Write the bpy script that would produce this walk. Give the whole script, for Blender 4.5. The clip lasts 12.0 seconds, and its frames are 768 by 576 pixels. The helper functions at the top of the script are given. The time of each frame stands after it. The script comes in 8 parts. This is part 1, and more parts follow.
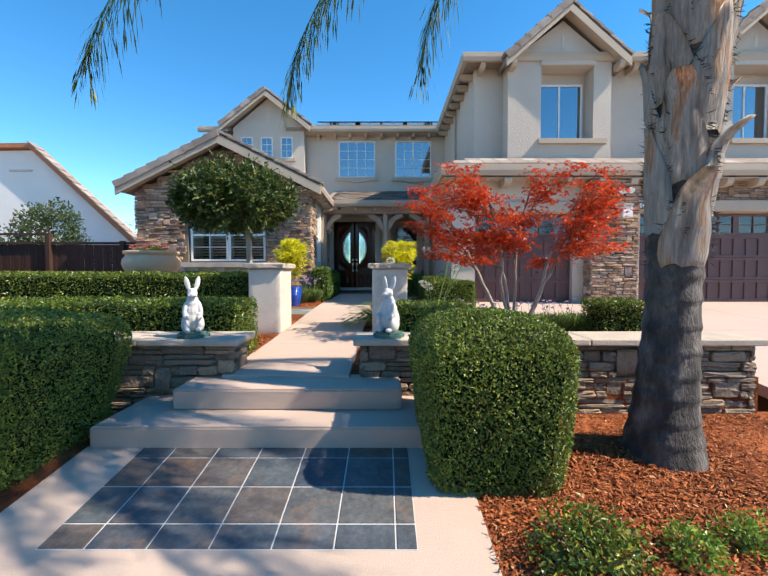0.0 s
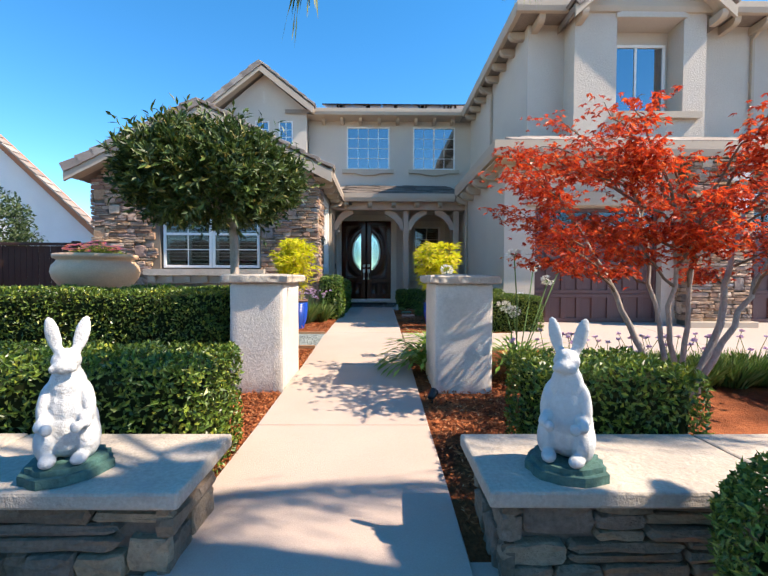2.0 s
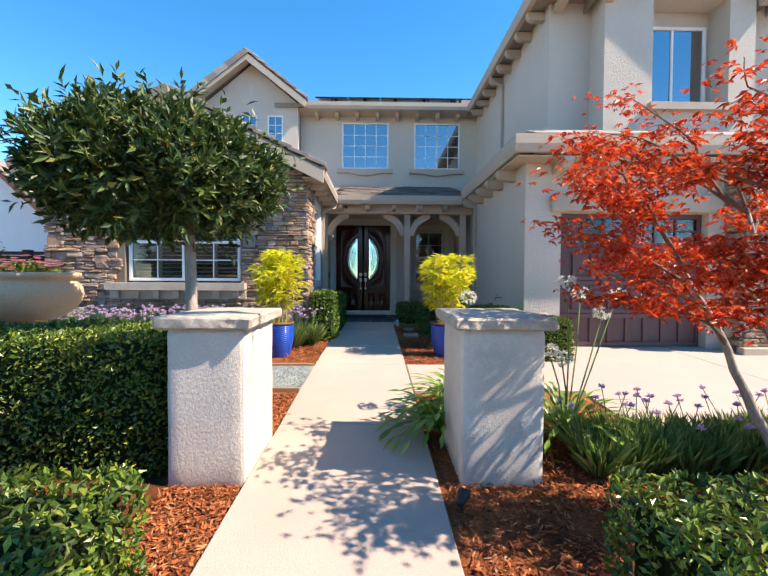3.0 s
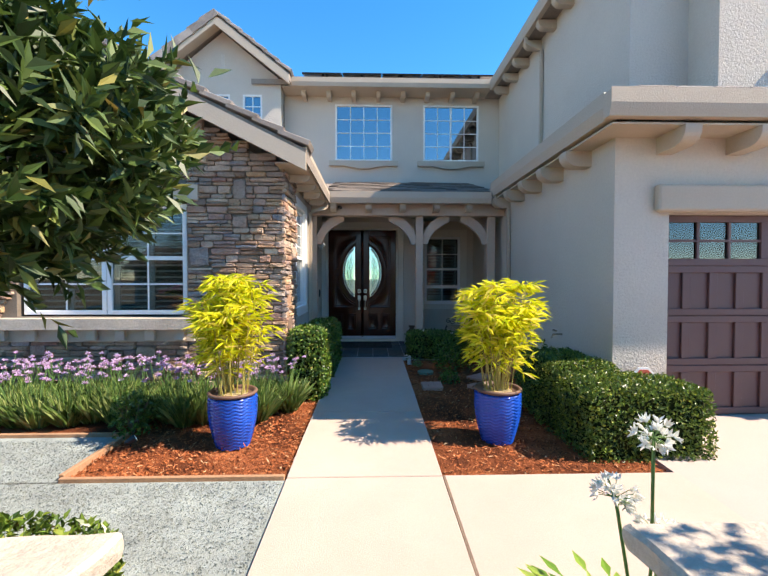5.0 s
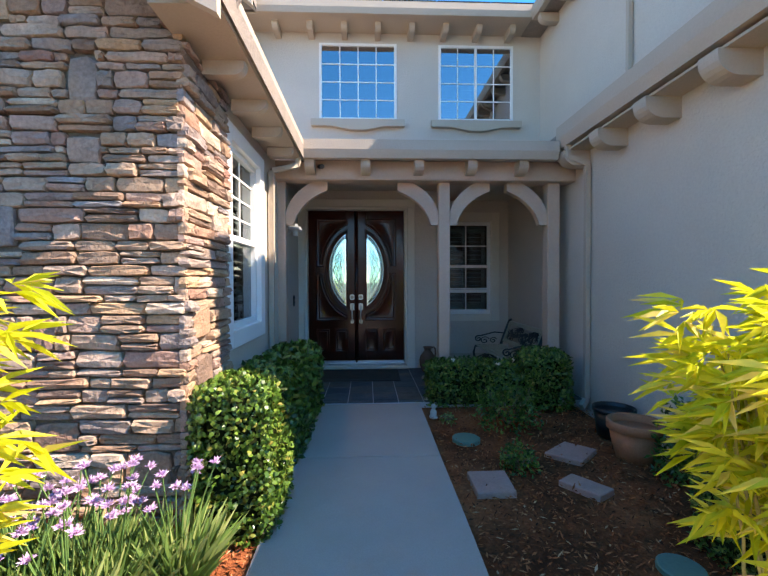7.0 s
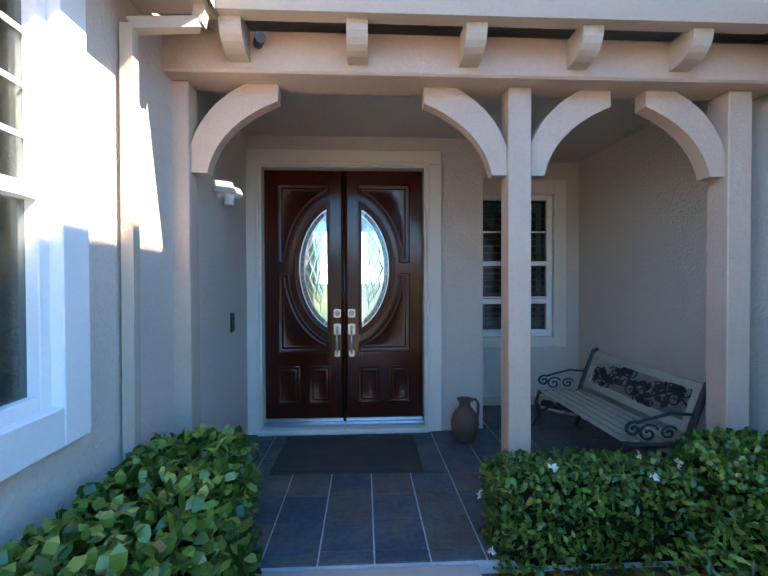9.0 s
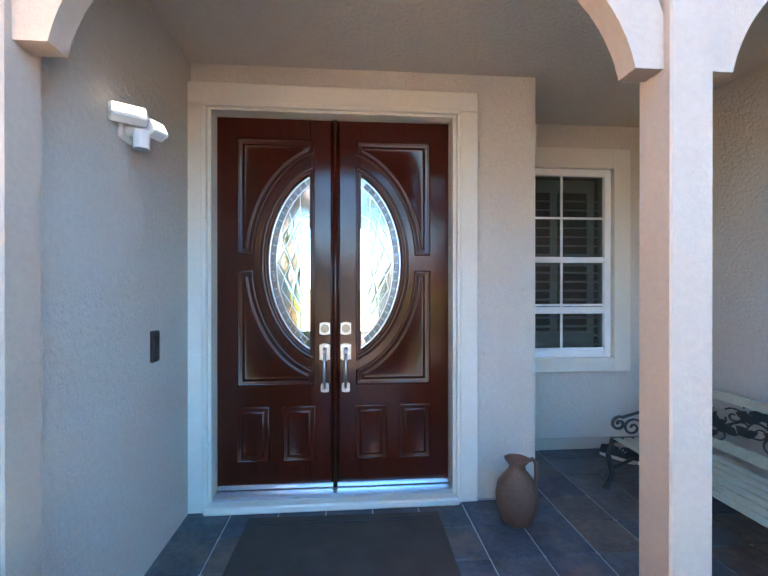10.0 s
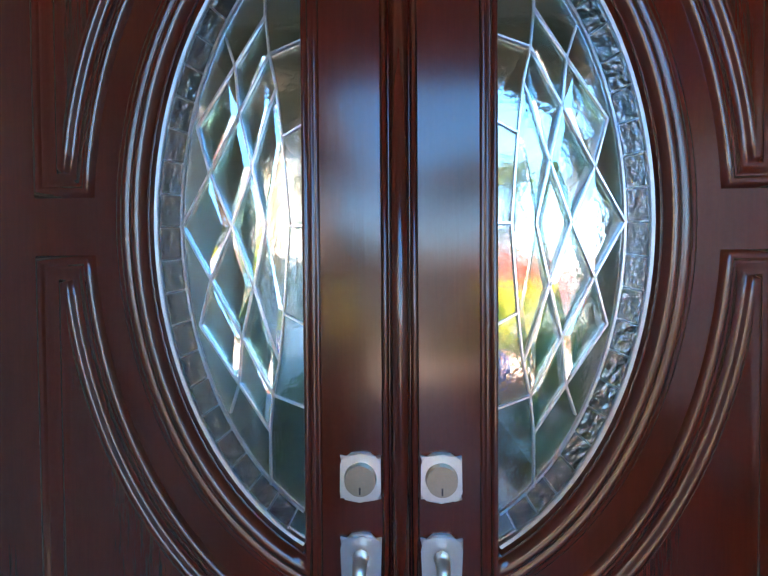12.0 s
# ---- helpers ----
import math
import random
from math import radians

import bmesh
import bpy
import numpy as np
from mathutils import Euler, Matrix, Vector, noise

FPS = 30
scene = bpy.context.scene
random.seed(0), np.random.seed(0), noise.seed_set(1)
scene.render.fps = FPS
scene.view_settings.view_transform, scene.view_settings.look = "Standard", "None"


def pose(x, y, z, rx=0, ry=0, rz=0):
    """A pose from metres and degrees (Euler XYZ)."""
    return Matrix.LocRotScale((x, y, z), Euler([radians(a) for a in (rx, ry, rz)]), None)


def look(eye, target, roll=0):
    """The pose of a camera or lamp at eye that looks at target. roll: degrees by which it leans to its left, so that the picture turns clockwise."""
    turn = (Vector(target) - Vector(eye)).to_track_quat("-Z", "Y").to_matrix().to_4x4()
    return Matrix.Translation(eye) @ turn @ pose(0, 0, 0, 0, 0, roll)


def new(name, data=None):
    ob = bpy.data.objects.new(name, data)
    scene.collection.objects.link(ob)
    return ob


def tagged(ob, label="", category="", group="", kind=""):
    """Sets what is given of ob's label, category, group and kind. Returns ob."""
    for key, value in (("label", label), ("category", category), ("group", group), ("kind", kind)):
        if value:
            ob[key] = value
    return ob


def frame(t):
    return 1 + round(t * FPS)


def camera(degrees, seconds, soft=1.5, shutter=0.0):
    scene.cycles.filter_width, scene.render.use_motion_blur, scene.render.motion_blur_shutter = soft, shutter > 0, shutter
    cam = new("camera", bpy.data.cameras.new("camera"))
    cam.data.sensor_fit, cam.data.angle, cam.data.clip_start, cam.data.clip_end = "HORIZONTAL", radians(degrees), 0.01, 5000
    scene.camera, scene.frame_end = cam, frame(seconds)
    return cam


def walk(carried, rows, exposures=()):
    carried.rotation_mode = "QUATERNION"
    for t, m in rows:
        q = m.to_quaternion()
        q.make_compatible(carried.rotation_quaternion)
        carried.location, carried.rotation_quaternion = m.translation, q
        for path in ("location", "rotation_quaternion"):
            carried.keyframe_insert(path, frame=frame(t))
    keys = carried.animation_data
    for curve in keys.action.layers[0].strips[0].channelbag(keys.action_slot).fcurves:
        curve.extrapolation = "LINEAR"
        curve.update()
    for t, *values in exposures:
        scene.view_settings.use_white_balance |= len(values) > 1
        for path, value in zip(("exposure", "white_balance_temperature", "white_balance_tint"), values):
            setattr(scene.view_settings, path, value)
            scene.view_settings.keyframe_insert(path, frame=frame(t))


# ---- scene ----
cam = camera(86.0, 12.0)
EXPOSURE, SKY, SUN = 0.97, 0.118, 4.0
BRIGHTEN = [(0.0, 0.1, 7700, 13), (0.5, 0.2, 7700, 13), (1.0, 0.22, 7700, 14), (2.5, 0.35, 7700, 15), (5.5, 0.5, 7600, 14), (6.5, 0.65, 7600, 15), (7.0, 0.9, 7600, 18), (7.7, 1.4, 7500, 19),
            (9.3, 2.2, 7400, 20), (9.5, 2.25, 7400, 20), (10.0, 3.3, 8400, 24), (10.5, 3.55, 8400, 24), (11.5, 3.55, 8300, 24), (12.0, 3.75, 8100, 23)]
PATH = [
    (0, (1.094, 1.828, 1.322), (1.091, 3.826, 1.243), 0.0),
    (0.5, (0.881, 2.445, 1.351), (0.874, 4.444, 1.278), 0.1),
    (1, (0.653, 3.056, 1.382), (0.65, 5.055, 1.318), 0.1),
    (1.5, (0.482, 3.612, 1.404), (0.491, 5.611, 1.347), 0.1),
    (2, (0.423, 4.214, 1.433), (0.443, 6.213, 1.377), 0.2),
    (2.5, (0.389, 4.78, 1.542), (0.418, 6.779, 1.485), 0.2),
    (3, (0.376, 5.333, 1.693), (0.413, 7.331, 1.639), 0.3),
    (3.2, (0.375, 5.556, 1.756), (0.405, 7.555, 1.708), 0.2),
    (4.8, (0.222, 7.369, 2.035), (0.285, 9.368, 1.99), -0.4),
    (5, (0.227, 7.615, 2.052), (0.284, 9.614, 2.004), -0.0),
    (5.5, (0.176, 8.353, 1.977), (0.232, 10.352, 1.945), -0.1),
    (6, (0.194, 9.015, 2.003), (0.249, 11.013, 1.966), -0.3),
    (6.5, (0.217, 9.718, 1.962), (0.279, 11.717, 1.937), -0.3),
    (7, (0.177, 10.359, 2.004), (0.257, 12.358, 1.973), -0.2),
    (7.5, (0.185, 11.045, 2.019), (0.271, 13.043, 1.988), -0.1),
    (7.7, (0.2, 11.303, 2.028), (0.281, 13.301, 1.993), -0.3),
    (9.5, (0.172, 13.595, 2.057), (0.295, 15.591, 2.039), 0.0),
    (10, (0.1, 14.218, 2.031), (0.262, 16.211, 2.027), -0.0),
    (10.5, (0.123, 14.793, 2.047), (0.282, 16.787, 2.051), -0.1),
    (11, (0.072, 15.336, 2.076), (0.219, 17.33, 2.069), -0.1),
    (11.5, (0.041, 15.836, 2.079), (0.118, 17.834, 2.1), -0.2),
    (12, (-0.001, 16.263, 2.095), (-0.074, 18.262, 2.057), -0.4),
]
walk(cam, [(t, look(eye, aim, roll)) for t, eye, aim, roll in PATH],
     exposures=[(t, EXPOSURE + s, k, m) for t, s, k, m in BRIGHTEN])

# ---- daylight ----
SUN_EL, SUN_AZ = radians(48), radians(-13)          # azimuth counted from +x towards +y
sun_dir = Vector((math.cos(SUN_EL) * math.cos(SUN_AZ), math.cos(SUN_EL) * math.sin(SUN_AZ), math.sin(SUN_EL)))
world = bpy.data.worlds.new("sky")
scene.world = world
world.use_nodes = True
wn = world.node_tree.nodes
sky = wn.new("ShaderNodeTexSky")
sky.sky_type, sky.sun_disc = "NISHITA", False
sky.sun_elevation, sky.sun_rotation = SUN_EL, math.pi / 2 - SUN_AZ
sky.air_density, sky.dust_density, sky.ozone_density = 0.75, 0.0, 3.0
hue = wn.new("ShaderNodeHueSaturation")
hue.inputs["Hue"].default_value, hue.inputs["Saturation"].default_value, hue.inputs["Value"].default_value = 0.495, 1.33, 1.4
world.node_tree.links.new(sky.outputs[0], hue.inputs["Color"])
world.node_tree.links.new(hue.outputs[0], wn["Background"].inputs["Color"])
wn["Background"].inputs["Strength"].default_value = SKY
sun = new("sun", bpy.data.lights.new("sun", "SUN"))
sun.data.energy, sun.data.angle, sun.data.color = SUN, radians(0.53), (1.0, 0.945, 0.86)
sun.matrix_world = look(sun_dir * 60, (0, 0, 0))


# ---- materials ----
def ramp(nt, fac, stops):
    r = nt.nodes.new("ShaderNodeValToRGB")
    e = r.color_ramp.elements
    while len(e) < len(stops):
        e.new(0.5)
    for k, (p, c) in zip(e, stops):
        k.position, k.color = p, (*c, 1)
    nt.links.new(fac, r.inputs[0])
    return r.outputs[0]


def noise_tex(nt, coord, scale, detail=4.0, rough=0.55, stretch=None):
    if stretch:
        m = nt.nodes.new("ShaderNodeMapping")
        m.inputs["Scale"].default_value = stretch
        nt.links.new(coord, m.inputs[0])
        coord = m.outputs[0]
    n = nt.nodes.new("ShaderNodeTexNoise")
    n.inputs["Scale"].default_value, n.inputs["Detail"].default_value, n.inputs["Roughness"].default_value = scale, detail, rough
    nt.links.new(coord, n.inputs["Vector"])
    return n.outputs[0]


def mix(nt, fac, a, b, blend="MIX"):
    m = nt.nodes.new("ShaderNodeMix")
    m.data_type, m.blend_type = "RGBA", blend
    if isinstance(fac, float):
        m.inputs[0].default_value = fac
    else:
        nt.links.new(fac, m.inputs[0])
    for k, v in ((6, a), (7, b)):
        if isinstance(v, tuple):
            m.inputs[k].default_value = (*v, 1)
        else:
            nt.links.new(v, m.inputs[k])
    return m.outputs[2]


def shade(c, k):
    return tuple(min(1.0, v * k) for v in c)


def material(name, color, rough=0.7, vary=0.12, scale=1.5, fine=60.0, bump=0.0, bump_scale=80.0, metal=0.0, spec=0.5,
             stops=None, pick="", stretch=None, coat=0.0, sub=0.0, stain=None, local=False):
    """A surface: base colour with broad and fine variation, relief and gloss. pick: 'object' or 'island' takes the colour from stops by chance."""
    m = bpy.data.materials.new(name)
    m.use_nodes = True
    nt = m.node_tree
    b = nt.nodes["Principled BSDF"]
    if local:
        co = nt.nodes.new("ShaderNodeTexCoord").outputs["Object"]
    else:
        co = nt.nodes.new("ShaderNodeNewGeometry").outputs["Position"]
    broad = noise_tex(nt, co, scale, 5.0, 0.6, stretch)
    grain = noise_tex(nt, co, fine, 3.0, 0.6, stretch)
    if pick == "object":
        base = ramp(nt, nt.nodes.new("ShaderNodeObjectInfo").outputs["Random"], stops)
    elif pick == "island":
        base = ramp(nt, nt.nodes.new("ShaderNodeNewGeometry").outputs["Random Per Island"], stops)
    elif stops:
        base = ramp(nt, broad, stops)
    else:
        base = color
    lo, hi = (1 - vary,) * 3, (1 + vary,) * 3
    c = mix(nt, 1.0, base, ramp(nt, broad, [(0.3, lo), (0.7, hi)]), "MULTIPLY")
    c = mix(nt, 1.0, c, ramp(nt, grain, [(0.3, (1 - vary * 0.8,) * 3), (0.7, (1 + vary * 0.8,) * 3)]), "MULTIPLY")
    if stain:
        c = mix(nt, ramp(nt, noise_tex(nt, co, stain[1], 6.0, 0.7), [(0.52, (0, 0, 0)), (0.68, (stain[2],) * 3)]), c, stain[0])
    nt.links.new(c, b.inputs["Base Color"])
    b.inputs["Roughness"].default_value, b.inputs["Metallic"].default_value = rough, metal
    b.inputs["Specular IOR Level"].default_value = spec
    b.inputs["Coat Weight"].default_value, b.inputs["Coat Roughness"].default_value = coat, 0.12
    if sub:
        t = nt.nodes.new("ShaderNodeBsdfTranslucent")
        nt.links.new(c, t.inputs[0])
        s = nt.nodes.new("ShaderNodeMixShader")
        s.inputs[0].default_value = sub
        nt.links.new(b.outputs[0], s.inputs[1])
        nt.links.new(t.outputs[0], s.inputs[2])
        nt.links.new(s.outputs[0], nt.nodes["Material Output"].inputs[0])
    if bump:
        bp = nt.nodes.new("ShaderNodeBump")
        bp.inputs["Strength"].default_value, bp.inputs["Distance"].default_value = min(1.0, bump), 0.01 * max(1.0, bump)
        nt.links.new(noise_tex(nt, co, bump_scale, 4.0, 0.65, stretch), bp.inputs["Height"])
        nt.links.new(bp.outputs[0], b.inputs["Normal"])
    return m


def glass(name, tint, gloss, rough=0.02, wavy=0.0, clear=True):
    m = bpy.data.materials.new(name)
    m.use_nodes = True
    nt = m.node_tree
    nt.nodes.remove(nt.nodes["Principled BSDF"])
    g = nt.nodes.new("ShaderNodeBsdfGlossy")
    g.inputs["Roughness"].default_value = rough
    g.inputs["Color"].default_value = (0.95, 0.97, 1, 1)
    t = nt.nodes.new("ShaderNodeBsdfTransparent" if clear else "ShaderNodeBsdfRefraction")
    t.inputs[0].default_value = (*tint, 1)
    if not clear:
        t.inputs["IOR"].default_value, t.inputs["Roughness"].default_value = 1.12, 0.05
    f = nt.nodes.new("ShaderNodeLayerWeight")
    f.inputs[0].default_value = 0.5
    e = nt.nodes.new("ShaderNodeMath")
    e.operation = "POWER"
    e.inputs[1].default_value = 5.0
    nt.links.new(f.outputs["Facing"], e.inputs[0])
    a = nt.nodes.new("ShaderNodeMath")
    a.operation, a.use_clamp = "ADD", True
    a.inputs[1].default_value = gloss + 0.04
    nt.links.new(e.outputs[0], a.inputs[0])
    s = nt.nodes.new("ShaderNodeMixShader")
    nt.links.new(a.outputs[0], s.inputs[0])
    nt.links.new(t.outputs[0], s.inputs[1])
    nt.links.new(g.outputs[0], s.inputs[2])
    nt.links.new(s.outputs[0], nt.nodes["Material Output"].inputs[0])
    if wavy:
        co = nt.nodes.new("ShaderNodeNewGeometry").outputs["Position"]
        bp = nt.nodes.new("ShaderNodeBump")
        bp.inputs["Strength"].default_value, bp.inputs["Distance"].default_value = wavy, 0.004
        nt.links.new(noise_tex(nt, co, 90.0, 2.0), bp.inputs["Height"])
        for k in (g, t) if not clear else (g,):
            nt.links.new(bp.outputs[0], k.inputs["Normal"])
    return m


STUCCO = material("stucco", (0.565, 0.495, 0.42), 0.9, 0.05, 0.7, 40, 1.2, 36, spec=0.2, stain=((0.46, 0.4, 0.34), 0.9, 0.18))
STUCCO_ROUGH = material("stucco_weathered", (0.6, 0.54, 0.47), 0.92, 0.08, 1.6, 50, 0.5, 60, spec=0.2, stain=((0.3, 0.25, 0.2), 2.2, 0.35))
TRIM = material("trim_paint", (0.47, 0.385, 0.3), 0.75, 0.04, 1.2, 50, 0.35, 60, spec=0.3)
BEAM = material("porch_beam_paint", (0.52, 0.385, 0.295), 0.7, 0.05, 1.4, 40, 0.4, 45, spec=0.3)
WHITE = material("white_paint", (0.78, 0.77, 0.74), 0.45, 0.03, 2, 60, 0.1, 90)
CASING = material("cream_casing_paint", (0.68, 0.62, 0.52), 0.6, 0.04, 2, 60, 0.15, 60)
CONCRETE = material("concrete", (0.46, 0.36, 0.3), 0.85, 0.07, 0.9, 130, 0.35, 160, spec=0.25, stain=((0.4, 0.33, 0.26), 1.3, 0.35))
DRIVE = material("driveway_concrete", (0.44, 0.35, 0.305), 0.88, 0.06, 0.6, 120, 0.3, 150, spec=0.25, stain=((0.45, 0.36, 0.3), 0.8, 0.3))
ASPHALT = material("asphalt", (0.06, 0.06, 0.062), 0.9, 0.15, 0.8, 200, 0.5, 220)
MULCH = material("mulch", (0.2, 0.07, 0.03), 0.92, 0.35, 1.4, 45, 2.4, 70, spec=0.15,
                 stops=[(0.3, (0.08, 0.024, 0.011)), (0.5, (0.23, 0.068, 0.026)), (0.7, (0.36, 0.115, 0.046))])
CHIPS = material("bark_chip", (0.2, 0.07, 0.03), 0.9, 0.2, 3, 80, pick="island", spec=0.15,
                 stops=[(0.0, (0.08, 0.024, 0.012)), (0.35, (0.29, 0.082, 0.03)), (0.75, (0.43, 0.13, 0.047)), (0.95, (0.48, 0.2, 0.09)), (1.0, (0.5, 0.34, 0.2))])
GRAVEL = material("blue_gravel", (0.31, 0.345, 0.33), 0.85, 0.22, 3, 260, 0.9, 240, spec=0.2)
LUMBER = material("garden_edging_wood", (0.36, 0.2, 0.11), 0.8, 0.15, 3, 40, 0.6, 50)
STONES = [(0.0, (0.15, 0.105, 0.085)), (0.15, (0.26, 0.17, 0.115)), (0.32, (0.36, 0.255, 0.18)), (0.46, (0.2, 0.17, 0.16)),
          (0.6, (0.4, 0.26, 0.155)), (0.72, (0.25, 0.14, 0.11)), (0.86, (0.46, 0.365, 0.28)), (0.94, (0.3, 0.19, 0.15)), (1.0, (0.24, 0.225, 0.225))]
STONE = material("ledge_stone", (0.3, 0.25, 0.2), 0.88, 0.24, 6, 45, 1.4, 40, pick="object", stops=[(p, (c[0] * 1.18, c[1] * 1.15, c[2] * 1.14)) for p, c in STONES], spec=0.25, stain=((0.3, 0.17, 0.08), 3.0, 0.35))
STONE_FAR = material("ledge_stone_joined", (0.3, 0.25, 0.2), 0.88, 0.24, 6, 45, 1.4, 40, pick="island", stops=[(p, (c[0] * 1.18, c[1] * 1.15, c[2] * 1.14)) for p, c in STONES], spec=0.25, stain=((0.3, 0.17, 0.08), 3.0, 0.35))
GREY = [(0.0, (0.15, 0.13, 0.11)), (0.3, (0.24, 0.205, 0.17)), (0.6, (0.2, 0.175, 0.16)), (0.85, (0.32, 0.27, 0.21)), (1.0, (0.17, 0.155, 0.15))]
WALLSTONE = material("garden_wall_stone", (0.3, 0.26, 0.22), 0.9, 0.22, 5, 45, 1.4, 40, pick="object", stops=[(p, (c[0] * 1.1, c[1] * 0.98, c[2] * 0.84)) for p, c in GREY], spec=0.25)
MORTAR = material("mortar", (0.17, 0.135, 0.105), 0.95, 0.2, 4, 60, 0.6, 60)
CAPSTONE = material("cap_stone", (0.45, 0.385, 0.315), 0.85, 0.14, 2.5, 60, 0.9, 35, spec=0.3, stain=((0.25, 0.22, 0.2), 2.0, 0.4))
ROOFTILE = material("roof_tile", (0.28, 0.235, 0.2), 0.85, 0.12, 5, 60, 0.7, 60, pick="object",
                    stops=[(0.0, (0.22, 0.18, 0.155)), (0.5, (0.3, 0.25, 0.215)), (1.0, (0.38, 0.33, 0.29))])
ROOF = material("roof_field", (0.26, 0.215, 0.18), 0.88, 0.15, 4, 40, 0.8, 50)
SHINGLE = material("shingle", (0.13, 0.105, 0.085), 0.9, 0.2, 6, 90, 0.8, 110, pick="object",
                   stops=[(0.0, (0.085, 0.068, 0.056)), (0.5, (0.14, 0.11, 0.09)), (1.0, (0.2, 0.165, 0.135))])
SLATES = [(0.0, (0.08, 0.11, 0.15)), (0.25, (0.125, 0.165, 0.2)), (0.5, (0.15, 0.17, 0.18)), (0.68, (0.2, 0.16, 0.14)), (0.8, (0.13, 0.17, 0.19)), (1.0, (0.09, 0.125, 0.165))]
SLATE = material("slate", (0.1, 0.12, 0.14), 0.58, 0.3, 5, 30, 0.7, 22, pick="object", stops=[(p, (c[0] * 0.55, c[1] * 0.52, c[2] * 0.5)) for p, c in SLATES], spec=0.35, stain=((0.24, 0.14, 0.09), 3.5, 0.5))
GROUT = material("grout", (0.46, 0.46, 0.46), 0.9, 0.1, 5, 80)
MAHOGANY = material("mahogany", (0.052, 0.0072, 0.0028), 0.17, 0.13, 2.2, 26, 0.03, 16, stretch=(7, 7, 0.5), coat=0.15, spec=0.36)
GARAGE = material("garage_paint", (0.115, 0.052, 0.05), 0.5, 0.05, 1.5, 60, 0.12, 60)
CHROME = material("satin_nickel", (0.6, 0.58, 0.54), 0.34, 0.04, 20, 200, metal=1.0)
BRASS = material("lock_face", (0.3, 0.26, 0.2), 0.35, 0.05, 20, 200, metal=1.0)
LEAD = material("came_lead", (0.62, 0.65, 0.68), 0.28, 0.05, 30, 200, metal=1.0)
ALU = material("threshold_aluminium", (0.6, 0.62, 0.64), 0.3, 0.05, 20, 100, metal=1.0)
BLACK = material("black_metal", (0.018, 0.017, 0.017), 0.5, 0.1, 8, 90, 0.3, 90)
PLASTIC = material("black_plastic", (0.015, 0.015, 0.017), 0.35, 0.05, 8, 90)
RUBBER = material("doormat_fibre", (0.055, 0.042, 0.033), 0.95, 0.25, 6, 160, 0.9, 220)
CERAMIC_BLUE = material("cobalt_glaze", (0.004, 0.06, 0.38), 0.25, 0.15, 4, 60, 0.15, 30, coat=0.4)
TERRACOTTA = material("terracotta", (0.46, 0.17, 0.08), 0.8, 0.12, 4, 60, 0.3, 60)
SANDPOT = material("sand_glazed_pot", (0.62, 0.4, 0.26), 0.6, 0.1, 3, 60, 0.25, 50)
CLAYDARK = material("dark_clay", (0.13, 0.064, 0.042), 0.75, 0.2, 6, 60, 0.4, 50)
RIM = material("brown_pot_rim", (0.14, 0.075, 0.05), 0.6, 0.2, 6, 60, 0.2, 50)
RABBIT = material("painted_concrete", (0.5, 0.5, 0.49), 0.75, 0.06, 8, 60, 0.7, 45, stain=((0.35, 0.36, 0.36), 9.0, 0.3))
VERDIGRIS = material("green_painted_base", (0.05, 0.13, 0.11), 0.8, 0.25, 8, 60, 0.7, 60)
PALMBARK = material("palm_trunk", (0.1, 0.095, 0.09), 0.9, 0.3, 4, 30, 1.8, 30, stretch=(1.6, 1.6, 0.7),
                    stops=[(0.3, (0.03, 0.027, 0.025)), (0.5, (0.075, 0.068, 0.062)), (0.66, (0.16, 0.145, 0.13)), (0.8, (0.24, 0.22, 0.2))])
BOOT = material("palm_boot", (0.36, 0.28, 0.2), 0.85, 0.25, 3, 25, 1.2, 30, stretch=(3, 3, 0.35),
                stops=[(0.28, (0.1, 0.075, 0.06)), (0.38, (0.42, 0.36, 0.3)), (0.54, (0.58, 0.53, 0.47)), (0.62, (0.5, 0.26, 0.13)), (0.72, (0.62, 0.57, 0.5))])
BARK = material("grey_bark", (0.34, 0.28, 0.235), 0.85, 0.25, 8, 50, 0.8, 50, stretch=(2, 2, 0.5))
TWIG = material("brown_twig", (0.17, 0.115, 0.08), 0.85, 0.2, 8, 50, 0.5, 50)
# near-black: the shade deep inside a hedge, put into the colour
CORE_SHADE = material("hedge_inner_shade", (0.016, 0.022, 0.008), 1.0, 0.3, 6, 40, spec=0.05)


def leafy(name, stops, rough=0.45, sub=0.2, spec=0.5):
    return material(name, (0.06, 0.1, 0.03), rough, 0.1, 2.5, 40, pick="island", stops=stops, sub=sub, spec=spec)


BOX_LEAF = leafy("boxwood_leaf", [(0, (0.035, 0.07, 0.012)), (0.4, (0.095, 0.16, 0.024)), (0.75, (0.2, 0.27, 0.04)), (1, (0.36, 0.37, 0.075))])
HEDGE_LEAF = leafy("hedge_leaf", [(0, (0.03, 0.065, 0.01)), (0.45, (0.085, 0.15, 0.02)), (0.85, (0.18, 0.25, 0.034)), (1, (0.36, 0.36, 0.055))], 0.35)
BAY_LEAF = leafy("bay_leaf", [(0, (0.018, 0.042, 0.009)), (0.5, (0.045, 0.09, 0.018)), (0.9, (0.11, 0.17, 0.035)), (1, (0.26, 0.2, 0.05))], 0.5)
PITTO_LEAF = leafy("broad_hedge_leaf", [(0, (0.022, 0.055, 0.008)), (0.5, (0.065, 0.14, 0.018)), (0.9, (0.17, 0.27, 0.04)), (1, (0.3, 0.26, 0.06))], 0.3)
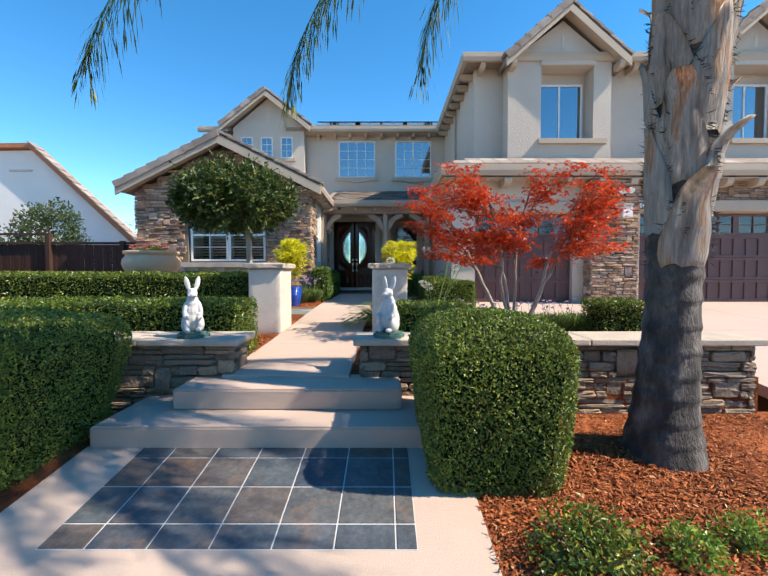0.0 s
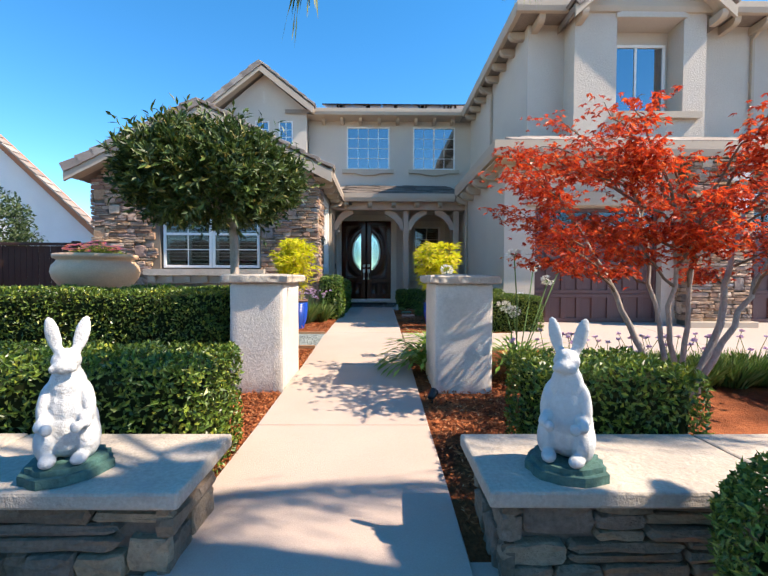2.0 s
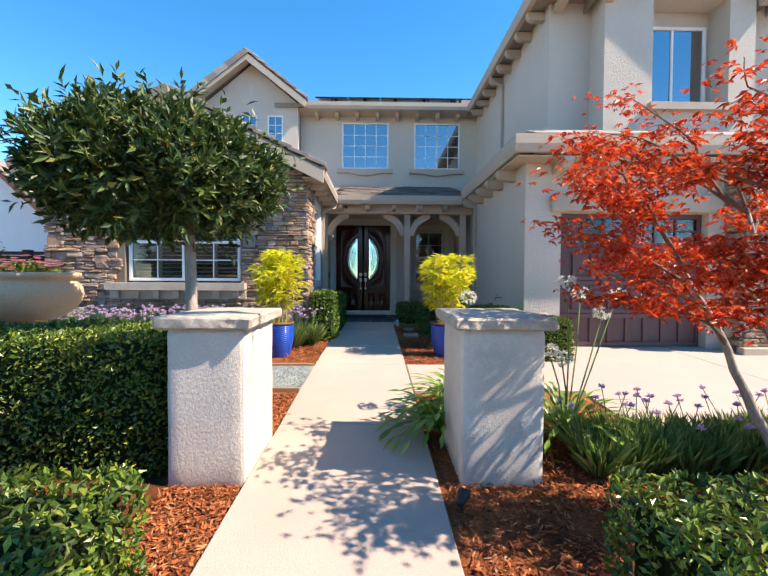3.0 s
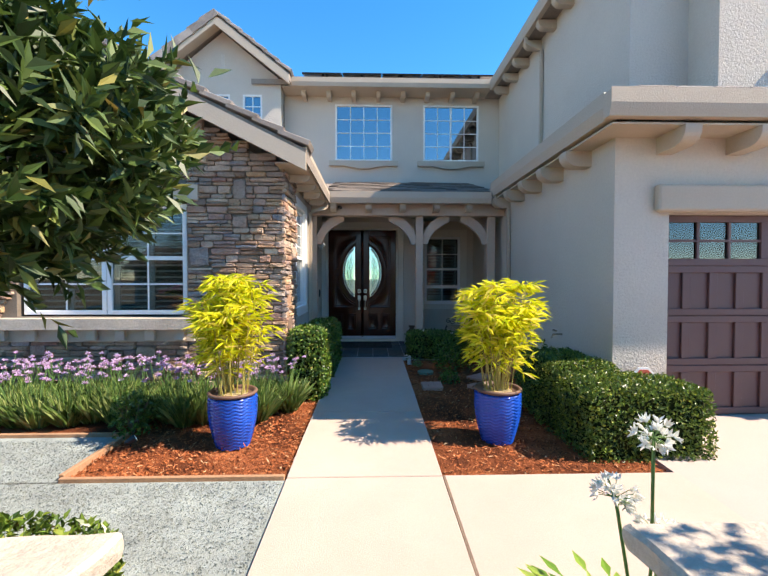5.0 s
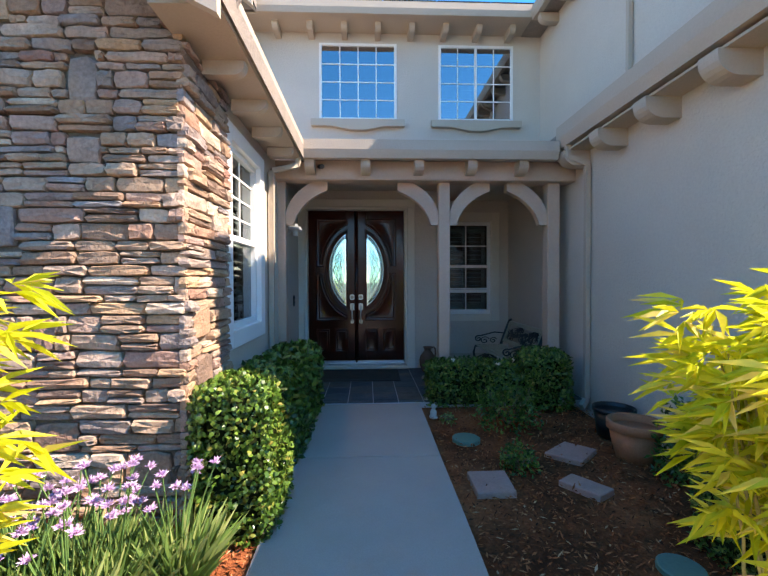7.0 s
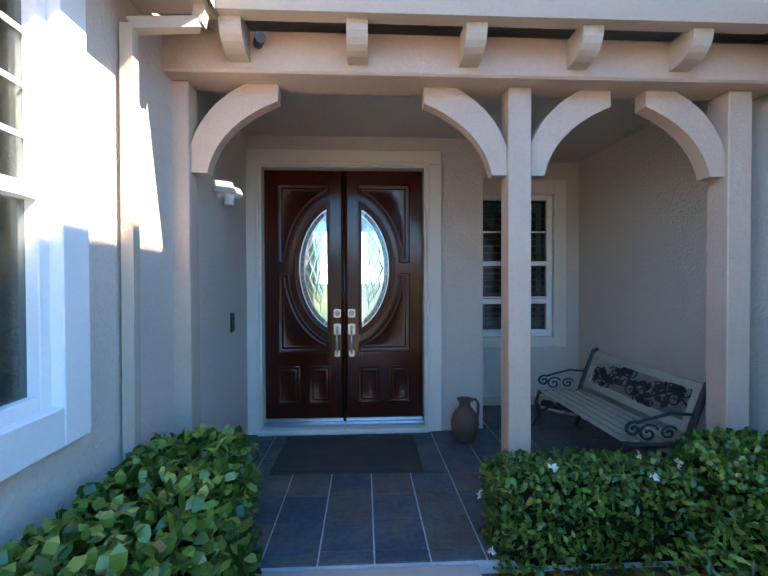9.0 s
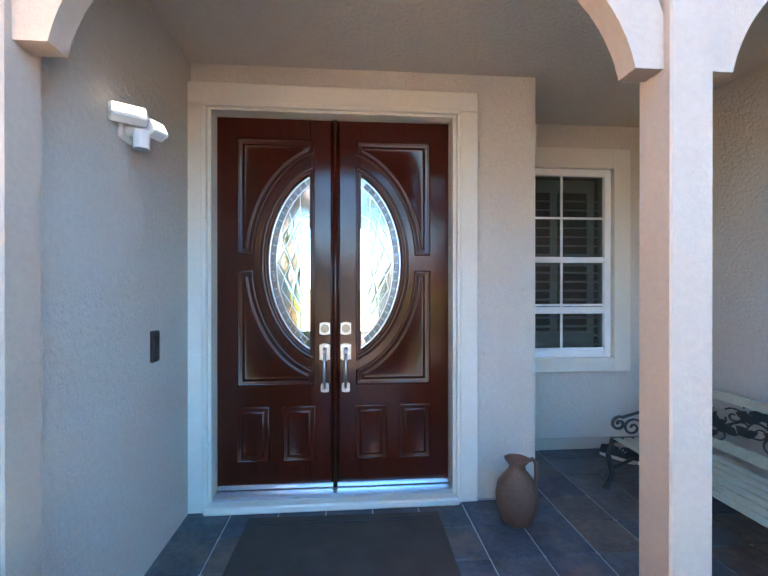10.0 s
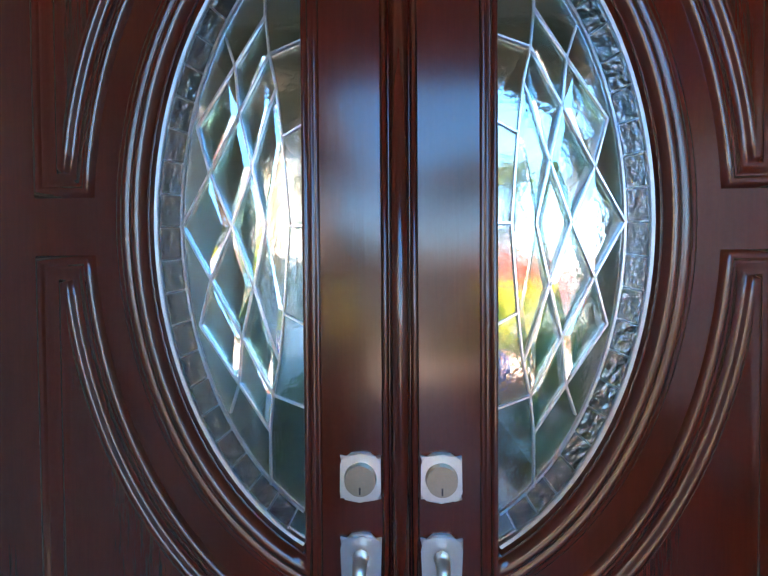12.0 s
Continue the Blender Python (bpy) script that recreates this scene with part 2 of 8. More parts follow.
MAPLE_LEAF = leafy("maple_leaf", [(0, (0.3, 0.026, 0.012)), (0.35, (0.56, 0.052, 0.018)), (0.75, (0.72, 0.1, 0.026)), (1, (0.8, 0.2, 0.05))], 0.4, 0.5)
BAMBOO_LEAF = leafy("bamboo_leaf", [(0, (0.48, 0.54, 0.025)), (0.5, (0.74, 0.71, 0.035)), (0.85, (0.85, 0.78, 0.08)), (1, (0.84, 0.68, 0.24))], 0.45, 0.5)
GRASS_LEAF = leafy("garlic_leaf", [(0, (0.07, 0.14, 0.035)), (0.5, (0.17, 0.28, 0.065)), (1, (0.4, 0.45, 0.17))], 0.45, 0.35)
AGA_LEAF = leafy("strap_leaf", [(0, (0.1, 0.21, 0.03)), (0.6, (0.19, 0.34, 0.045)), (1, (0.36, 0.44, 0.09))], 0.35, 0.3)
PALM_LEAF = leafy("palm_leaflet", [(0, (0.05, 0.09, 0.02)), (0.6, (0.12, 0.17, 0.035)), (1, (0.36, 0.33, 0.07))], 0.45, 0.3)
FAR_LEAF = leafy("far_foliage", [(0, (0.03, 0.06, 0.015)), (0.6, (0.06, 0.1, 0.03)), (1, (0.12, 0.16, 0.06))], 0.6)
LILAC = leafy("lilac_flower", [(0, (0.5, 0.3, 0.53)), (0.6, (0.68, 0.48, 0.68)), (1, (0.8, 0.66, 0.8))], 0.6, 0.3)
WHITEFLOWER = leafy("white_flower", [(0, (0.7, 0.68, 0.6)), (1, (0.82, 0.82, 0.78))], 0.6, 0.3)
MIXFLOWER = leafy("bedding_flower", [(0, (0.25, 0.14, 0.55)), (0.3, (0.42, 0.34, 0.68)), (0.5, (0.7, 0.06, 0.3)), (0.7, (0.8, 0.45, 0.6)), (1, (0.8, 0.5, 0.03))], 0.6, 0.3)
STEM = material("flower_stem", (0.1, 0.19, 0.045), 0.6, 0.1, 8, 60)
CANE = material("bamboo_cane", (0.36, 0.29, 0.07), 0.5, 0.2, 8, 60)
FENCE = material("dark_stained_fence", (0.045, 0.018, 0.011), 0.8, 0.25, 3, 50, 0.5, 50, stretch=(3, 3, 0.4))
NEIGHBOUR = material("neighbour_white_stucco", (0.8, 0.78, 0.74), 0.9, 0.04, 1, 40, 0.4, 50)
SOLAR = material("solar_glass", (0.012, 0.014, 0.02), 0.12, 0.05, 3, 60, spec=0.7)
INSIDE = material("interior_paint", (0.35, 0.31, 0.27), 0.9, 0.05, 1, 40)
# unlit rooms behind glass: their dimness is put into this near-black colour
INDIM_PAINTED = material("interior_painted_dim", (0.04, 0.038, 0.036), 0.9, 0.1, 1, 40)
FLOORWOOD = material("interior_floor", (0.2, 0.12, 0.07), 0.35, 0.15, 2, 40)
BENCHWOOD = material("bench_slat_paint", (0.38, 0.34, 0.24), 0.55, 0.1, 4, 60, 0.3, 60)
NIGHT = material("number_plate", (0.02, 0.02, 0.03), 0.4, 0.05, 5, 60)
RED = material("sign_red", (0.55, 0.1, 0.06), 0.5, 0.05, 5, 60)
GREENLID = material("valve_lid", (0.1, 0.2, 0.15), 0.6, 0.1, 5, 60)
PAVER = material("paver", (0.42, 0.24, 0.19), 0.88, 0.12, 4, 60, 0.5, 60)
SHOE = material("shoe_fabric", (0.02, 0.022, 0.03), 0.8, 0.15, 8, 60, 0.4, 90)
WIN_SKY = glass("coated_window_glass", (0.2, 0.22, 0.25), 0.28, 0.01)
WIN_CLEAR = glass("window_glass", (0.52, 0.58, 0.57), 0.02, 0.01)
DOOR_GLASS = glass("bevelled_door_glass", (0.62, 0.8, 0.78), 0.2, 0.01, 0.06, False)
BEAD_GLASS = glass("textured_border_glass", (0.3, 0.4, 0.4), 0.1, 0.15, 1.0, False)
LAMP = bpy.data.materials.new("lit_lamp_lens")
LAMP.use_nodes = True
LAMP.node_tree.nodes["Principled BSDF"].inputs["Base Color"].default_value = (0.8, 0.8, 0.8, 1)
LAMP.node_tree.nodes["Principled BSDF"].inputs["Emission Color"].default_value = (1, 0.97, 0.9, 1)
LAMP.node_tree.nodes["Principled BSDF"].inputs["Emission Strength"].default_value = 0.22


# ---- builders ----
def base_of(ob):
    p = Vector((0, 0, 0))
    while ob:
        p += ob.location
        ob = ob.parent
    return p


def thing(name, loc, label="", category="", group="", kind=""):
    ob = new(name)
    ob.location = loc
    ob.empty_display_size = 0.1
    return tagged(ob, label, category, group, kind)


def part(name, bm, mat, parent=None, label="", smooth=False):
    """One mesh object from a bmesh in world places, under a thing or a part."""
    if isinstance(bm, bpy.types.Mesh):
        me = bm
    else:
        me = bpy.data.meshes.new(name)
        bmesh.ops.recalc_face_normals(bm, faces=bm.faces)
        bm.to_mesh(me)
        bm.free()
    if smooth:
        me.polygons.foreach_set("use_smooth", [True] * len(me.polygons))
    me.materials.append(mat)
    ob = new(name, me)
    if parent:
        me.transform(Matrix.Translation(-base_of(parent)))
        ob.parent = parent
    return tagged(ob, label)


def structure(name, bm, mat, label, category, smooth=False):
    return tagged(part(name, bm, mat, None, "", smooth), label, category, "", "structure")


def box(bm, x0, x1, y0, y1, z0, z1, bevel=0.0, rot=None, seg=1):
    geo = bmesh.ops.create_cube(bm, size=1.0)["verts"]
    c = Vector(((x0 + x1) / 2, (y0 + y1) / 2, (z0 + z1) / 2))
    m = Matrix.Translation(c) @ (rot or Matrix()) @ Matrix.Diagonal((x1 - x0, y1 - y0, z1 - z0, 1))
    bmesh.ops.transform(bm, matrix=m, verts=geo)
    if bevel:
        edges = list({e for v in geo for e in v.link_edges})
        bmesh.ops.bevel(bm, geom=edges, offset=bevel, segments=seg, affect="EDGES", profile=0.5)
    return bm


def boxed(*args, **kw):
    return box(bmesh.new(), *args, **kw)


def prism(bm, pts, axis, a, b):
    """A flat outline (u, v) drawn out along an axis from a to b. For 'y' u is x and v is z; for 'x' u is y and v is z; for 'z' u is x and v is y."""
    put = {"y": lambda u, v, w: (u, w, v), "x": lambda u, v, w: (w, u, v), "z": lambda u, v, w: (u, v, w)}[axis]
    lo = [bm.verts.new(put(u, v, a)) for u, v in pts]
    hi = [bm.verts.new(put(u, v, b)) for u, v in pts]
    bm.faces.new(lo)
    bm.faces.new(hi[::-1])
    for i in range(len(pts)):
        j = (i + 1) % len(pts)
        bm.faces.new((lo[i], lo[j], hi[j], hi[i]))
    return bm


def prismed(*args):
    return prism(bmesh.new(), *args)


def tube(bm, pts, radii, sides=8, closed=False):
    """A round bar along a line of points."""
    pts = [Vector(p) for p in pts]
    if not hasattr(radii, "__len__"):
        radii = [radii] * len(pts)
    rings = []
    ref = None
    for i, p in enumerate(pts):
        d = (pts[min(i + 1, len(pts) - 1)] - pts[max(i - 1, 0)])
        d = d.normalized() if d.length > 1e-9 else Vector((0, 0, 1))
        if ref is None:
            ref = d.orthogonal().normalized()
        ref = (ref - d * ref.dot(d))
        ref = ref.normalized() if ref.length > 1e-6 else d.orthogonal().normalized()
        q = d.cross(ref)
        rings.append([bm.verts.new(p + (ref * math.cos(a) + q * math.sin(a)) * radii[i]) for a in [2 * math.pi * k / sides for k in range(sides)]])
    for a, b in zip(rings, rings[1:]):
        for k in range(sides):
            bm.faces.new((a[k], a[(k + 1) % sides], b[(k + 1) % sides], b[k]))
    bm.faces.new(rings[0][::-1])
    bm.faces.new(rings[-1])
    return bm


def lathe(bm, profile, cx, cy, n=32, wob=None):
    """A turned body from (radius, height) pairs."""
    rings = []
    for r, z in profile:
        rings.append([bm.verts.new((cx + math.cos(2 * math.pi * k / n) * (r + (wob(k, z) if wob else 0)),
                                    cy + math.sin(2 * math.pi * k / n) * (r + (wob(k, z) if wob else 0)), z)) for k in range(n)])
    for a, b in zip(rings, rings[1:]):
        for k in range(n):
            bm.faces.new((a[k], a[(k + 1) % n], b[(k + 1) % n], b[k]))
    bm.faces.new(rings[0][::-1])
    bm.faces.new(rings[-1])
    return bm


def bar(bm, pts, w, h, normal):
    """A flat-topped bar of width w and height h along a line lying in the plane of that normal."""
    n = Vector(normal).normalized()
    pts = [Vector(p) for p in pts]
    rings = []
    for i, p in enumerate(pts):
        d = (pts[min(i + 1, len(pts) - 1)] - pts[max(i - 1, 0)]).normalized()
        s = d.cross(n).normalized() * (w / 2)
        rings.append([bm.verts.new(q) for q in (p - s, p - s * 0.6 + n * h, p + s * 0.6 + n * h, p + s)])
    for a, b in zip(rings, rings[1:]):
        for k in range(3):
            bm.faces.new((a[k], a[k + 1], b[k + 1], b[k]))
    return bm


rng = np.random.default_rng(7)


def leaf_mesh(name, pos, way, up, length, width, fold=0.25, curl=0.15, broad=False):
    """Many small pointed leaves: a base, two shoulders, a tip, folded on the midrib."""
    n = len(pos)
    way = way / (np.linalg.norm(way, axis=1, keepdims=True) + 1e-9)
    side = np.cross(way, up)
    side /= np.linalg.norm(side, axis=1, keepdims=True) + 1e-9
    nor = np.cross(side, way)
    L, W = np.asarray(length).reshape(-1, 1), np.asarray(width).reshape(-1, 1)
    if broad:                                     # rounded leaf: two pairs of shoulders
        v = np.empty((n, 6, 3))
        v[:, 0], v[:, 3] = pos, pos + way * L - nor * L * curl
        for i, j, f, g in ((1, 5, 0.4, 0.42), (2, 4, 0.78, 0.45)):
            m = pos + way * L * f - nor * L * curl * f * f
            v[:, i], v[:, j] = m - side * W * g + nor * W * fold, m + side * W * g + nor * W * fold
        k = np.arange(n)[:, None] * 6
        f = np.concatenate([k + [0, 1, 5], k + [1, 2, 5], k + [5, 2, 4], k + [2, 3, 4]], axis=1).reshape(-1, 3)
        me = bpy.data.meshes.new(name)
        me.from_pydata(v.reshape(-1, 3).tolist(), [], f.tolist())
        return me
    mid = pos + way * L * 0.45
    v = np.empty((n, 4, 3))
    v[:, 0], v[:, 2] = pos, pos + way * L - nor * L * curl
    v[:, 1], v[:, 3] = mid - side * W / 2 + nor * W * fold, mid + side * W / 2 + nor * W * fold
    k = np.arange(n)[:, None] * 4
    f = np.concatenate([k + [0, 1, 2], k + [0, 2, 3]], axis=1).reshape(-1, 3)
    me = bpy.data.meshes.new(name)
    me.from_pydata(v.reshape(-1, 3).tolist(), [], f.tolist())
    return me


def unit(n):
    v = rng.normal(size=(n, 3))
    return v / np.linalg.norm(v, axis=1, keepdims=True)


def box_shell(n, lo, hi, r, bulge=0.0):
    """Points and outward normals on a softened box without its underside."""
    lo, hi = np.array(lo, float), np.array(hi, float)
    s = hi - lo
    areas = np.array([s[1] * s[2], s[1] * s[2], s[0] * s[2], s[0] * s[2], s[0] * s[1]])
    face = rng.choice(5, n, p=areas / areas.sum())
    u = rng.random((n, 3))
    nor = np.zeros((n, 3))
    for f, (ax, sg) in enumerate([(0, -1), (0, 1), (1, -1), (1, 1), (2, 1)]):
        m = face == f
        u[m, ax] = (sg + 1) / 2
        nor[m, ax] = sg
    p = lo + u * s
    q = np.clip(p, lo + r, hi - r)
    q[:, 2] = np.minimum(p[:, 2], hi[2] - r)
    d = p - q
    ln = np.linalg.norm(d, axis=1, keepdims=True)
    soft = np.where(ln > 1e-6, d / (ln + 1e-9), nor)
    p = q + soft * np.minimum(ln, r)
    if bulge:
        c = (u[:, :2] - 0.5) * 2
        p[:, 2] += bulge * (1 - (c ** 2).max(axis=1)) * (face == 4)
    wob = np.array([noise.noise(Vector(a * 2.2)) + 0.5 * noise.noise(Vector(a * 6.0)) for a in p])
    return p + soft * wob[:, None] * 0.03, soft


def hedge(lo, hi, mat, label, per_m2=3200, leaf=0.03, r=0.08, bulge=0.0, name="hedge", category="hedge", flowers=0):
    """A clipped hedge: a box coloured as inner shade, a shell of small leaves."""
    c = ((lo[0] + hi[0]) / 2, (lo[1] + hi[1]) / 2, lo[2])
    h = thing(name, c, label, category)
    # solid box behind the leaves, its colour painted as shade
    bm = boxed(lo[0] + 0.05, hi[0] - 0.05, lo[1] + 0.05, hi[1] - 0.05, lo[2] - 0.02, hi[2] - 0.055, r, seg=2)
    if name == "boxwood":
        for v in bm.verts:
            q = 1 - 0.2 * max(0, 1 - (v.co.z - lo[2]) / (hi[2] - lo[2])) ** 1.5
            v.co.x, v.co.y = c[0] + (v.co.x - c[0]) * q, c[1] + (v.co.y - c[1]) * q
    part("core", bm, CORE_SHADE, h)
    s = np.array(hi) - np.array(lo)
    area = 2 * (s[0] + s[1]) * s[2] + s[0] * s[1]
    n = int(area * per_m2)
    p, nor = box_shell(n, lo, hi, r, bulge)
    p = p - nor * (rng.random((n, 1)) ** 2) * 0.06
    way = nor * 0.55 + unit(n) * 0.9 + np.array([0, 0, 0.25])
    up = nor + unit(n) * 0.5
    if name == "boxwood":                           # clipped narrower towards the ground
        q = 1 - 0.2 * (1 - (p[:, 2] - lo[2]) / s[2]).clip(0, 1) ** 1.5
        p[:, 0], p[:, 1] = c[0] + (p[:, 0] - c[0]) * q, c[1] + (p[:, 1] - c[1]) * q
    me = leaf_mesh("foliage", p, way, up, leaf * rng.uniform(0.7, 1.35, n), leaf * 0.55 * rng.uniform(0.8, 1.2, n), broad=leaf > 0.04)
    part("foliage", me, mat, h)
    if flowers:
        pf, nf = box_shell(flowers, lo, hi, r)
        pf = np.repeat(pf + nf * 0.03, 5, axis=0)
        me = leaf_mesh("blossom", pf, unit(len(pf)) + np.array([0, 0, 0.3]), unit(len(pf)), np.full(len(pf), 0.035), np.full(len(pf), 0.025))
        part("blossom", me, WHITEFLOWER, h, "small white flowers")
    return h


def stone_shape(k, n=12):
    """A rough squared stone, one unit wide and high, one deep towards -y."""
    r = random.Random(k)
    p = r.choice((7.0, 10.0, 16.0))
    bm = bmesh.new()
    ring = []
    for i in range(n):
        t = 2 * math.pi * (i + 0.5) / n
        c, s = math.cos(t), math.sin(t)
        q = (abs(c) ** p + abs(s) ** p) ** (-1 / p)
        ring.append((0.5 * c * q * r.uniform(0.95, 1.02), 0.5 * s * q * r.uniform(0.84, 1.03)))
    back = [bm.verts.new((u, 0, v)) for u, v in ring]
    mid = [bm.verts.new((u, -0.72 + r.uniform(-0.16, 0.12), v)) for u, v in ring]
    front = [bm.verts.new((u * r.uniform(0.9, 0.98), -0.97 + r.uniform(-0.2, 0.14), v * r.uniform(0.8, 0.92))) for u, v in ring]
    top = bm.verts.new((r.uniform(-0.1, 0.1), -1.03 + r.uniform(-0.14, 0.06), r.uniform(-0.1, 0.1)))
    for a, b in ((back, mid), (mid, front)):
        for i in range(n):
            bm.faces.new((a[i], a[(i + 1) % n], b[(i + 1) % n], b[i]))
    for i in range(n):
        bm.faces.new((front[i], front[(i + 1) % n], top))
    bmesh.ops.recalc_face_normals(bm, faces=bm.faces)
    for f in bm.faces:
        f.smooth = False
    me = bpy.data.meshes.new("stone")
    bm.to_mesh(me)
    bm.free()
    return me


def ledge_layout(u0, u1, v0, v1, seed, blocked=lambda a, b, c, d: False, hmin=0.04, hmax=0.105, wmin=0.12, wmax=0.42):
    """Courses of flat stones of uneven height and length, with taller blocks here and there."""
    r = random.Random(seed)
    out, big = [], []
    for _ in range(int((u1 - u0) * (v1 - v0) * 4)):
        w, h = r.uniform(0.12, 0.27), r.uniform(0.13, 0.26)
        a, c = r.uniform(u0, max(u0, u1 - w)), r.uniform(v0, max(v0, v1 - h))
        if c + h < v1 and a + w < u1 and all(a > q[1] + 0.1 or a + w < q[0] - 0.1 or c > q[3] + 0.05 or c + h < q[2] - 0.05 for q in big) and not blocked(a, a + w, c, c + h):
            big.append((a, a + w, c, c + h))
    v = v0
    while v < v1 - 0.015:
        h = min(r.uniform(hmin, hmax), v1 - v)
        u = u0 - r.uniform(0, 0.2)
        while u < u1:
            w = r.uniform(wmin, wmax)
            a, b = max(u, u0), min(u + w, u1)
            u += w
            if b - a < 0.03:
                continue
            spans = [(a, b)]
            for q in big:
                if v + h * 0.6 > q[2] and v + h * 0.4 < q[3]:
                    nxt = []
                    for s in spans:
                        if q[1] <= s[0] or q[0] >= s[1]:
                            nxt.append(s)
                        else:
                            nxt += [(s[0], q[0]), (q[1], s[1])]
                    spans = nxt
            for s in spans:
                if s[1] - s[0] > 0.035 and not blocked(s[0], s[1], v, v + h):
                    if h > 0.075 and s[1] - s[0] > 0.16 and r.random() < 0.5:      # two thin stones in place of one
                        k = v + h * r.uniform(0.4, 0.6)
                        out += [(s[0], s[1], v, k), (s[0], s[1], k, v + h)]
                    else:
                        out.append((s[0], s[1], v, v + h))
        v += h
    return out + big


STONE_MESHES = []


def lay_stones(cells, put, parent, depth, mats, near=lambda u, v: True, limit=300, seed=3):
    """Stones as parts of a wall. put(u, v) gives the place; its third value turns the stone about z. Those past the near stretch are joined."""
    r = random.Random(seed)
    if not STONE_MESHES:
        STONE_MESHES.extend(stone_shape(k) for k in range(14))
    o = base_of(parent)
    count, verts, faces = 0, [], []
    for a, b, c, d in cells:
        g = r.uniform(0.001, 0.006)
        w, h, dep = b - a - g, d - c - g, depth * r.uniform(0.65, 1.25)
        src = STONE_MESHES[r.randrange(len(STONE_MESHES))]
        pos, turn = put((a + b) / 2, (c + d) / 2)
        m = Matrix.Translation(pos) @ pose(0, 0, 0, 0, r.uniform(-2, 2), turn) @ Matrix.Diagonal((w, dep, h, 1))
        if near((a + b) / 2, (c + d) / 2) and count < limit:
            count += 1
            key = src.name + mats[0].name
            me = SHARED.get(key)
            if me is None:
                me = SHARED[key] = src.copy()
                me.materials.append(mats[0])
            s = new("stone", me)
            s.parent = parent
            s.matrix_basis = Matrix.Translation(-o) @ m
        else:
            k = len(verts)
            verts += [tuple(m @ v.co) for v in src.vertices]
            faces += [[i + k for i in p.vertices] for p in src.polygons]
    if verts:
        me = bpy.data.meshes.new("stones")
        me.from_pydata(verts, [], faces)
        j = part("stones", me, mats[1], parent)
        tagged(j, kind="stuff")


SHARED = {}


def shared_piece(name, key, make, mat, parent, m):
    """A piece of its own on a mesh that alike pieces share."""
    me = SHARED.get(key)
    if me is None:
        me = bpy.data.meshes.new(name)
        bm = make()
        bmesh.ops.recalc_face_normals(bm, faces=bm.faces)
        bm.to_mesh(me)
        bm.free()
        me.materials.append(mat)
        SHARED[key] = me
    ob = new(name, me)
    ob.parent = parent
    ob.matrix_basis = Matrix.Translation(-base_of(parent)) @ m
    return ob


# ---- ground ----
def walk_z(y):
    return float(np.interp(y, [4.9, 5.27, 5.6, 8.0, 10.7, 15.0], [0.33, 0.33, 0.36, 0.43, 0.54, 0.62]))


def front_z(y):
    """The landing and the front beds fall towards the street."""
    return -0.12 * (4.88 - max(0.4, min(4.88, y)))


def bed_z(y):
    return walk_z(y) - 0.035


def strip(bm, x0, x1, ys, z, thick=0.12):
    """A slab that follows the rise of the walk."""
    prism(bm, [(y, z(y)) for y in ys] + [(y, z(y) - thick) for y in reversed(ys)], "x", x0, x1)
    return bm


bm = prismed([(-700, -0.78), (0.4, -0.78), (5.0, -0.22), (700, -0.22), (700, -1.2), (-700, -1.2)], "x", -700, 700)
structure("ground", bm, material("dry_soil", (0.2, 0.16, 0.1), 0.95, 0.2, 0.3, 20, 0.5, 20), "dry brown soil reaching out to the horizon", "ground")
structure("road", boxed(-80, 80, -11, -2.4, -0.9, -0.67), ASPHALT, "dark grey asphalt street before the garden", "road")
structure("pavement", boxed(-60, 60, -2.4, 0.4, -0.9, -0.535, 0.01), CONCRETE, "pale concrete pavement beside the street", "pavement")

# terrace behind the garden walls, and the front bed before them
bm = bmesh.new()
strip(bm, -16, 2.55, [5.68, 6.5, 8, 9.4, 10.7, 13, 18.2], bed_z, 0.7)
strip(bm, 2.55, 4.62, [5.68, 6.5, 8, 8.3], bed_z, 0.7)
structure("ground_terrace", bm, MULCH, "red-brown bark mulch bed on the raised terrace", "mulch bed")
bm = bmesh.new()
strip(bm, 1.66, 4.75, [0.4, 4.88, 5.72], lambda y: front_z(y) - 0.015, 0.3)
strip(bm, -12, -1.15, [0.4, 4.88, 5.72], lambda y: front_z(y) - 0.015, 0.3)
structure("ground_front_bed", bm, MULCH, "red-brown bark mulch bed before the stone walls", "mulch bed")


def scatter_chips(name, rects, count, z, label):
    n = sum(count for _ in rects)
    pos = np.concatenate([np.column_stack([rng.uniform(r[0], r[1], count), rng.uniform(r[2], r[3], count), np.zeros(count)]) for r in rects])
    pos[:, 2] = [z(y) for y in pos[:, 1]]
    pos[:, 2] += rng.uniform(0.0, 0.02, n)
    way = unit(n) * np.array([1, 1, 0.35])
    me = leaf_mesh(name, pos, way, np.tile([0, 0, 1.0], (n, 1)) + unit(n) * 0.5, rng.uniform(0.02, 0.06, n), rng.uniform(0.006, 0.016, n), 0.1, 0.0)
    tagged(part(name, me, CHIPS), label, "bark mulch", "", "stuff")


scatter_chips("bark_mulch", [(1.66, 4.7, 2.6, 5.6), (1.66, 3.6, 2.8, 4.9)], 16000, lambda y: front_z(y) - 0.012, "loose red bark chips on the front bed")
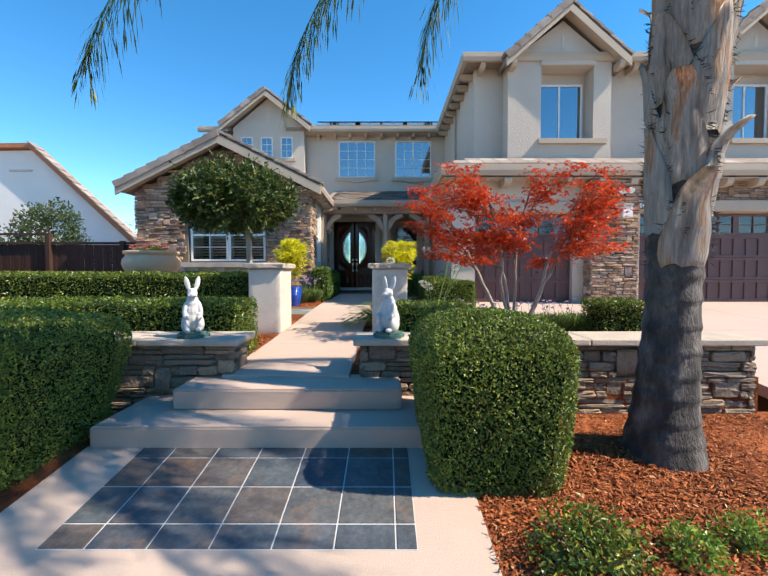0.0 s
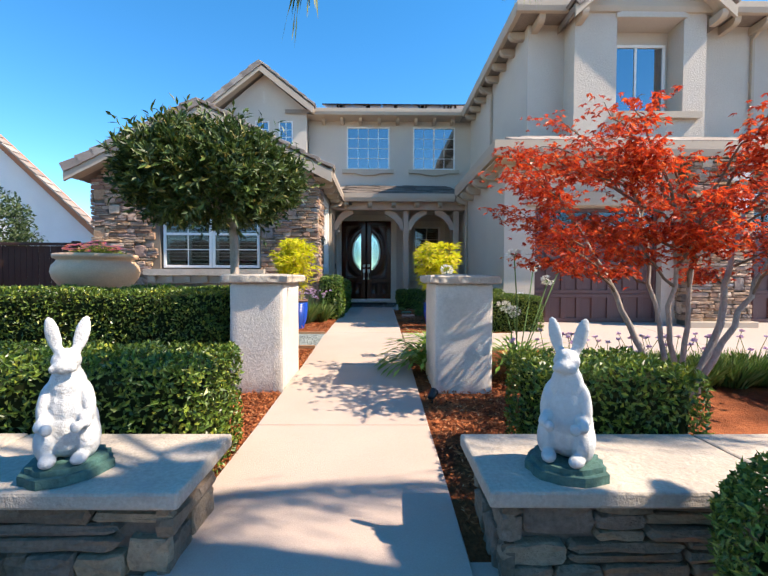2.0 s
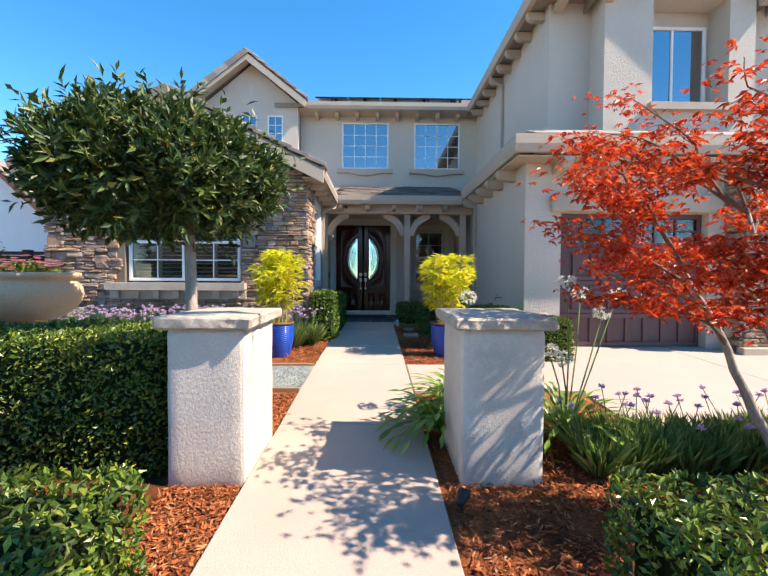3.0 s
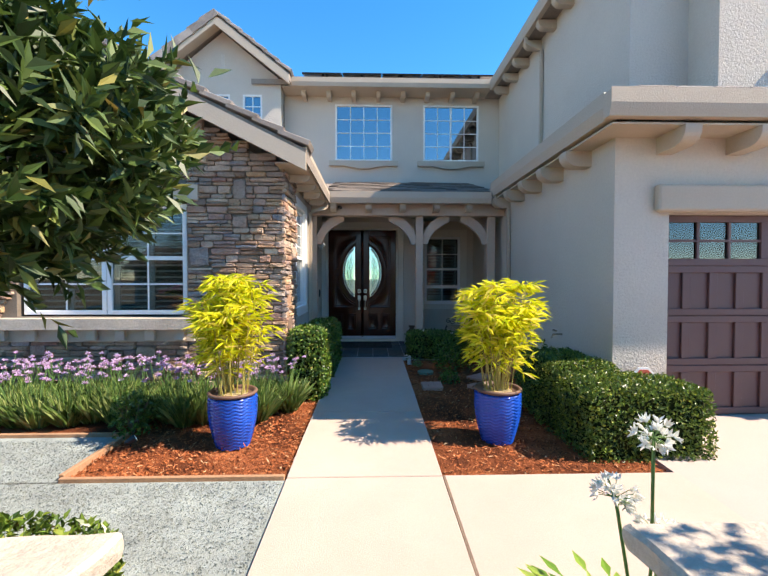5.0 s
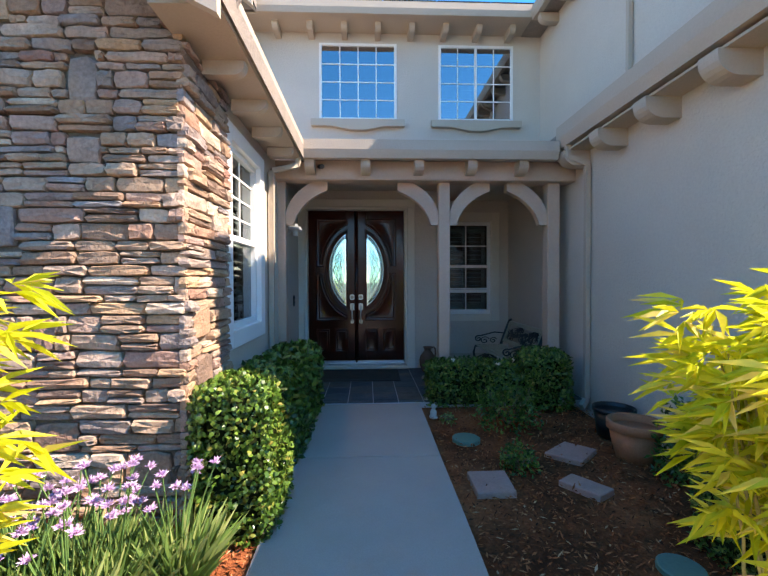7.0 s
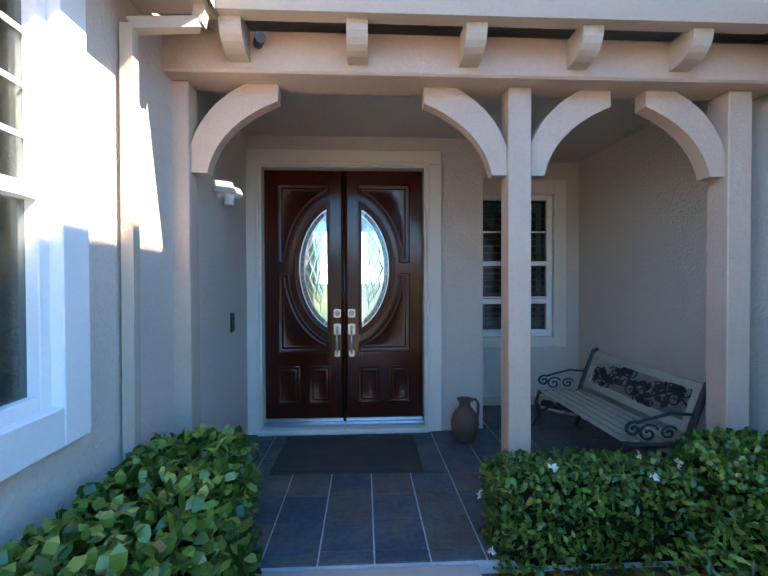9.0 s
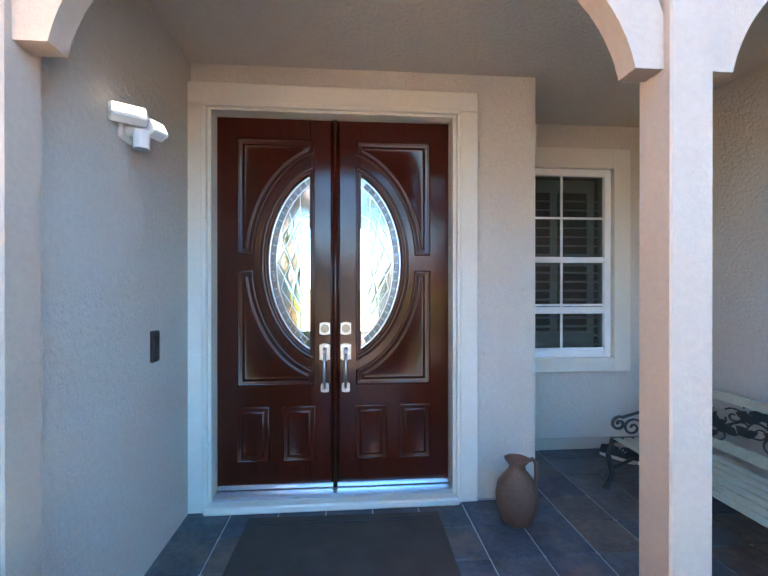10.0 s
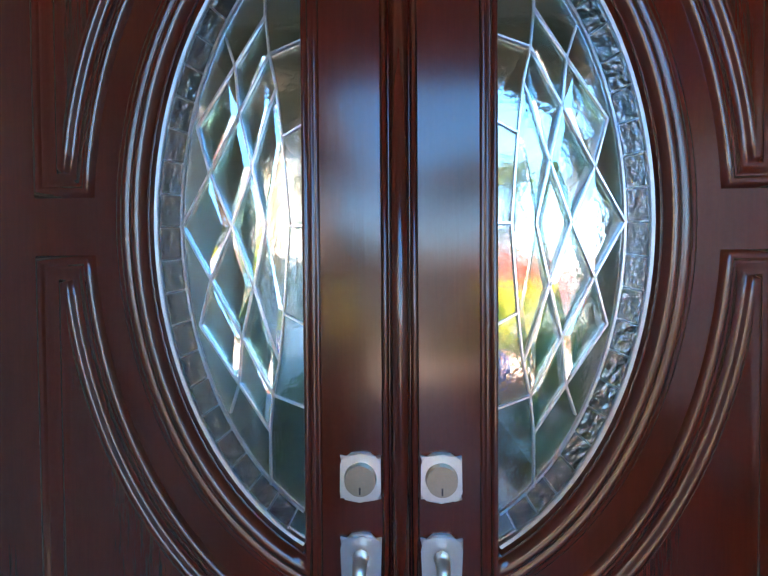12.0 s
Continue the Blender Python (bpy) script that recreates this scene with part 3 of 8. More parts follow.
scatter_chips("bark_mulch", [(-2.1, -0.43, 10.78, 13.4), (0.79, 2.6, 10.78, 14.9), (0.8, 2.3, 5.9, 8.4), (-0.9, -0.43, 5.9, 9.6)], 9000, lambda y: bed_z(y) + 0.003, "loose red bark chips on the terrace bed")

# patio, steps, walk
structure("pavement_patio", strip(bmesh.new(), -1.15, 1.66, [0.4, 3.3], front_z, 0.2), CONCRETE, "buff concrete landing round a slate inlay", "landing")
structure("pavement_landing", strip(bmesh.new(), -1.15, 1.66, [3.308, 4.88, 4.9], front_z, 0.2), CONCRETE, "buff concrete landing slab round a slate inlay", "landing")
bm = prismed([(-1.13, -0.03), (1.55, -0.03), (1.55, 0.155), (-1.13, 0.155)], "y", 4.872, 5.75)
bmesh.ops.bevel(bm, geom=bm.edges[:], offset=0.015, segments=2, affect="EDGES")
structure("step_lower", bm, CONCRETE, "buff concrete lower garden step", "step")
bm = prismed([(-0.70, 0.15), (1.24, 0.15), (1.24, 0.33), (-0.70, 0.33)], "y", 5.26, 5.8)
bmesh.ops.bevel(bm, geom=bm.edges[:], offset=0.015, segments=2, affect="EDGES")
structure("step_upper", bm, CONCRETE, "buff concrete upper garden step", "step")
walkway = thing("walkway", (0.17, 10, 0.3), "straight buff concrete garden walk with joints", "walkway", "", "structure")
for a, b in zip([5.62, 7.05, 8.75, 10.72, 12.17, 13.66], [7.05, 8.75, 10.72, 12.17, 13.66, 15.02]):
    bm = strip(bmesh.new(), -0.425, 0.765, [a + 0.006, (a + b) / 2, b - 0.006], walk_z)
    bmesh.ops.bevel(bm, geom=bm.edges[:], offset=0.006, segments=1, affect="EDGES")
    part("slab", bm, CONCRETE, walkway)
side_path = thing("side_path", (1.7, 10.2, 0.4), "buff concrete path from the walk to the driveway", "path", "", "structure")
part("slab", strip(bmesh.new(), 0.785, 2.6, [9.62, 10.72], walk_z), CONCRETE, side_path)
part("expansion_joint", strip(bmesh.new(), 0.767, 0.783, [9.62, 10.72], lambda y: walk_z(y) + 0.001), TWIG, side_path, "brown fibre expansion joint")


def drive_z(y):
    return float(np.interp(y, [0.0, 8.3, 11.9], [-0.53, 0.4, 0.585]))


driveway = thing("driveway", (8, 8, 0.3), "wide pinkish concrete driveway sloping up to the garage doors", "driveway", "", "structure")
for a, b, ys in ((2.6, 5.0, [8.34, 11.95]), (5.012, 8.0, [0.4, 4.0, 8.3]), (5.012, 8.0, [8.312, 11.95]), (8.012, 11.0, [0.4, 4.0, 8.3]), (8.012, 11.0, [8.312, 11.95]), (11.012, 15, [0.4, 4.0, 8.3]), (11.012, 15, [8.312, 11.95])):
    part("slab", strip(bmesh.new(), a, b, ys, drive_z), DRIVE, driveway)

# gravel patch and wooden edging beside the walk
structure("ground_gravel", strip(bmesh.new(), -6.0, -0.43, [9.72, 10.72], lambda y: walk_z(y) - 0.022, 0.05), GRAVEL, "pale blue-grey gravel patch edged with boards", "gravel")
structure("ground_gravel_side", strip(bmesh.new(), -6.0, -2.12, [10.74, 11.6], lambda y: walk_z(y) - 0.022, 0.05), GRAVEL, "pale blue-grey gravel strip before the flower bed", "gravel")
n = 16000
gp = np.column_stack([rng.uniform(-3.2, -0.45, n), rng.uniform(9.74, 11.5, n), np.zeros(n)])
gp = gp[(gp[:, 1] < 10.7) | (gp[:, 0] < -2.15)]
gp[:, 2] = [walk_z(y) - 0.02 for y in gp[:, 1]]
tagged(part("gravel", leaf_mesh("gravel", gp, unit(len(gp)) * [1, 1, 0.4], np.tile([0, 0, 1.0], (len(gp), 1)) + unit(len(gp)) * 0.6, rng.uniform(0.008, 0.02, len(gp)), rng.uniform(0.008, 0.016, len(gp)), 0.4, 0.2), GRAVEL),
       "loose pale blue-grey gravel stones", "gravel", "", "stuff")
for x0, x1, y0, y1 in ((-2.12, -0.44, 10.72, 10.755), (-2.14, -2.1, 10.755, 11.6), (-6, -2.14, 11.58, 11.62), (-6, -0.44, 9.68, 9.72)):
    e = thing("garden_edging", ((x0 + x1) / 2, y0, bed_z(y0)), "weathered wooden edging board between gravel and mulch", "garden edging", "edging boards")
    part("board", boxed(x0, x1, y0, y1, bed_z(y0) - 0.1, walk_z(y1) + 0.012, 0.004), LUMBER, e)

# ---- slate inlay of the landing and the porch floor ----
structure("floor_patio_grout", strip(bmesh.new(), -0.715, 1.268, [3.9, 4.87], lambda y: front_z(y) + 0.002, 0.05), GROUT, "grey grout bed of the slate inlay", "grout")
patio = thing("floor_patio", (0.28, 4.3, 0), "blue-grey slate tiles set in the landing", "tiles", "", "structure")
PT, G = 0.3245, 0.009


def tile_cell(x0, x1, y0, y1, z, parent, tilt=0.0):
    w, d = x1 - x0 - G, y1 - y0 - G
    if w < 0.03 or d < 0.03:
        return
    k = ("tile", round(w, 2), round(d, 2))
    shared_piece("tile", k, lambda: boxed(-w / 2, w / 2, -d / 2, d / 2, -0.012, 0.0, 0.003), SLATE, parent,
                 Matrix.Translation(((x0 + x1) / 2, (y0 + y1) / 2, z)) @ pose(0, 0, 0, tilt, 0, 0))


xs = [-0.715] + [-0.468 + PT * k for k in range(6)] + [1.268]
ys = [3.9, 4.083, 4.408, 4.733, 4.868]
for i in range(len(xs) - 1):
    for j in range(len(ys) - 1):
        tile_cell(xs[i], xs[i + 1], ys[j], ys[j + 1], front_z((ys[j] + ys[j + 1]) / 2) + 0.007, patio, 6.84)
structure("floor_porch_slab", boxed(-0.93, 2.7, 15.02, 17.66, 0.3, 0.622), GROUT, "grey grout bed of the porch floor", "grout")
porch_floor = thing("floor_porch", (0.8, 16, 0.63), "dark slate tiles of the porch floor", "tiles", "", "structure")
xs = [-0.93] + [-0.635 + 0.291 * k for k in range(12)]
xs = [x for x in xs if x < 2.66] + [2.69]
ys = [15.03, 15.13, 15.42, 15.71, 16.0, 16.29, 16.58, 16.87, 17.16, 17.45, 17.64]
for i in range(len(xs) - 1):
    for j in range(len(ys) - 1):
        if not (ys[j] > 16.85 and xs[i + 1] < 1.25):
            tile_cell(xs[i], xs[i + 1], ys[j], ys[j + 1], 0.63, porch_floor)


# ---- house walls ----
def wall_y(name, x0, x1, z0, z1, y0, y1, holes, mat, label):
    """A wall across x with openings (x0, x1, z0, z1) through it."""
    bm = bmesh.new()
    cuts = sorted({x0, x1, *[h[0] for h in holes], *[h[1] for h in holes]})
    for a, b in zip(cuts, cuts[1:]):
        hs = sorted([h for h in holes if h[0] < (a + b) / 2 < h[1]], key=lambda h: h[2])
        z = z0
        for h in hs:
            if h[2] - z > 1e-4:
                box(bm, a, b, y0, y1, z, h[2])
            z = h[3]
        if z1 - z > 1e-4:
            box(bm, a, b, y0, y1, z, z1)
    bmesh.ops.remove_doubles(bm, verts=bm.verts, dist=1e-5)
    return structure(name, bm, mat, label, "wall")


def wall_x(name, y0, y1, z0, z1, x0, x1, holes, mat, label):
    bm = bmesh.new()
    cuts = sorted({y0, y1, *[h[0] for h in holes], *[h[1] for h in holes]})
    for a, b in zip(cuts, cuts[1:]):
        hs = sorted([h for h in holes if h[0] < (a + b) / 2 < h[1]], key=lambda h: h[2])
        z = z0
        for h in hs:
            if h[2] - z > 1e-4:
                box(bm, x0, x1, a, b, z, h[2])
            z = h[3]
        if z1 - z > 1e-4:
            box(bm, x0, x1, a, b, z, z1)
    bmesh.ops.remove_doubles(bm, verts=bm.verts, dist=1e-5)
    return structure(name, bm, mat, label, "wall")


def blinds(win, x0, x1, y, z0, z1, pitch, mat, tilt=35, depth=0.045):
    k = int((z1 - z0) / pitch)
    for i in range(k):
        z = z0 + pitch * (i + 0.5)
        shared_piece("slat", ("slat", round(x1 - x0, 2), depth), lambda: boxed(-(x1 - x0) / 2, (x1 - x0) / 2, -depth / 2, depth / 2, -0.004, 0.004), mat, win,
                     Matrix.Translation(((x0 + x1) / 2, y, z)) @ pose(0, 0, 0, tilt, 0, 0))


def window_front(name, x0, x1, z0, z1, y, label, glassmat, panes=(1, 1), split=None, rail=None, frame_w=0.05, proud=0.02, pitch=0.0, mat=None, slatmat=None, tilt=35):
    """A window in a wall that faces -y: frame, sashes, muntins, panes, and slats behind where they show."""
    mat = mat or WHITE
    w = thing(name, ((x0 + x1) / 2, y, z0), label, "window", "", "structure")
    bm = bmesh.new()
    f = frame_w
    box(bm, x0, x0 + f, y - proud, y + 0.06, z0, z1, 0.004)
    box(bm, x1 - f, x1, y - proud, y + 0.06, z0, z1, 0.004)
    box(bm, x0 + f, x1 - f, y - proud, y + 0.06, z1 - f, z1, 0.004)
    box(bm, x0 + f, x1 - f, y - proud, y + 0.06, z0, z0 + f, 0.004)
    part("frame", bm, mat, w)
    xs = [x0 + f] + ([split] if split else []) + [x1 - f]
    for a, b in zip(xs, xs[1:]):
        if split and a == split:
            part("mullion", boxed(split - 0.022, split + 0.022, y - proud * 0.5, y + 0.05, z0 + f, z1 - f, 0.003), mat, w)
        aa, bb = a + (0.022 if split and a == split else 0), b - (0.022 if split and b == split else 0)
        zs = [z0 + f] + ([rail] if rail else []) + [z1 - f]
        for c, d in zip(zs, zs[1:]):
            if rail and c == rail:
                part("meeting_rail", boxed(aa, bb, y - 0.012, y + 0.045, rail - 0.025, rail + 0.025, 0.003), mat, w)
            p = part("pane", boxed(aa, bb, y + 0.012, y + 0.018, c, d), glassmat, w)
            p.visible_shadow = False
            nx, nz = panes
            for i in range(1, nx):
                u = aa + (bb - aa) * i / nx
                part("muntin", boxed(u - 0.009, u + 0.009, y + 0.002, y + 0.011, c, d), mat, w)
            for i in range(1, nz):
                v = c + (d - c) * i / nz
                part("muntin", boxed(aa, bb, y + 0.003, y + 0.0105, v - 0.009, v + 0.009), mat, w)
    if pitch:
        blinds(w, x0 + f, x1 - f, y + 0.09, z0 + f, z1 - f, pitch, slatmat or WHITE, tilt)
    return w


def sill(name, x0, x1, y0, y1, z0, z1, drop=0.0, mat=None, label="painted stucco window sill"):
    m = (x0 + x1) / 2
    pts = [(x0, z1), (x1, z1), (x1, z0 + 0.02), (x1 - 0.02, z0)]
    if drop:
        pts += [(m + (x1 - x0) * 0.28, z0 - 0.0), (m + (x1 - x0) * 0.08, z0 - drop), (m - (x1 - x0) * 0.08, z0 - drop), (m - (x1 - x0) * 0.28, z0)]
    pts += [(x0 + 0.02, z0), (x0, z0 + 0.02)]
    return structure(name, prismed(pts, "y", y0, y1), mat or TRIM, label, "window sill")


# left wing with its stone gable
LW0, LW1, LWY, RIDGE = -5.48, -0.84, 12.72, -3.15
hole = (-4.1, -2.04, 1.58, 2.99)
wall_y("wall_left_wing_front", LW0 + 0.05, LW1 - 0.06, 0.2, 3.42, LWY + 0.03, LWY + 0.25, [hole], MORTAR, "dark mortar wall behind the ledge stones")
structure("wall_left_wing_gable", prismed([(LW0 + 0.05, 3.42), (LW1 - 0.06, 3.42), (RIDGE, 4.58)], "y", LWY + 0.03, LWY + 0.25), MORTAR, "dark mortar gable behind the ledge stones", "wall")
wall_x("wall_left_wing_side", LWY + 0.25, 16.97, 0.2, 3.45, LW1 - 0.28, LW1 - 0.06, [(13.6, 14.47, 1.6, 3.12)], STUCCO, "greige stucco side wall of the left wing")
wall_x("wall_left_wing_outer", LWY + 0.25, 17.5, 0.2, 3.4, LW0 + 0.05, LW0 + 0.25, [], STUCCO, "greige stucco outer wall of the left wing")
window_front("window_1", -4.06, -3.06, 1.6, 2.97, LWY + 0.1, "white sash window with half-open plantation shutters behind", WIN_CLEAR, (2, 2), rail=2.3, pitch=0.075, frame_w=0.055, tilt=20)
window_front("window_2", -3.05, -2.07, 1.6, 2.97, LWY + 0.1, "white sash window with half-open plantation shutters behind", WIN_CLEAR, (2, 2), rail=2.3, pitch=0.075, frame_w=0.055, tilt=20)
for x in (-4.0, -3.55, -3.1, -2.98, -2.55, -2.1):
    s = thing("shutter_stile", (x, LWY + 0.21, 1.62), "white upright stile of an interior shutter", "shutter", "shutter stiles")
    part("stile", boxed(x - 0.03, x + 0.03, LWY + 0.17, LWY + 0.2, 1.62, 2.95, 0.004), WHITE, s)
sill("trim_sill_left", -4.35, -1.93, LWY - 0.16, LWY + 0.06, 1.44, 1.57, 0, CAPSTONE, "rough grey stone ledge under the front window")
structure("trim_lintel_left", boxed(-4.25, -1.88, LWY - 0.05, LWY + 0.04, 2.99, 3.19, 0.01), TRIM, "plain greige stucco lintel over the front window", "lintel")
structure("trim_ledge_band", boxed(-4.33, -1.94, LWY - 0.04, LWY + 0.04, 1.28, 1.439, 0.006), TRIM, "plain greige band under the stone ledge", "band")
for k in range(7):
    x = -4.2 + k * 0.35
    c = thing("ledge_bracket", (x, LWY - 0.05, 1.44), "small greige block under the stone ledge", "bracket", "ledge brackets")
    part("block", boxed(x - 0.06, x + 0.06, LWY - 0.1, LWY - 0.042, 1.3, 1.44, 0.008), TRIM, c)

# side window of the left wing (faces +x)
sw = thing("window_side", (LW1 - 0.06, 14.0, 1.5), "white side sash window with a wide white casing", "window", "", "structure")
X = LW1 - 0.06
bm = bmesh.new()
for y0, y1, z0, z1 in ((13.47, 13.61, 1.48, 3.24), (14.46, 14.6, 1.48, 3.24), (13.61, 14.46, 3.11, 3.24), (13.61, 14.46, 1.48, 1.62)):
    box(bm, X - 0.05, X + 0.035, y0, y1, z0, z1, 0.004)
part("casing", bm, WHITE, sw)
bm = bmesh.new()
for y0, y1, z0, z1 in ((13.61, 13.66, 1.62, 3.11), (14.41, 14.46, 1.62, 3.11), (13.66, 14.41, 3.06, 3.11), (13.66, 14.41, 1.62, 1.67), (13.66, 14.41, 2.34, 2.39)):
    box(bm, X - 0.08, X - 0.01, y0, y1, z0, z1, 0.003)
part("sash", bm, WHITE, sw)
p = part("pane", boxed(X - 0.06, X - 0.054, 13.66, 14.41, 1.67, 3.06), WIN_CLEAR, sw)
p.visible_shadow = False
for z in (2.55, 2.72, 2.9):
    part("muntin", boxed(X - 0.05, X - 0.04, 13.66, 14.41, z - 0.008, z + 0.008), WHITE, sw)
part("muntin", boxed(X - 0.05, X - 0.04, 14.03, 14.046, 2.39, 3.06), WHITE, sw)
for i in range(19):
    z = 1.7 + i * 0.072
    shared_piece("slat", "sideslat", lambda: boxed(-0.03, 0.03, -0.37, 0.37, -0.004, 0.004), WHITE, sw, Matrix.Translation((X - 0.16, 14.03, z)) @ pose(0, 0, 0, 0, 35, 0))


def corbel_mesh(w, l, h, flip=1):
    """A shaped rafter tail: square at the wall, its lower front corner rounded off. It runs towards -y."""
    pts = [(0, 0), (0, -h)]
    for k in range(7):
        a = math.radians(90 * k / 6)
        pts.append((-(l - h * 0.9) - math.sin(a) * h * 0.9, -h + (1 - math.cos(a)) * h * 0.75))
    pts.append((-l, 0))
    return prismed(pts, "x", -w / 2, w / 2)


def corbel(parent, x, y, z, turn=0, w=0.11, l=0.34, h=0.13):
    return shared_piece("corbel", ("corbel", w, l, h), lambda: corbel_mesh(w, l, h), TRIM, parent, Matrix.Translation((x, y, z)) @ pose(0, 0, 0, 0, 0, turn))


def rake(roof, ax, az, bx, bz, y0, tile=0.33, w=0.3):
    """Cap tiles, one lapping over the next, along a gable slope from foot a to top b."""
    d = Vector((bx - ax, 0, bz - az))
    n = max(2, round(d.length / tile))
    step = d.length / n
    ang = math.degrees(math.atan2(bz - az, bx - ax))
    for i in range(n):
        p = Vector((ax, y0, az)) + d * ((i + 0.5) / n)
        L = step * 1.16

        def make():
            bm = prismed([(-L / 2, 0.012), (L / 2, -0.02), (L / 2, 0.035), (-L / 2, 0.075)], "y", 0, w)
            prism(bm, [(-L / 2, -0.11), (L / 2, -0.13), (L / 2, 0.03), (-L / 2, 0.07)], "y", -0.03, -0.001)
            bmesh.ops.bevel(bm, geom=bm.edges[:], offset=0.006, segments=1, affect="EDGES")
            return bm
        shared_piece("rake_tile", ("rake", round(L, 3), w), make, ROOFTILE, roof, Matrix.Translation(p) @ pose(0, 0, 0, 0, -ang if bx > ax else 180 - ang, 0) if bx > ax
                     else Matrix.Translation(p + Vector((0, w, 0))) @ pose(0, 0, 0, 0, 0, 180) @ pose(0, 0, 0, 0, -(180 - ang), 0) @ Matrix.Translation((0, 0, 0)))


def gable_roof(name, x0, x1, zf, xr, zr, y0, y1, label, fascia=0.2, thick=0.14, overx=0.0):
    """A two-slope roof with its gable towards -y: field, fascia boards and cap tiles along the rakes."""
    roof = thing(name, (xr, y0, zf), label, "roof", "", "structure")
    bm = prismed([(x0, zf), (xr, zr), (x1, zf), (x1, zf - thick), (xr, zr - thick), (x0, zf - thick)], "y", y0 + 0.04, y1)
    part("field", bm, ROOF, roof)
    bm = prismed([(x0, zf - 0.05), (xr, zr - 0.05), (x1, zf - 0.05), (x1, zf - 0.05 - fascia), (xr, zr - 0.05 - fascia), (x0, zf - 0.05 - fascia)], "y", y0 - 0.005, y0 + 0.05)
    part("bargeboard", bm, TRIM, roof)
    e = 0.012 + thick
    part("soffit", prismed([(x0 + 0.02, zf - thick - 0.002), (xr, zr - thick - 0.002), (x1 - 0.02, zf - thick - 0.002), (x1 - 0.02, zf - e - 0.004), (xr, zr - e - 0.004), (x0 + 0.02, zf - e - 0.004)], "y", y0 + 0.052, y0 + 0.36), TRIM, roof)
    rake(roof, x0, zf + 0.03, xr, zr + 0.03, y0 - 0.01)
    rake(roof, x1, zf + 0.03, xr, zr + 0.03, y0 - 0.01)
    return roof


def gutter(parent, a, b, h=0.17, d=0.12, name="gutter", out=None):
    """A boxed fascia gutter between two corners; a and b are its upper outer edge's ends."""
    a, b = Vector(a), Vector(b)
    L = (b - a).length
    ang = math.degrees(math.atan2(b.y - a.y, b.x - a.x))
    bm = prismed([(0, 0), (0.012, 0.0), (0.012, -0.02), (d - 0.01, -0.02), (d, 0), (d, -h), (0.03, -h), (0.012, -h * 0.75), (0.0, -h * 0.55)], "x", 0, L)
    bmesh.ops.transform(bm, matrix=Matrix.Translation(a) @ pose(0, 0, 0, 0, 0, ang), verts=bm.verts)
    return part(name, bm, TRIM, parent)


roof = gable_roof("roof_left_wing", -5.76, -0.53, 3.53, RIDGE, 4.83, 12.36, 15.4, "grey-brown concrete tile roof of the left wing")
part("field", prismed([(-5.76, 3.53), (RIDGE, 4.83), (-1.15, 3.838), (-1.15, 3.698), (RIDGE, 4.69), (-5.76, 3.39)], "y", 15.4, 18.2), ROOF, roof)
gutter(roof, (-0.53, 12.42, 3.58), (-0.53, 14.998, 3.58), 0.2)
for y in np.arange(13.0, 14.9, 0.55):
    corbel(roof, -0.84, y, 3.378, 90, 0.07, 0.26, 0.09)
structure("trim_soffit_left", boxed(-0.9, -0.56, 12.45, 15.05, 3.38, 3.395), TRIM, "greige boarded soffit under the left eave", "soffit")

# centre: upper wall, its windows, eave and roof
wall_y("wall_center_upper", -1.95, 3.42, 3.3, 7.0, 18.0, 18.2, [(-0.69, 0.73, 4.975, 6.37), (1.505, 2.9, 4.975, 6.37)], STUCCO, "greige stucco upper wall over the porch")
window_front("window_3", -0.69, 0.73, 4.975, 6.37, 18.0, "square upper window with white grid mirroring the sky", WIN_SKY, (4, 4), frame_w=0.045)
window_front("window_4", 1.505, 2.9, 4.975, 6.37, 18.0, "square upper sliding window with blinds mirroring the sky", WIN_SKY, (2, 4), split=2.2, frame_w=0.045, pitch=0.05)
sill("trim_sill_3", -0.84, 0.87, 17.9, 18.01, 4.84, 4.965, 0.07)
sill("trim_sill_4", 1.36, 3.04, 17.9, 18.01, 4.84, 4.965, 0.07)
roof = thing("roof_center", (0.7, 17.45, 6.7), "grey-brown tile roof with solar panels behind the gutter", "roof", "", "structure")
part("field", prismed([(17.45, 6.72), (22.5, 8.35), (22.5, 8.2), (17.45, 6.6)], "x", -2.6, 4.5), ROOF, roof)
part("soffit", boxed(-1.9, 3.3, 17.5, 18.0, 6.56, 6.59), TRIM, roof)
gutter(roof, (-1.68, 17.4, 6.76), (3.05, 17.4, 6.76), 0.2)
for k in range(8):
    corbel(roof, -1.42 + k * 0.6, 18.0, 6.56, 0, 0.1, 0.36, 0.13)
for i in range(5):
    for j in range(2):
        s = thing("solar_panel", (-1.2 + i * 0.98, 17.9 + j * 1.6, 7.0), "black framed solar panel on the tile roof", "solar panel", "solar panels on the roof")
        rot = pose(0, 0, 0, 17.9, 0, 0)
        bm = boxed(-0.48, 0.48, -0.78, 0.78, -0.02, 0.02, 0.004)
        bmesh.ops.transform(bm, matrix=Matrix.Translation((-1.0 + i * 0.98, 18.55 + j * 1.55, 7.28 + j * 0.5)) @ rot, verts=bm.verts)
        part("panel", bm, SOLAR, s)
        for yy in (-0.5, 0.5):
            bm = boxed(-0.03, 0.03, yy - 0.03, yy + 0.03, -0.18, -0.02)
            bmesh.ops.transform(bm, matrix=Matrix.Translation((-1.0 + i * 0.98, 18.55 + j * 1.55, 7.28 + j * 0.5)) @ rot, verts=bm.verts)
            part("mounting_foot", bm, BLACK, s)

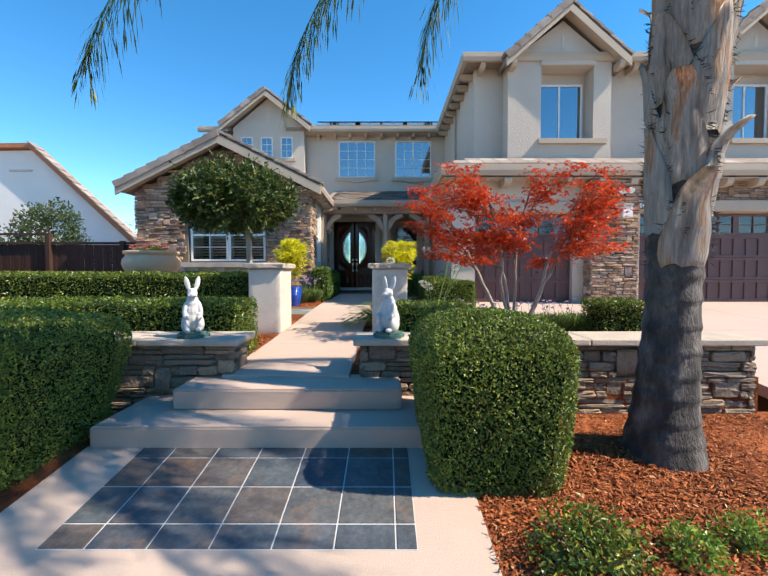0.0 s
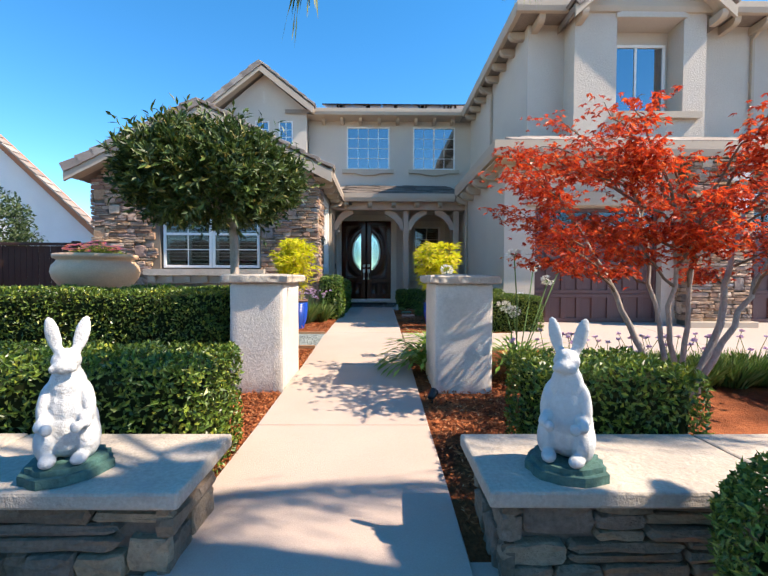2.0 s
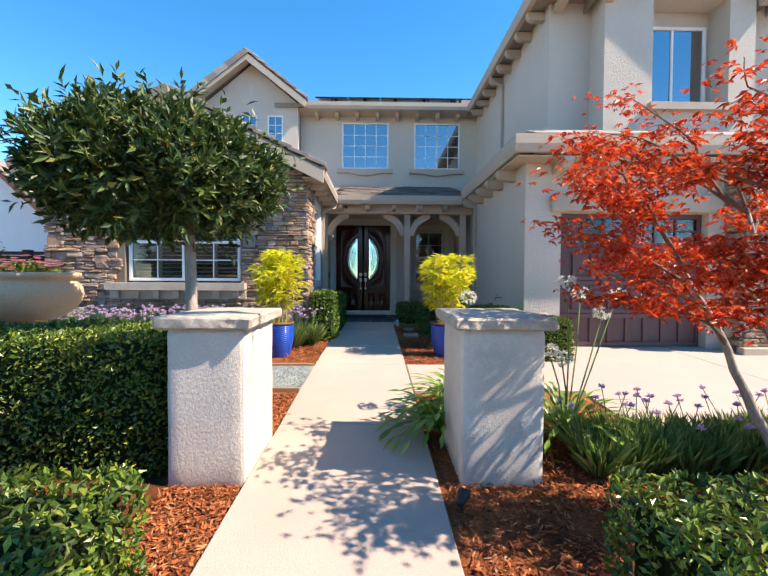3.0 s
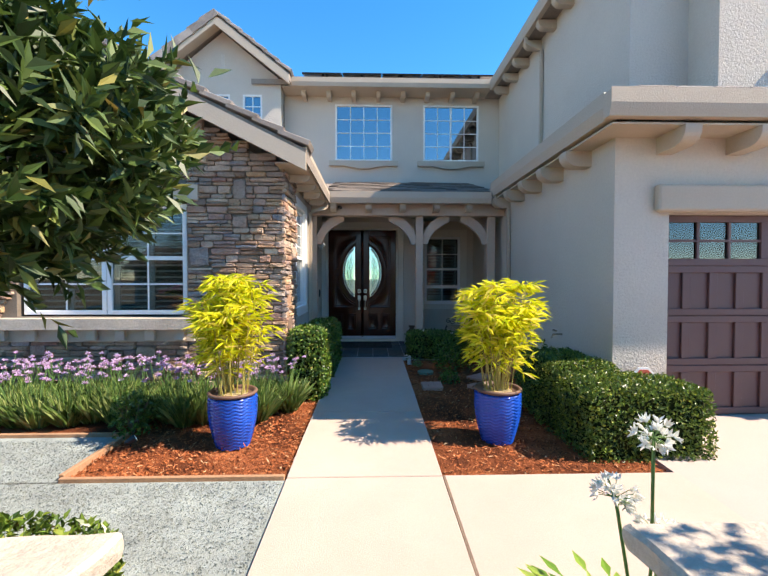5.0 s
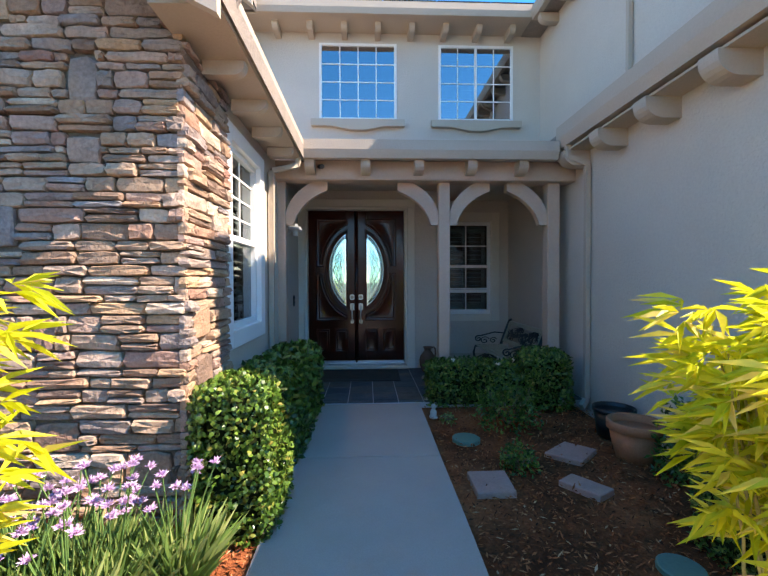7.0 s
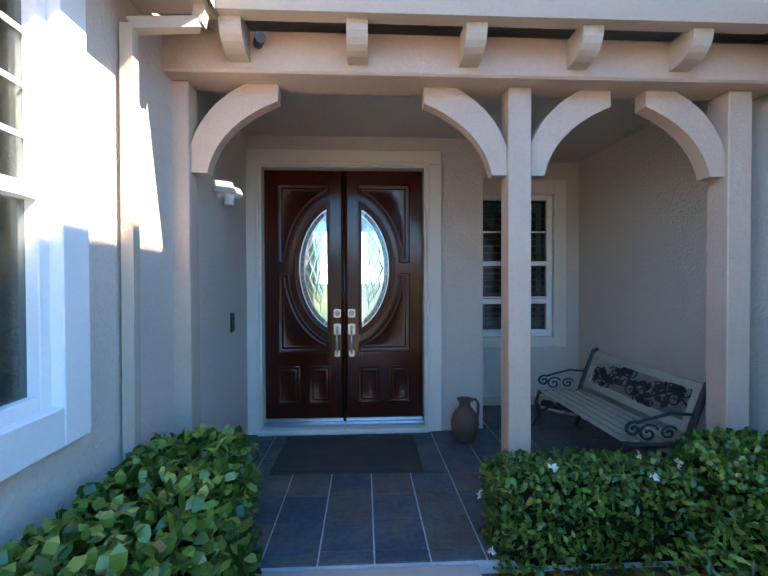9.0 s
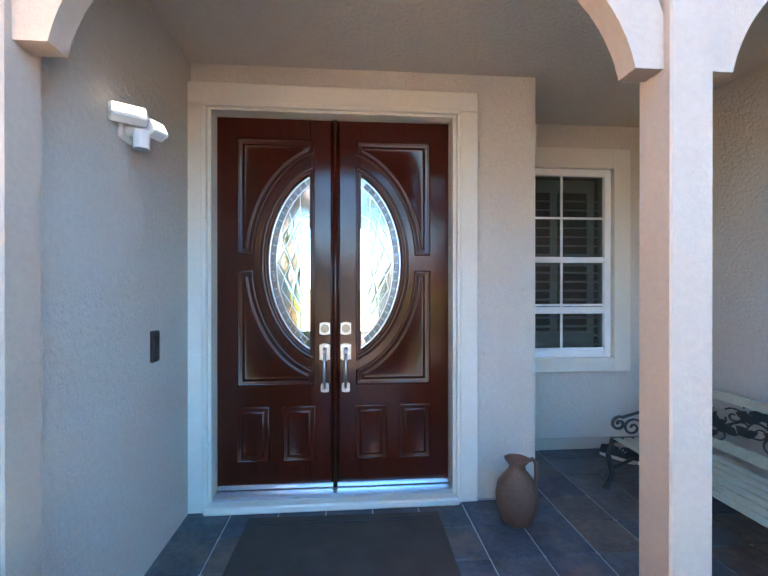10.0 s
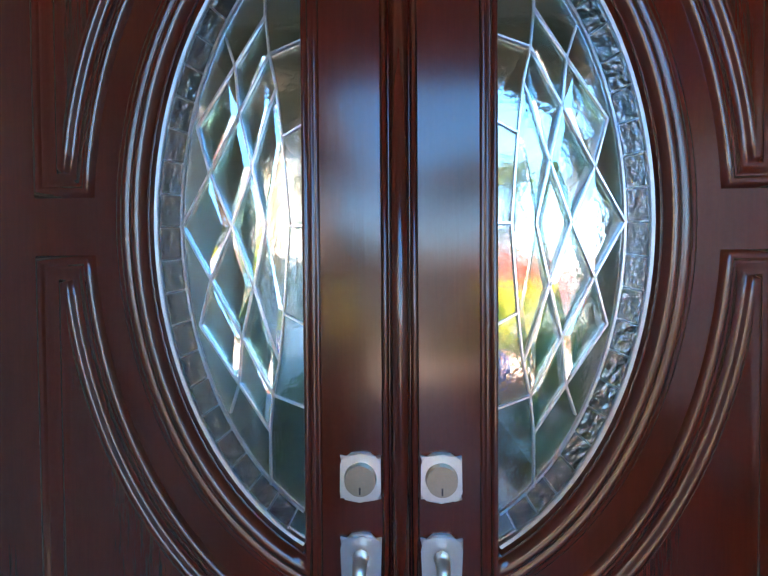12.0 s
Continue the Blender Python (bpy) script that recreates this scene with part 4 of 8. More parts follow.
# upper gable over the left wing
UY = 17.52
structure("wall_upper_left", prismed([(-4.6, 4.0), (-1.93, 4.0), (-1.93, 6.75), (-3.28, 7.82), (-4.6, 6.75)], "y", UY + 0.12, UY + 0.3), STUCCO, "greige stucco upper gable wall", "wall")
wall_y("wall_upper_left_face", -4.6, -1.93, 4.0, 6.72, UY, UY + 0.12, [(-4.32, -3.87, 5.6, 6.38), (-3.57, -3.12, 5.6, 6.38), (-2.82, -2.37, 5.6, 6.38)], STUCCO, "greige stucco upper wall with three small windows")
structure("wall_upper_left_peak", prismed([(-4.6, 6.72), (-1.93, 6.72), (-3.28, 7.82)], "y", UY, UY + 0.12), STUCCO, "greige stucco gable peak", "wall")
for i, x in enumerate((-4.32, -3.57, -2.82)):
    window_front("window_%d" % (5 + i), x, x + 0.45, 5.6, 6.38, UY + 0.02, "small upper window with a white grid", WIN_SKY, (2, 3), frame_w=0.04)
sill("trim_sill_5", -4.45, -2.25, UY - 0.09, UY + 0.01, 5.47, 5.585)
structure("trim_vent_slot_left", boxed(-3.32, -3.24, UY - 0.006, UY + 0.01, 6.95, 7.3), STUCCO_ROUGH, "narrow decorative slot in the gable stucco", "vent slot")
gable_roof("roof_upper_left", -4.98, -1.66, 6.72, -3.32, 8.02, 17.12, 21.0, "grey-brown tile roof of the upper gable")
roof = thing("roof_left_return", (-5.3, 17.3, 6.5), "short tiled eave beside the upper gable", "roof", "", "structure")
part("field", prismed([(17.2, 6.62), (20, 7.6), (20, 7.45), (17.2, 6.5)], "x", -5.78, -4.7), ROOF, roof)
gutter(roof, (-5.78, 17.16, 6.66), (-4.98, 17.16, 6.66), 0.18)
structure("wall_upper_left_return", boxed(-5.4, -4.6, 17.75, 18.0, 4.0, 6.55), STUCCO, "greige stucco wall beside the upper gable", "wall")

# porch: low shingle roof, beam, posts, ceiling
proof = thing("roof_porch", (0.8, 15.05, 3.6), "low shingled roof over the porch behind a gutter", "roof", "", "structure")
part("field", prismed([(15.06, 3.56), (18.0, 4.42), (18.0, 4.3), (15.06, 3.44)], "x", -0.9, 2.75), ROOF, proof)
gutter(proof, (-0.652, 15.0, 3.6), (2.376, 15.0, 3.6), 0.2)
for j in range(13):
    y = 15.12 + j * 0.225
    z = 3.575 + (y - 15.06) * 0.2925
    for i in range(9):
        w = 0.37
        x = -0.7 + i * w + (0.18 if j % 2 else 0)
        if x + w < 2.75:
            shared_piece("shingle", ("shingle", (i * 7 + j * 3) % 4), lambda: boxed(-0.18, 0.18, -0.13, 0.13, -0.004, 0.012 + 0.004 * ((i * 7 + j * 3) % 4), 0.002), SHINGLE, proof,
                         Matrix.Translation((x + w / 2, y + 0.1, z + 0.035)) @ pose(0, 0, 0, 14.5, 0, 0))
beam = structure("beam_porch", boxed(-0.92, 2.7, 15.26, 15.52, 3.21, 3.44, 0.012), BEAM, "rough greige stucco beam over the porch posts", "beam")
for x in (-0.48, 0.16, 0.78, 1.4, 2.0):
    corbel(proof, x, 15.28, 3.42, 0, 0.11, 0.2, 0.16)
structure("ceiling_porch", boxed(-1.1, 2.7, 15.52, 17.66, 3.44, 3.49), STUCCO, "greige stucco porch ceiling", "ceiling")


def post(x0, x1, y0, y1, sides, base=True):
    p = thing("porch_post", ((x0 + x1) / 2, (y0 + y1) / 2, 0.63), "square greige porch post with curved brackets", "post", "porch posts")
    part("shaft", boxed(x0, x1, y0, y1, 0.63, 3.21, 0.006), BEAM, p)
    if base:
        part("plinth", boxed(x0 - 0.05, x1 + 0.05, y0 - 0.05, y1 + 0.05, 0.631, 0.93, 0.015), BEAM, p)
    for s in sides:
        xs = x1 if s > 0 else x0
        zf = 2.695
        curve = lambda a, b, c: [tuple(a[i] * (1 - q) ** 2 + 2 * b[i] * q * (1 - q) + c[i] * q * q for i in (0, 1)) for q in [k / 12 for k in range(13)]]
        up = curve((0.0, 2.86), (0.075, 3.09), (0.31, 3.21))
        lo = curve((0.09, zf), (0.15, 2.975), (0.5, 3.115))
        outline = [(0.0, zf)] + up + [(0.5, 3.21)] + lo[::-1]
        outer = [(xs + s * u, v) for u, v in outline]
        part("bracket", prismed(outer, "y", y0 + 0.03, y1 - 0.03), BEAM, p)
    return p


post(-0.915, -0.805, 15.37, 15.51, [1], False)
post(1.05, 1.188, 15.37, 15.51, [-1, 1])
post(2.4, 2.55, 15.36, 15.52, [-1], False)

# door wall, recess with the porch window
wall_y("wall_door", -0.93, 1.34, 0.3, 3.52, 16.9, 17.1, [(-0.80, 0.80, 0.3, 3.17)], STUCCO, "greige stucco wall round the front door")
wall_x("wall_recess_left", 17.1, 17.66, 0.3, 3.52, 1.1, 1.34, [], STUCCO, "greige stucco return beside the front door")
wall_y("wall_recess", 1.1, 2.7, 0.3, 3.52, 17.66, 17.86, [(1.5, 2.38, 1.42, 3.06)], STUCCO, "greige stucco wall of the porch recess")
window_front("window_8", 1.5, 2.38, 1.42, 3.06, 17.68, "white porch sash window with shutters behind", WIN_CLEAR, (2, 2), rail=2.27, pitch=0.08, frame_w=0.06, tilt=15)
bm = bmesh.new()
for x0, x1, z0, z1 in ((1.372, 1.5, 1.3, 3.23), (2.38, 2.53, 1.3, 3.23), (1.5, 2.38, 3.06, 3.23), (1.5, 2.38, 1.3, 1.42)):
    box(bm, x0, x1, 17.615, 17.668, z0, z1, 0.005)
structure("trim_window_8", bm, CASING, "wide cream casing round the porch window", "casing")
for x in (1.59, 1.94, 2.29):
    s = thing("shutter_stile", (x, 17.8, 1.45), "white upright stile of an interior shutter", "shutter", "shutter stiles")
    part("stile", boxed(x - 0.03, x + 0.03, 17.815, 17.84, 1.45, 3.0, 0.004), WHITE, s)
w8 = bpy.data.objects["window_8"]
part("sash_rail", boxed(1.56, 2.32, 17.665, 17.71, 1.8, 1.86, 0.004), WHITE, w8)
part("sash_rail", boxed(1.56, 2.32, 17.675, 17.712, 1.47, 1.5, 0.004), WHITE, w8)
for z0, z1 in ((1.45, 1.63), (2.22, 2.3), (2.9, 3.0)):
    s = thing("shutter_rail", (1.94, 17.8, z0), "white cross rail of an interior shutter", "shutter", "shutter rails")
    part("rail", boxed(1.62, 2.26, 17.81, 17.845, z0, z1, 0.004), WHITE, s)
structure("baseboard_porch", boxed(1.34, 2.69, 17.645, 17.662, 0.63, 0.72), TRIM, "greige skirting along the recess wall", "skirting")

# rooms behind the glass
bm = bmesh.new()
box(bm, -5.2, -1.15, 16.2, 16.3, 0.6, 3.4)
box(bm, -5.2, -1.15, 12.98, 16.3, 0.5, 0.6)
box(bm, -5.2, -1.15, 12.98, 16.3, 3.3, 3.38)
structure("wall_inside_left_room", bm, INDIM_PAINTED, "dim room behind the front window", "room")
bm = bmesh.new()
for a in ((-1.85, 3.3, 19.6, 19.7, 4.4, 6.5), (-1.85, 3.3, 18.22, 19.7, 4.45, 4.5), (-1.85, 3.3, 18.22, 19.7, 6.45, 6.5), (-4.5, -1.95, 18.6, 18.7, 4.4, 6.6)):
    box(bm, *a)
structure("wall_inside_upper", bm, INDIM_PAINTED, "dim rooms behind the upper windows", "room")
# entry hall, open to daylight by a tall window at its far end
bm = bmesh.new()
for a in ((-1.6, -1.5, 17.12, 24, 0.6, 4.0), (1.0, 1.09, 17.12, 24, 0.6, 4.0), (-1.6, 1.09, 17.12, 24, 3.9, 4.0), (-1.6, -1.15, 23.9, 24, 0.6, 3.9), (0.75, 1.09, 23.9, 24, 0.6, 3.9), (-1.15, 0.75, 23.9, 24, 0.6, 1.0), (-1.15, 0.75, 23.9, 24, 3.4, 3.9)):
    box(bm, *a)
structure("wall_inside_hall", bm, INSIDE, "pale entry hall with a tall window at its end", "room")
structure("floor_inside_hall", boxed(-1.6, 1.09, 17.12, 24, 0.55, 0.68), FLOORWOOD, "brown wooden hall floor", "floor")
bm = bmesh.new()
for a in ((1.1, 2.7, 19.0, 19.1, 0.6, 3.4), (1.1, 2.7, 17.9, 19.1, 3.3, 3.38), (1.1, 2.7, 17.9, 19.1, 0.55, 0.65), (2.6, 2.7, 17.9, 19.1, 0.6, 3.4), (1.1, 1.2, 17.9, 19.1, 0.6, 3.4)):
    box(bm, *a)
structure("wall_inside_right_room", bm, FLOORWOOD, "dim room behind the porch window", "room")

# right wing: lower walls
RW = 2.70
wall_x("wall_right_wing_side", 11.99, 18.0, 0.2, 3.6, RW, RW + 0.2, [], STUCCO, "greige stucco side wall of the garage wing")
GY = 11.77
wall_y("wall_garage_front", RW, 14.0, 0.2, 3.6, GY, GY + 0.22, [(3.27, 5.62, 0.2, 2.72), (7.22, 12.1, 0.2, 2.74)], STUCCO, "greige stucco garage front")
structure("trim_garage_header_1", boxed(3.1, 5.8, GY - 0.09, GY - 0.002, 2.725, 3.0, 0.03, seg=2), TRIM, "greige foam band over the single garage door", "header")
structure("trim_garage_header_2", boxed(7.0, 12.3, GY - 0.14, GY - 0.002, 2.75, 3.02, 0.03, seg=2), TRIM, "greige foam band over the double garage door", "header")
skirt = thing("roof_skirt", (7, 11.3, 3.7), "low tile skirt roof round the garage wing", "roof", "", "structure")
for quad in (((2.44, 11.36, 3.74), (14.3, 11.36, 3.74), (14.3, 12.72, 4.3), (3.44, 12.72, 4.2)), ((2.44, 18.0, 3.74), (2.44, 11.36, 3.74), (3.44, 12.72, 4.2), (3.44, 18.0, 4.2))):
    bm = bmesh.new()
    up, dn = [bm.verts.new(c) for c in quad], [bm.verts.new((c[0], c[1], c[2] - 0.09)) for c in quad]
    bm.faces.new(up)
    bm.faces.new(dn[::-1])
    for i in range(4):
        bm.faces.new((up[i], up[(i + 1) % 4], dn[(i + 1) % 4], dn[i]))
    part("field", bm, ROOF, skirt)
gutter(skirt, (2.38, 11.3, 3.78), (14.3, 11.3, 3.78), 0.25, 0.13)
gutter(skirt, (2.38, 15.1, 3.78), (2.38, 11.431, 3.78), 0.25, 0.13)
part("soffit", boxed(2.45, 14.2, 11.4, GY, 3.48, 3.5), TRIM, skirt)
part("soffit", boxed(2.45, RW, GY, 15.2, 3.482, 3.502), TRIM, skirt)
for k in range(15):
    corbel(skirt, 3.2 + k * 0.73, GY, 3.48, 0, 0.16, 0.4, 0.17)
for k in range(5):
    corbel(skirt, RW, 12.3 + k * 0.68, 3.48, -90, 0.16, 0.3, 0.17)
for i in range(26):
    shared_piece("roof_tile", "skirt_tile", lambda: boxed(-0.17, 0.17, -0.2, 0.2, -0.01, 0.025, 0.008), ROOFTILE, skirt, Matrix.Translation((2.85 + i * 0.35, 11.55, 3.87)) @ pose(0, 0, 0, 22.4, 0, 0))
    shared_piece("roof_tile", "skirt_tile", lambda: boxed(-0.17, 0.17, -0.2, 0.2, -0.01, 0.025, 0.008), ROOFTILE, skirt, Matrix.Translation((3.2 + i * 0.35, 11.9, 4.01)) @ pose(0, 0, 0, 22.4, 0, 0))

# right wing: upper storey
wall_x("wall_right_upper_side", 12.7, 18.0, 3.9, 6.62, 3.42, 3.62, [], STUCCO, "greige stucco upper side wall of the garage wing")
wall_y("wall_right_upper_front", 3.62, 14.0, 3.9, 6.62, 12.7, 12.9, [(5.05, 6.2, 4.66, 6.14), (9.82, 10.97, 4.66, 6.14)], STUCCO, "greige stucco upper front of the garage wing")
rroof = thing("roof_right_wing", (8, 12.2, 6.6), "grey-brown hipped tile roof of the garage wing", "roof", "", "structure")
bm = bmesh.new()
v = [bm.verts.new(c) for c in ((3.05, 12.2, 6.66), (14.5, 12.2, 6.66), (14.5, 19, 6.66), (3.05, 19, 6.66), (6.2, 15.4, 7.7), (14.5, 15.4, 7.7), (3.05, 12.2, 6.55), (14.5, 12.2, 6.55), (14.5, 19, 6.55), (3.05, 19, 6.55), (6.2, 19, 7.7))]
for f in ((0, 1, 5, 4), (0, 4, 10, 3), (4, 5, 2, 10), (6, 7, 1, 0), (9, 6, 0, 3), (6, 9, 8, 7)):
    bm.faces.new([v[i] for i in f])
part("field", bm, ROOF, rroof)
gutter(rroof, (3.02, 12.16, 6.72), (14.5, 12.16, 6.72), 0.2)
gutter(rroof, (3.02, 17.45, 6.72), (3.02, 12.281, 6.72), 0.2)
for k in range(8):
    corbel(rroof, 3.42, 12.95 + k * 0.62, 6.52, -90, 0.12, 0.32, 0.15)
for k in range(4):
    corbel(rroof, 3.55 + k * 0.6 if k < 1 else 6.75 + k * 0.62, 12.7, 6.52, 0, 0.12, 0.42, 0.15)


def dormer(dx, wn):
    """A gabled bay with a deep niche round its window."""
    y0 = 12.24
    outer = [(4.16, 3.95), (6.72, 3.95), (6.72, 6.5), (5.55, 7.45), (5.44, 7.45), (4.16, 6.5)]
    bm = bmesh.new()
    for a, b, c, d in ((4.16, 4.98, 3.95, 6.5), (6.28, 6.72, 3.95, 6.5), (4.98, 6.28, 3.95, 4.62), (4.98, 6.28, 6.42, 6.5)):
        box(bm, a + dx, b + dx, y0, 12.7, c, d)
    prism(bm, [(4.16 + dx, 6.5), (6.72 + dx, 6.5), (5.5 + dx, 7.5)], "y", y0, 12.7)
    structure("wall_bay_%d" % wn, bm, STUCCO, "greige stucco gabled bay with a deep window niche", "wall")
    structure("trim_bay_head_%d" % wn, prismed([(4.95 + dx, 6.42), (4.95 + dx, 6.5), (5.2 + dx, 6.56), (6.06 + dx, 6.56), (6.31 + dx, 6.5), (6.31 + dx, 6.42)], "y", y0 - 0.05, y0 - 0.002), STUCCO, "shaped stucco head over the window niche", "trim")
    window_front("window_%d" % wn, 5.05 + dx, 6.2 + dx, 4.66, 6.14, 12.66, "upper sliding window with closed blinds in a deep niche", WIN_SKY, (1, 1), split=5.6 + dx, frame_w=0.05, pitch=0.05)
    sill("trim_sill_%d" % wn, 4.9 + dx, 6.6 + dx, y0 - 0.1, y0 - 0.001, 4.5, 4.62)
    structure("trim_vent_slot_%d" % wn, boxed(5.46 + dx, 5.53 + dx, y0 - 0.012, y0 - 0.001, 6.85, 7.15), STUCCO_ROUGH, "narrow decorative slot in the bay gable", "vent slot")
    r = gable_roof("roof_bay_%d" % wn, 4.02 + dx, 7.02 + dx, 6.5, 5.52 + dx, 7.8, 11.9, 14.6, "grey-brown tile roof of the gabled bay")
    for x in (4.22, 6.82):
        corbel(r, x + dx, y0, 6.42, 0, 0.12, 0.32, 0.15)


dormer(0.0, 9)
dormer(4.77, 10)
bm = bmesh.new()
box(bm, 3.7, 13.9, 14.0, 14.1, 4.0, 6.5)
structure("wall_inside_right_upper", bm, INDIM_PAINTED, "dim rooms behind the bay windows", "room")
wall_x("wall_right_end", 11.99, 19.0, 0.2, 6.6, 13.9, 14.0, [], STUCCO, "greige stucco end wall of the garage wing")


def garage_door(x0, x1, z0, z1, y, cols):
    """A sectional door: rows of tall panels under a row of small-paned windows."""
    d = thing("garage_door", ((x0 + x1) / 2, y, z0), "maroon panelled garage door with a row of small windows", "garage door", "garage doors")
    h = (z1 - z0) / 4
    wt = (x1 - x0) / cols
    part("backing", boxed(x0, x1, y + 0.03, y + 0.06, z0, z1 - h), GARAGE, d)
    for r in range(3):
        a, b = z0 + r * h + 0.004, z0 + (r + 1) * h - 0.004
        bm = bmesh.new()
        n = cols * 4
        box(bm, x0, x1, y, y + 0.03, a, a + 0.07, 0.004)
        box(bm, x0, x1, y, y + 0.03, b - 0.07, b, 0.004)
        for i in range(n + 1):
            u = x0 + (x1 - x0) * i / n
            w = 0.045
            box(bm, max(x0, u - w), min(x1, u + w), y + 0.002, y + 0.0295, a + 0.07, b - 0.07, 0.004)
        part("section", bm, GARAGE, d)
    a, b = z1 - h, z1
    bm = bmesh.new()
    box(bm, x0, x1, y, y + 0.05, a, a + 0.075, 0.004)
    box(bm, x0, x1, y, y + 0.05, b - 0.07, b, 0.004)
    for i in range(cols + 1):
        u = x0 + wt * i
        box(bm, max(x0, u - 0.07), min(x1, u + 0.07), y, y + 0.05, a + 0.075, b - 0.07, 0.004)
    part("window_section", bm, GARAGE, d)
    for i in range(cols):
        u0, u1 = x0 + wt * i + 0.07, x0 + wt * (i + 1) - 0.07
        p = part("pane", boxed(u0, u1, y + 0.028, y + 0.034, a + 0.075, b - 0.07), WIN_CLEAR, d)
        bm = bmesh.new()
        for k in (1, 2):
            u = u0 + (u1 - u0) * k / 3
            box(bm, u - 0.013, u + 0.013, y + 0.006, y + 0.027, a + 0.075, b - 0.07)
        m = (a + b) / 2
        box(bm, u0, u1, y + 0.008, y + 0.026, m - 0.013, m + 0.013)
        part("muntin", bm, GARAGE, d)


garage_door(3.28, 5.61, 0.59, 2.715, 11.9, 2)
garage_door(7.23, 12.09, 0.59, 2.735, 11.93, 4)
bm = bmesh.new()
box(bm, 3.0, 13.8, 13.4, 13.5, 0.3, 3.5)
structure("wall_inside_garage", bm, INDIM_PAINTED, "dark garage behind the doors", "room")
bm = bmesh.new()
box(bm, 5.92, 6.98, 11.46, GY, 0.2, 3.48)
structure("wall_pier_core", bm, MORTAR, "dark mortar core of the stone pier", "wall")
structure("trim_pier_base", boxed(5.84, 7.05, 11.32, 11.46, 0.5, 0.66, 0.01), TRIM, "greige stucco foot of the stone pier", "plinth")
structure("wall_band_core", boxed(6.98, 13.9, GY - 0.03, GY - 0.002, 3.02, 3.48), MORTAR, "dark mortar band over the double garage door", "wall")

# downspouts
def downspout(pts, label="greige square downspout fixed to the stucco wall"):
    d = thing("downspout", pts[-1], label, "downspout", "downspouts")
    for a, b in zip(pts, pts[1:]):
        bm = bmesh.new()
        tube(bm, [a, b], 0.038, 4)
        part("pipe", bm, TRIM, d)


downspout([(2.44, 14.95, 3.56), (2.46, 14.95, 3.4), (2.655, 14.92, 3.32), (2.655, 14.92, 0.66), (2.56, 14.85, 0.6)])
downspout([(-0.58, 15.0, 3.4), (-0.6, 15.0, 3.3), (-0.85, 14.86, 3.2), (-0.86, 14.86, 0.7)])
downspout([(3.08, 15.3, 6.55), (3.1, 15.3, 6.42), (3.375, 15.3, 6.3), (3.375, 15.3, 4.2)])
downspout([(8.0, 12.25, 6.55), (8.0, 12.66, 6.3), (8.0, 12.66, 4.35)])


# ---- front door ----
DY = 16.965                                   # face of the door leaves
EA, EB, EC = 0.436, 0.622, 2.192              # the glass oval's half width, half height and centre
FA, FB = 0.532, 0.735                         # the oval of the surrounding panels


def arc(a, b, u0, u1, top, n=22):
    """The oval's side from where it crosses u0 to its widest or to u1, in (u, z); top: upper or lower half."""
    t0, t1 = math.acos(min(1, u0 / a)), math.acos(min(1, u1 / a))
    sg = 1 if top else -1
    return [(a * math.cos(t0 + (t1 - t0) * k / n), EC + sg * b * math.sin(t0 + (t1 - t0) * k / n)) for k in range(n + 1)]


structure("door_frame", prismed([(-0.80, 0.64), (-0.765, 0.64), (-0.765, 3.137), (0.765, 3.137), (0.765, 0.64), (0.80, 0.64), (0.80, 3.17), (-0.80, 3.17)], "y", 16.86, 17.05), CASING, "cream painted frame of the front door", "door frame")
bm = bmesh.new()
for x0, x1, z0, z1 in ((-0.93, -0.80, 0.63, 3.17), (0.80, 0.93, 0.63, 3.17), (-0.93, 0.93, 3.171, 3.3)):
    box(bm, x0, x1, 16.845, 16.9, z0, z1, 0.006)
for x0, x1, z0, z1 in ((-0.815, -0.785, 0.63, 3.15), (0.785, 0.815, 0.63, 3.15), (-0.815, 0.815, 3.151, 3.185)):
    box(bm, x0, x1, 16.832, 16.862, z0, z1, 0.006)
structure("trim_door", bm, CASING, "wide cream moulded casing round the double door", "casing")
structure("threshold", boxed(-0.80, 0.80, 16.80, 17.06, 0.631, 0.68, 0.01), CASING, "cream threshold board below the double door", "threshold")
structure("threshold_strip", boxed(-0.79, 0.79, 16.87, 17.0, 0.68, 0.708, 0.006), ALU, "brushed aluminium threshold strip", "threshold")


def ring_mesh(rings, s, y0, cap=True):
    """Closed outlines of equal length, each (points, height), joined one to the next; the last one may be filled."""
    bm = bmesh.new()
    rows = [[bm.verts.new((s * u, y0 - h, z)) for u, z in pts] for pts, h in rings]
    n = len(rows[0])
    for a, b in zip(rows, rows[1:]):
        for i in range(n):
            j = (i + 1) % n
            bm.faces.new((a[i], a[j], b[j], b[i]))
    if cap:
        bm.faces.new(rows[-1])
    bmesh.ops.remove_doubles(bm, verts=bm.verts, dist=2e-5)
    return bm


BEAD = [(0.0, 0.0), (0.002, 0.0042), (0.005, 0.0085), (0.009, 0.0105), (0.0135, 0.0105), (0.0165, 0.0085), (0.018, 0.006), (0.0195, 0.0065), (0.024, 0.0052), (0.03, 0.0028), (0.036, 0.0018), (0.041, 0.0022), (0.044, 0.0045),
        (0.046, 0.0085), (0.0495, 0.0105), (0.054, 0.0108), (0.058, 0.0092), (0.06, 0.0085)]


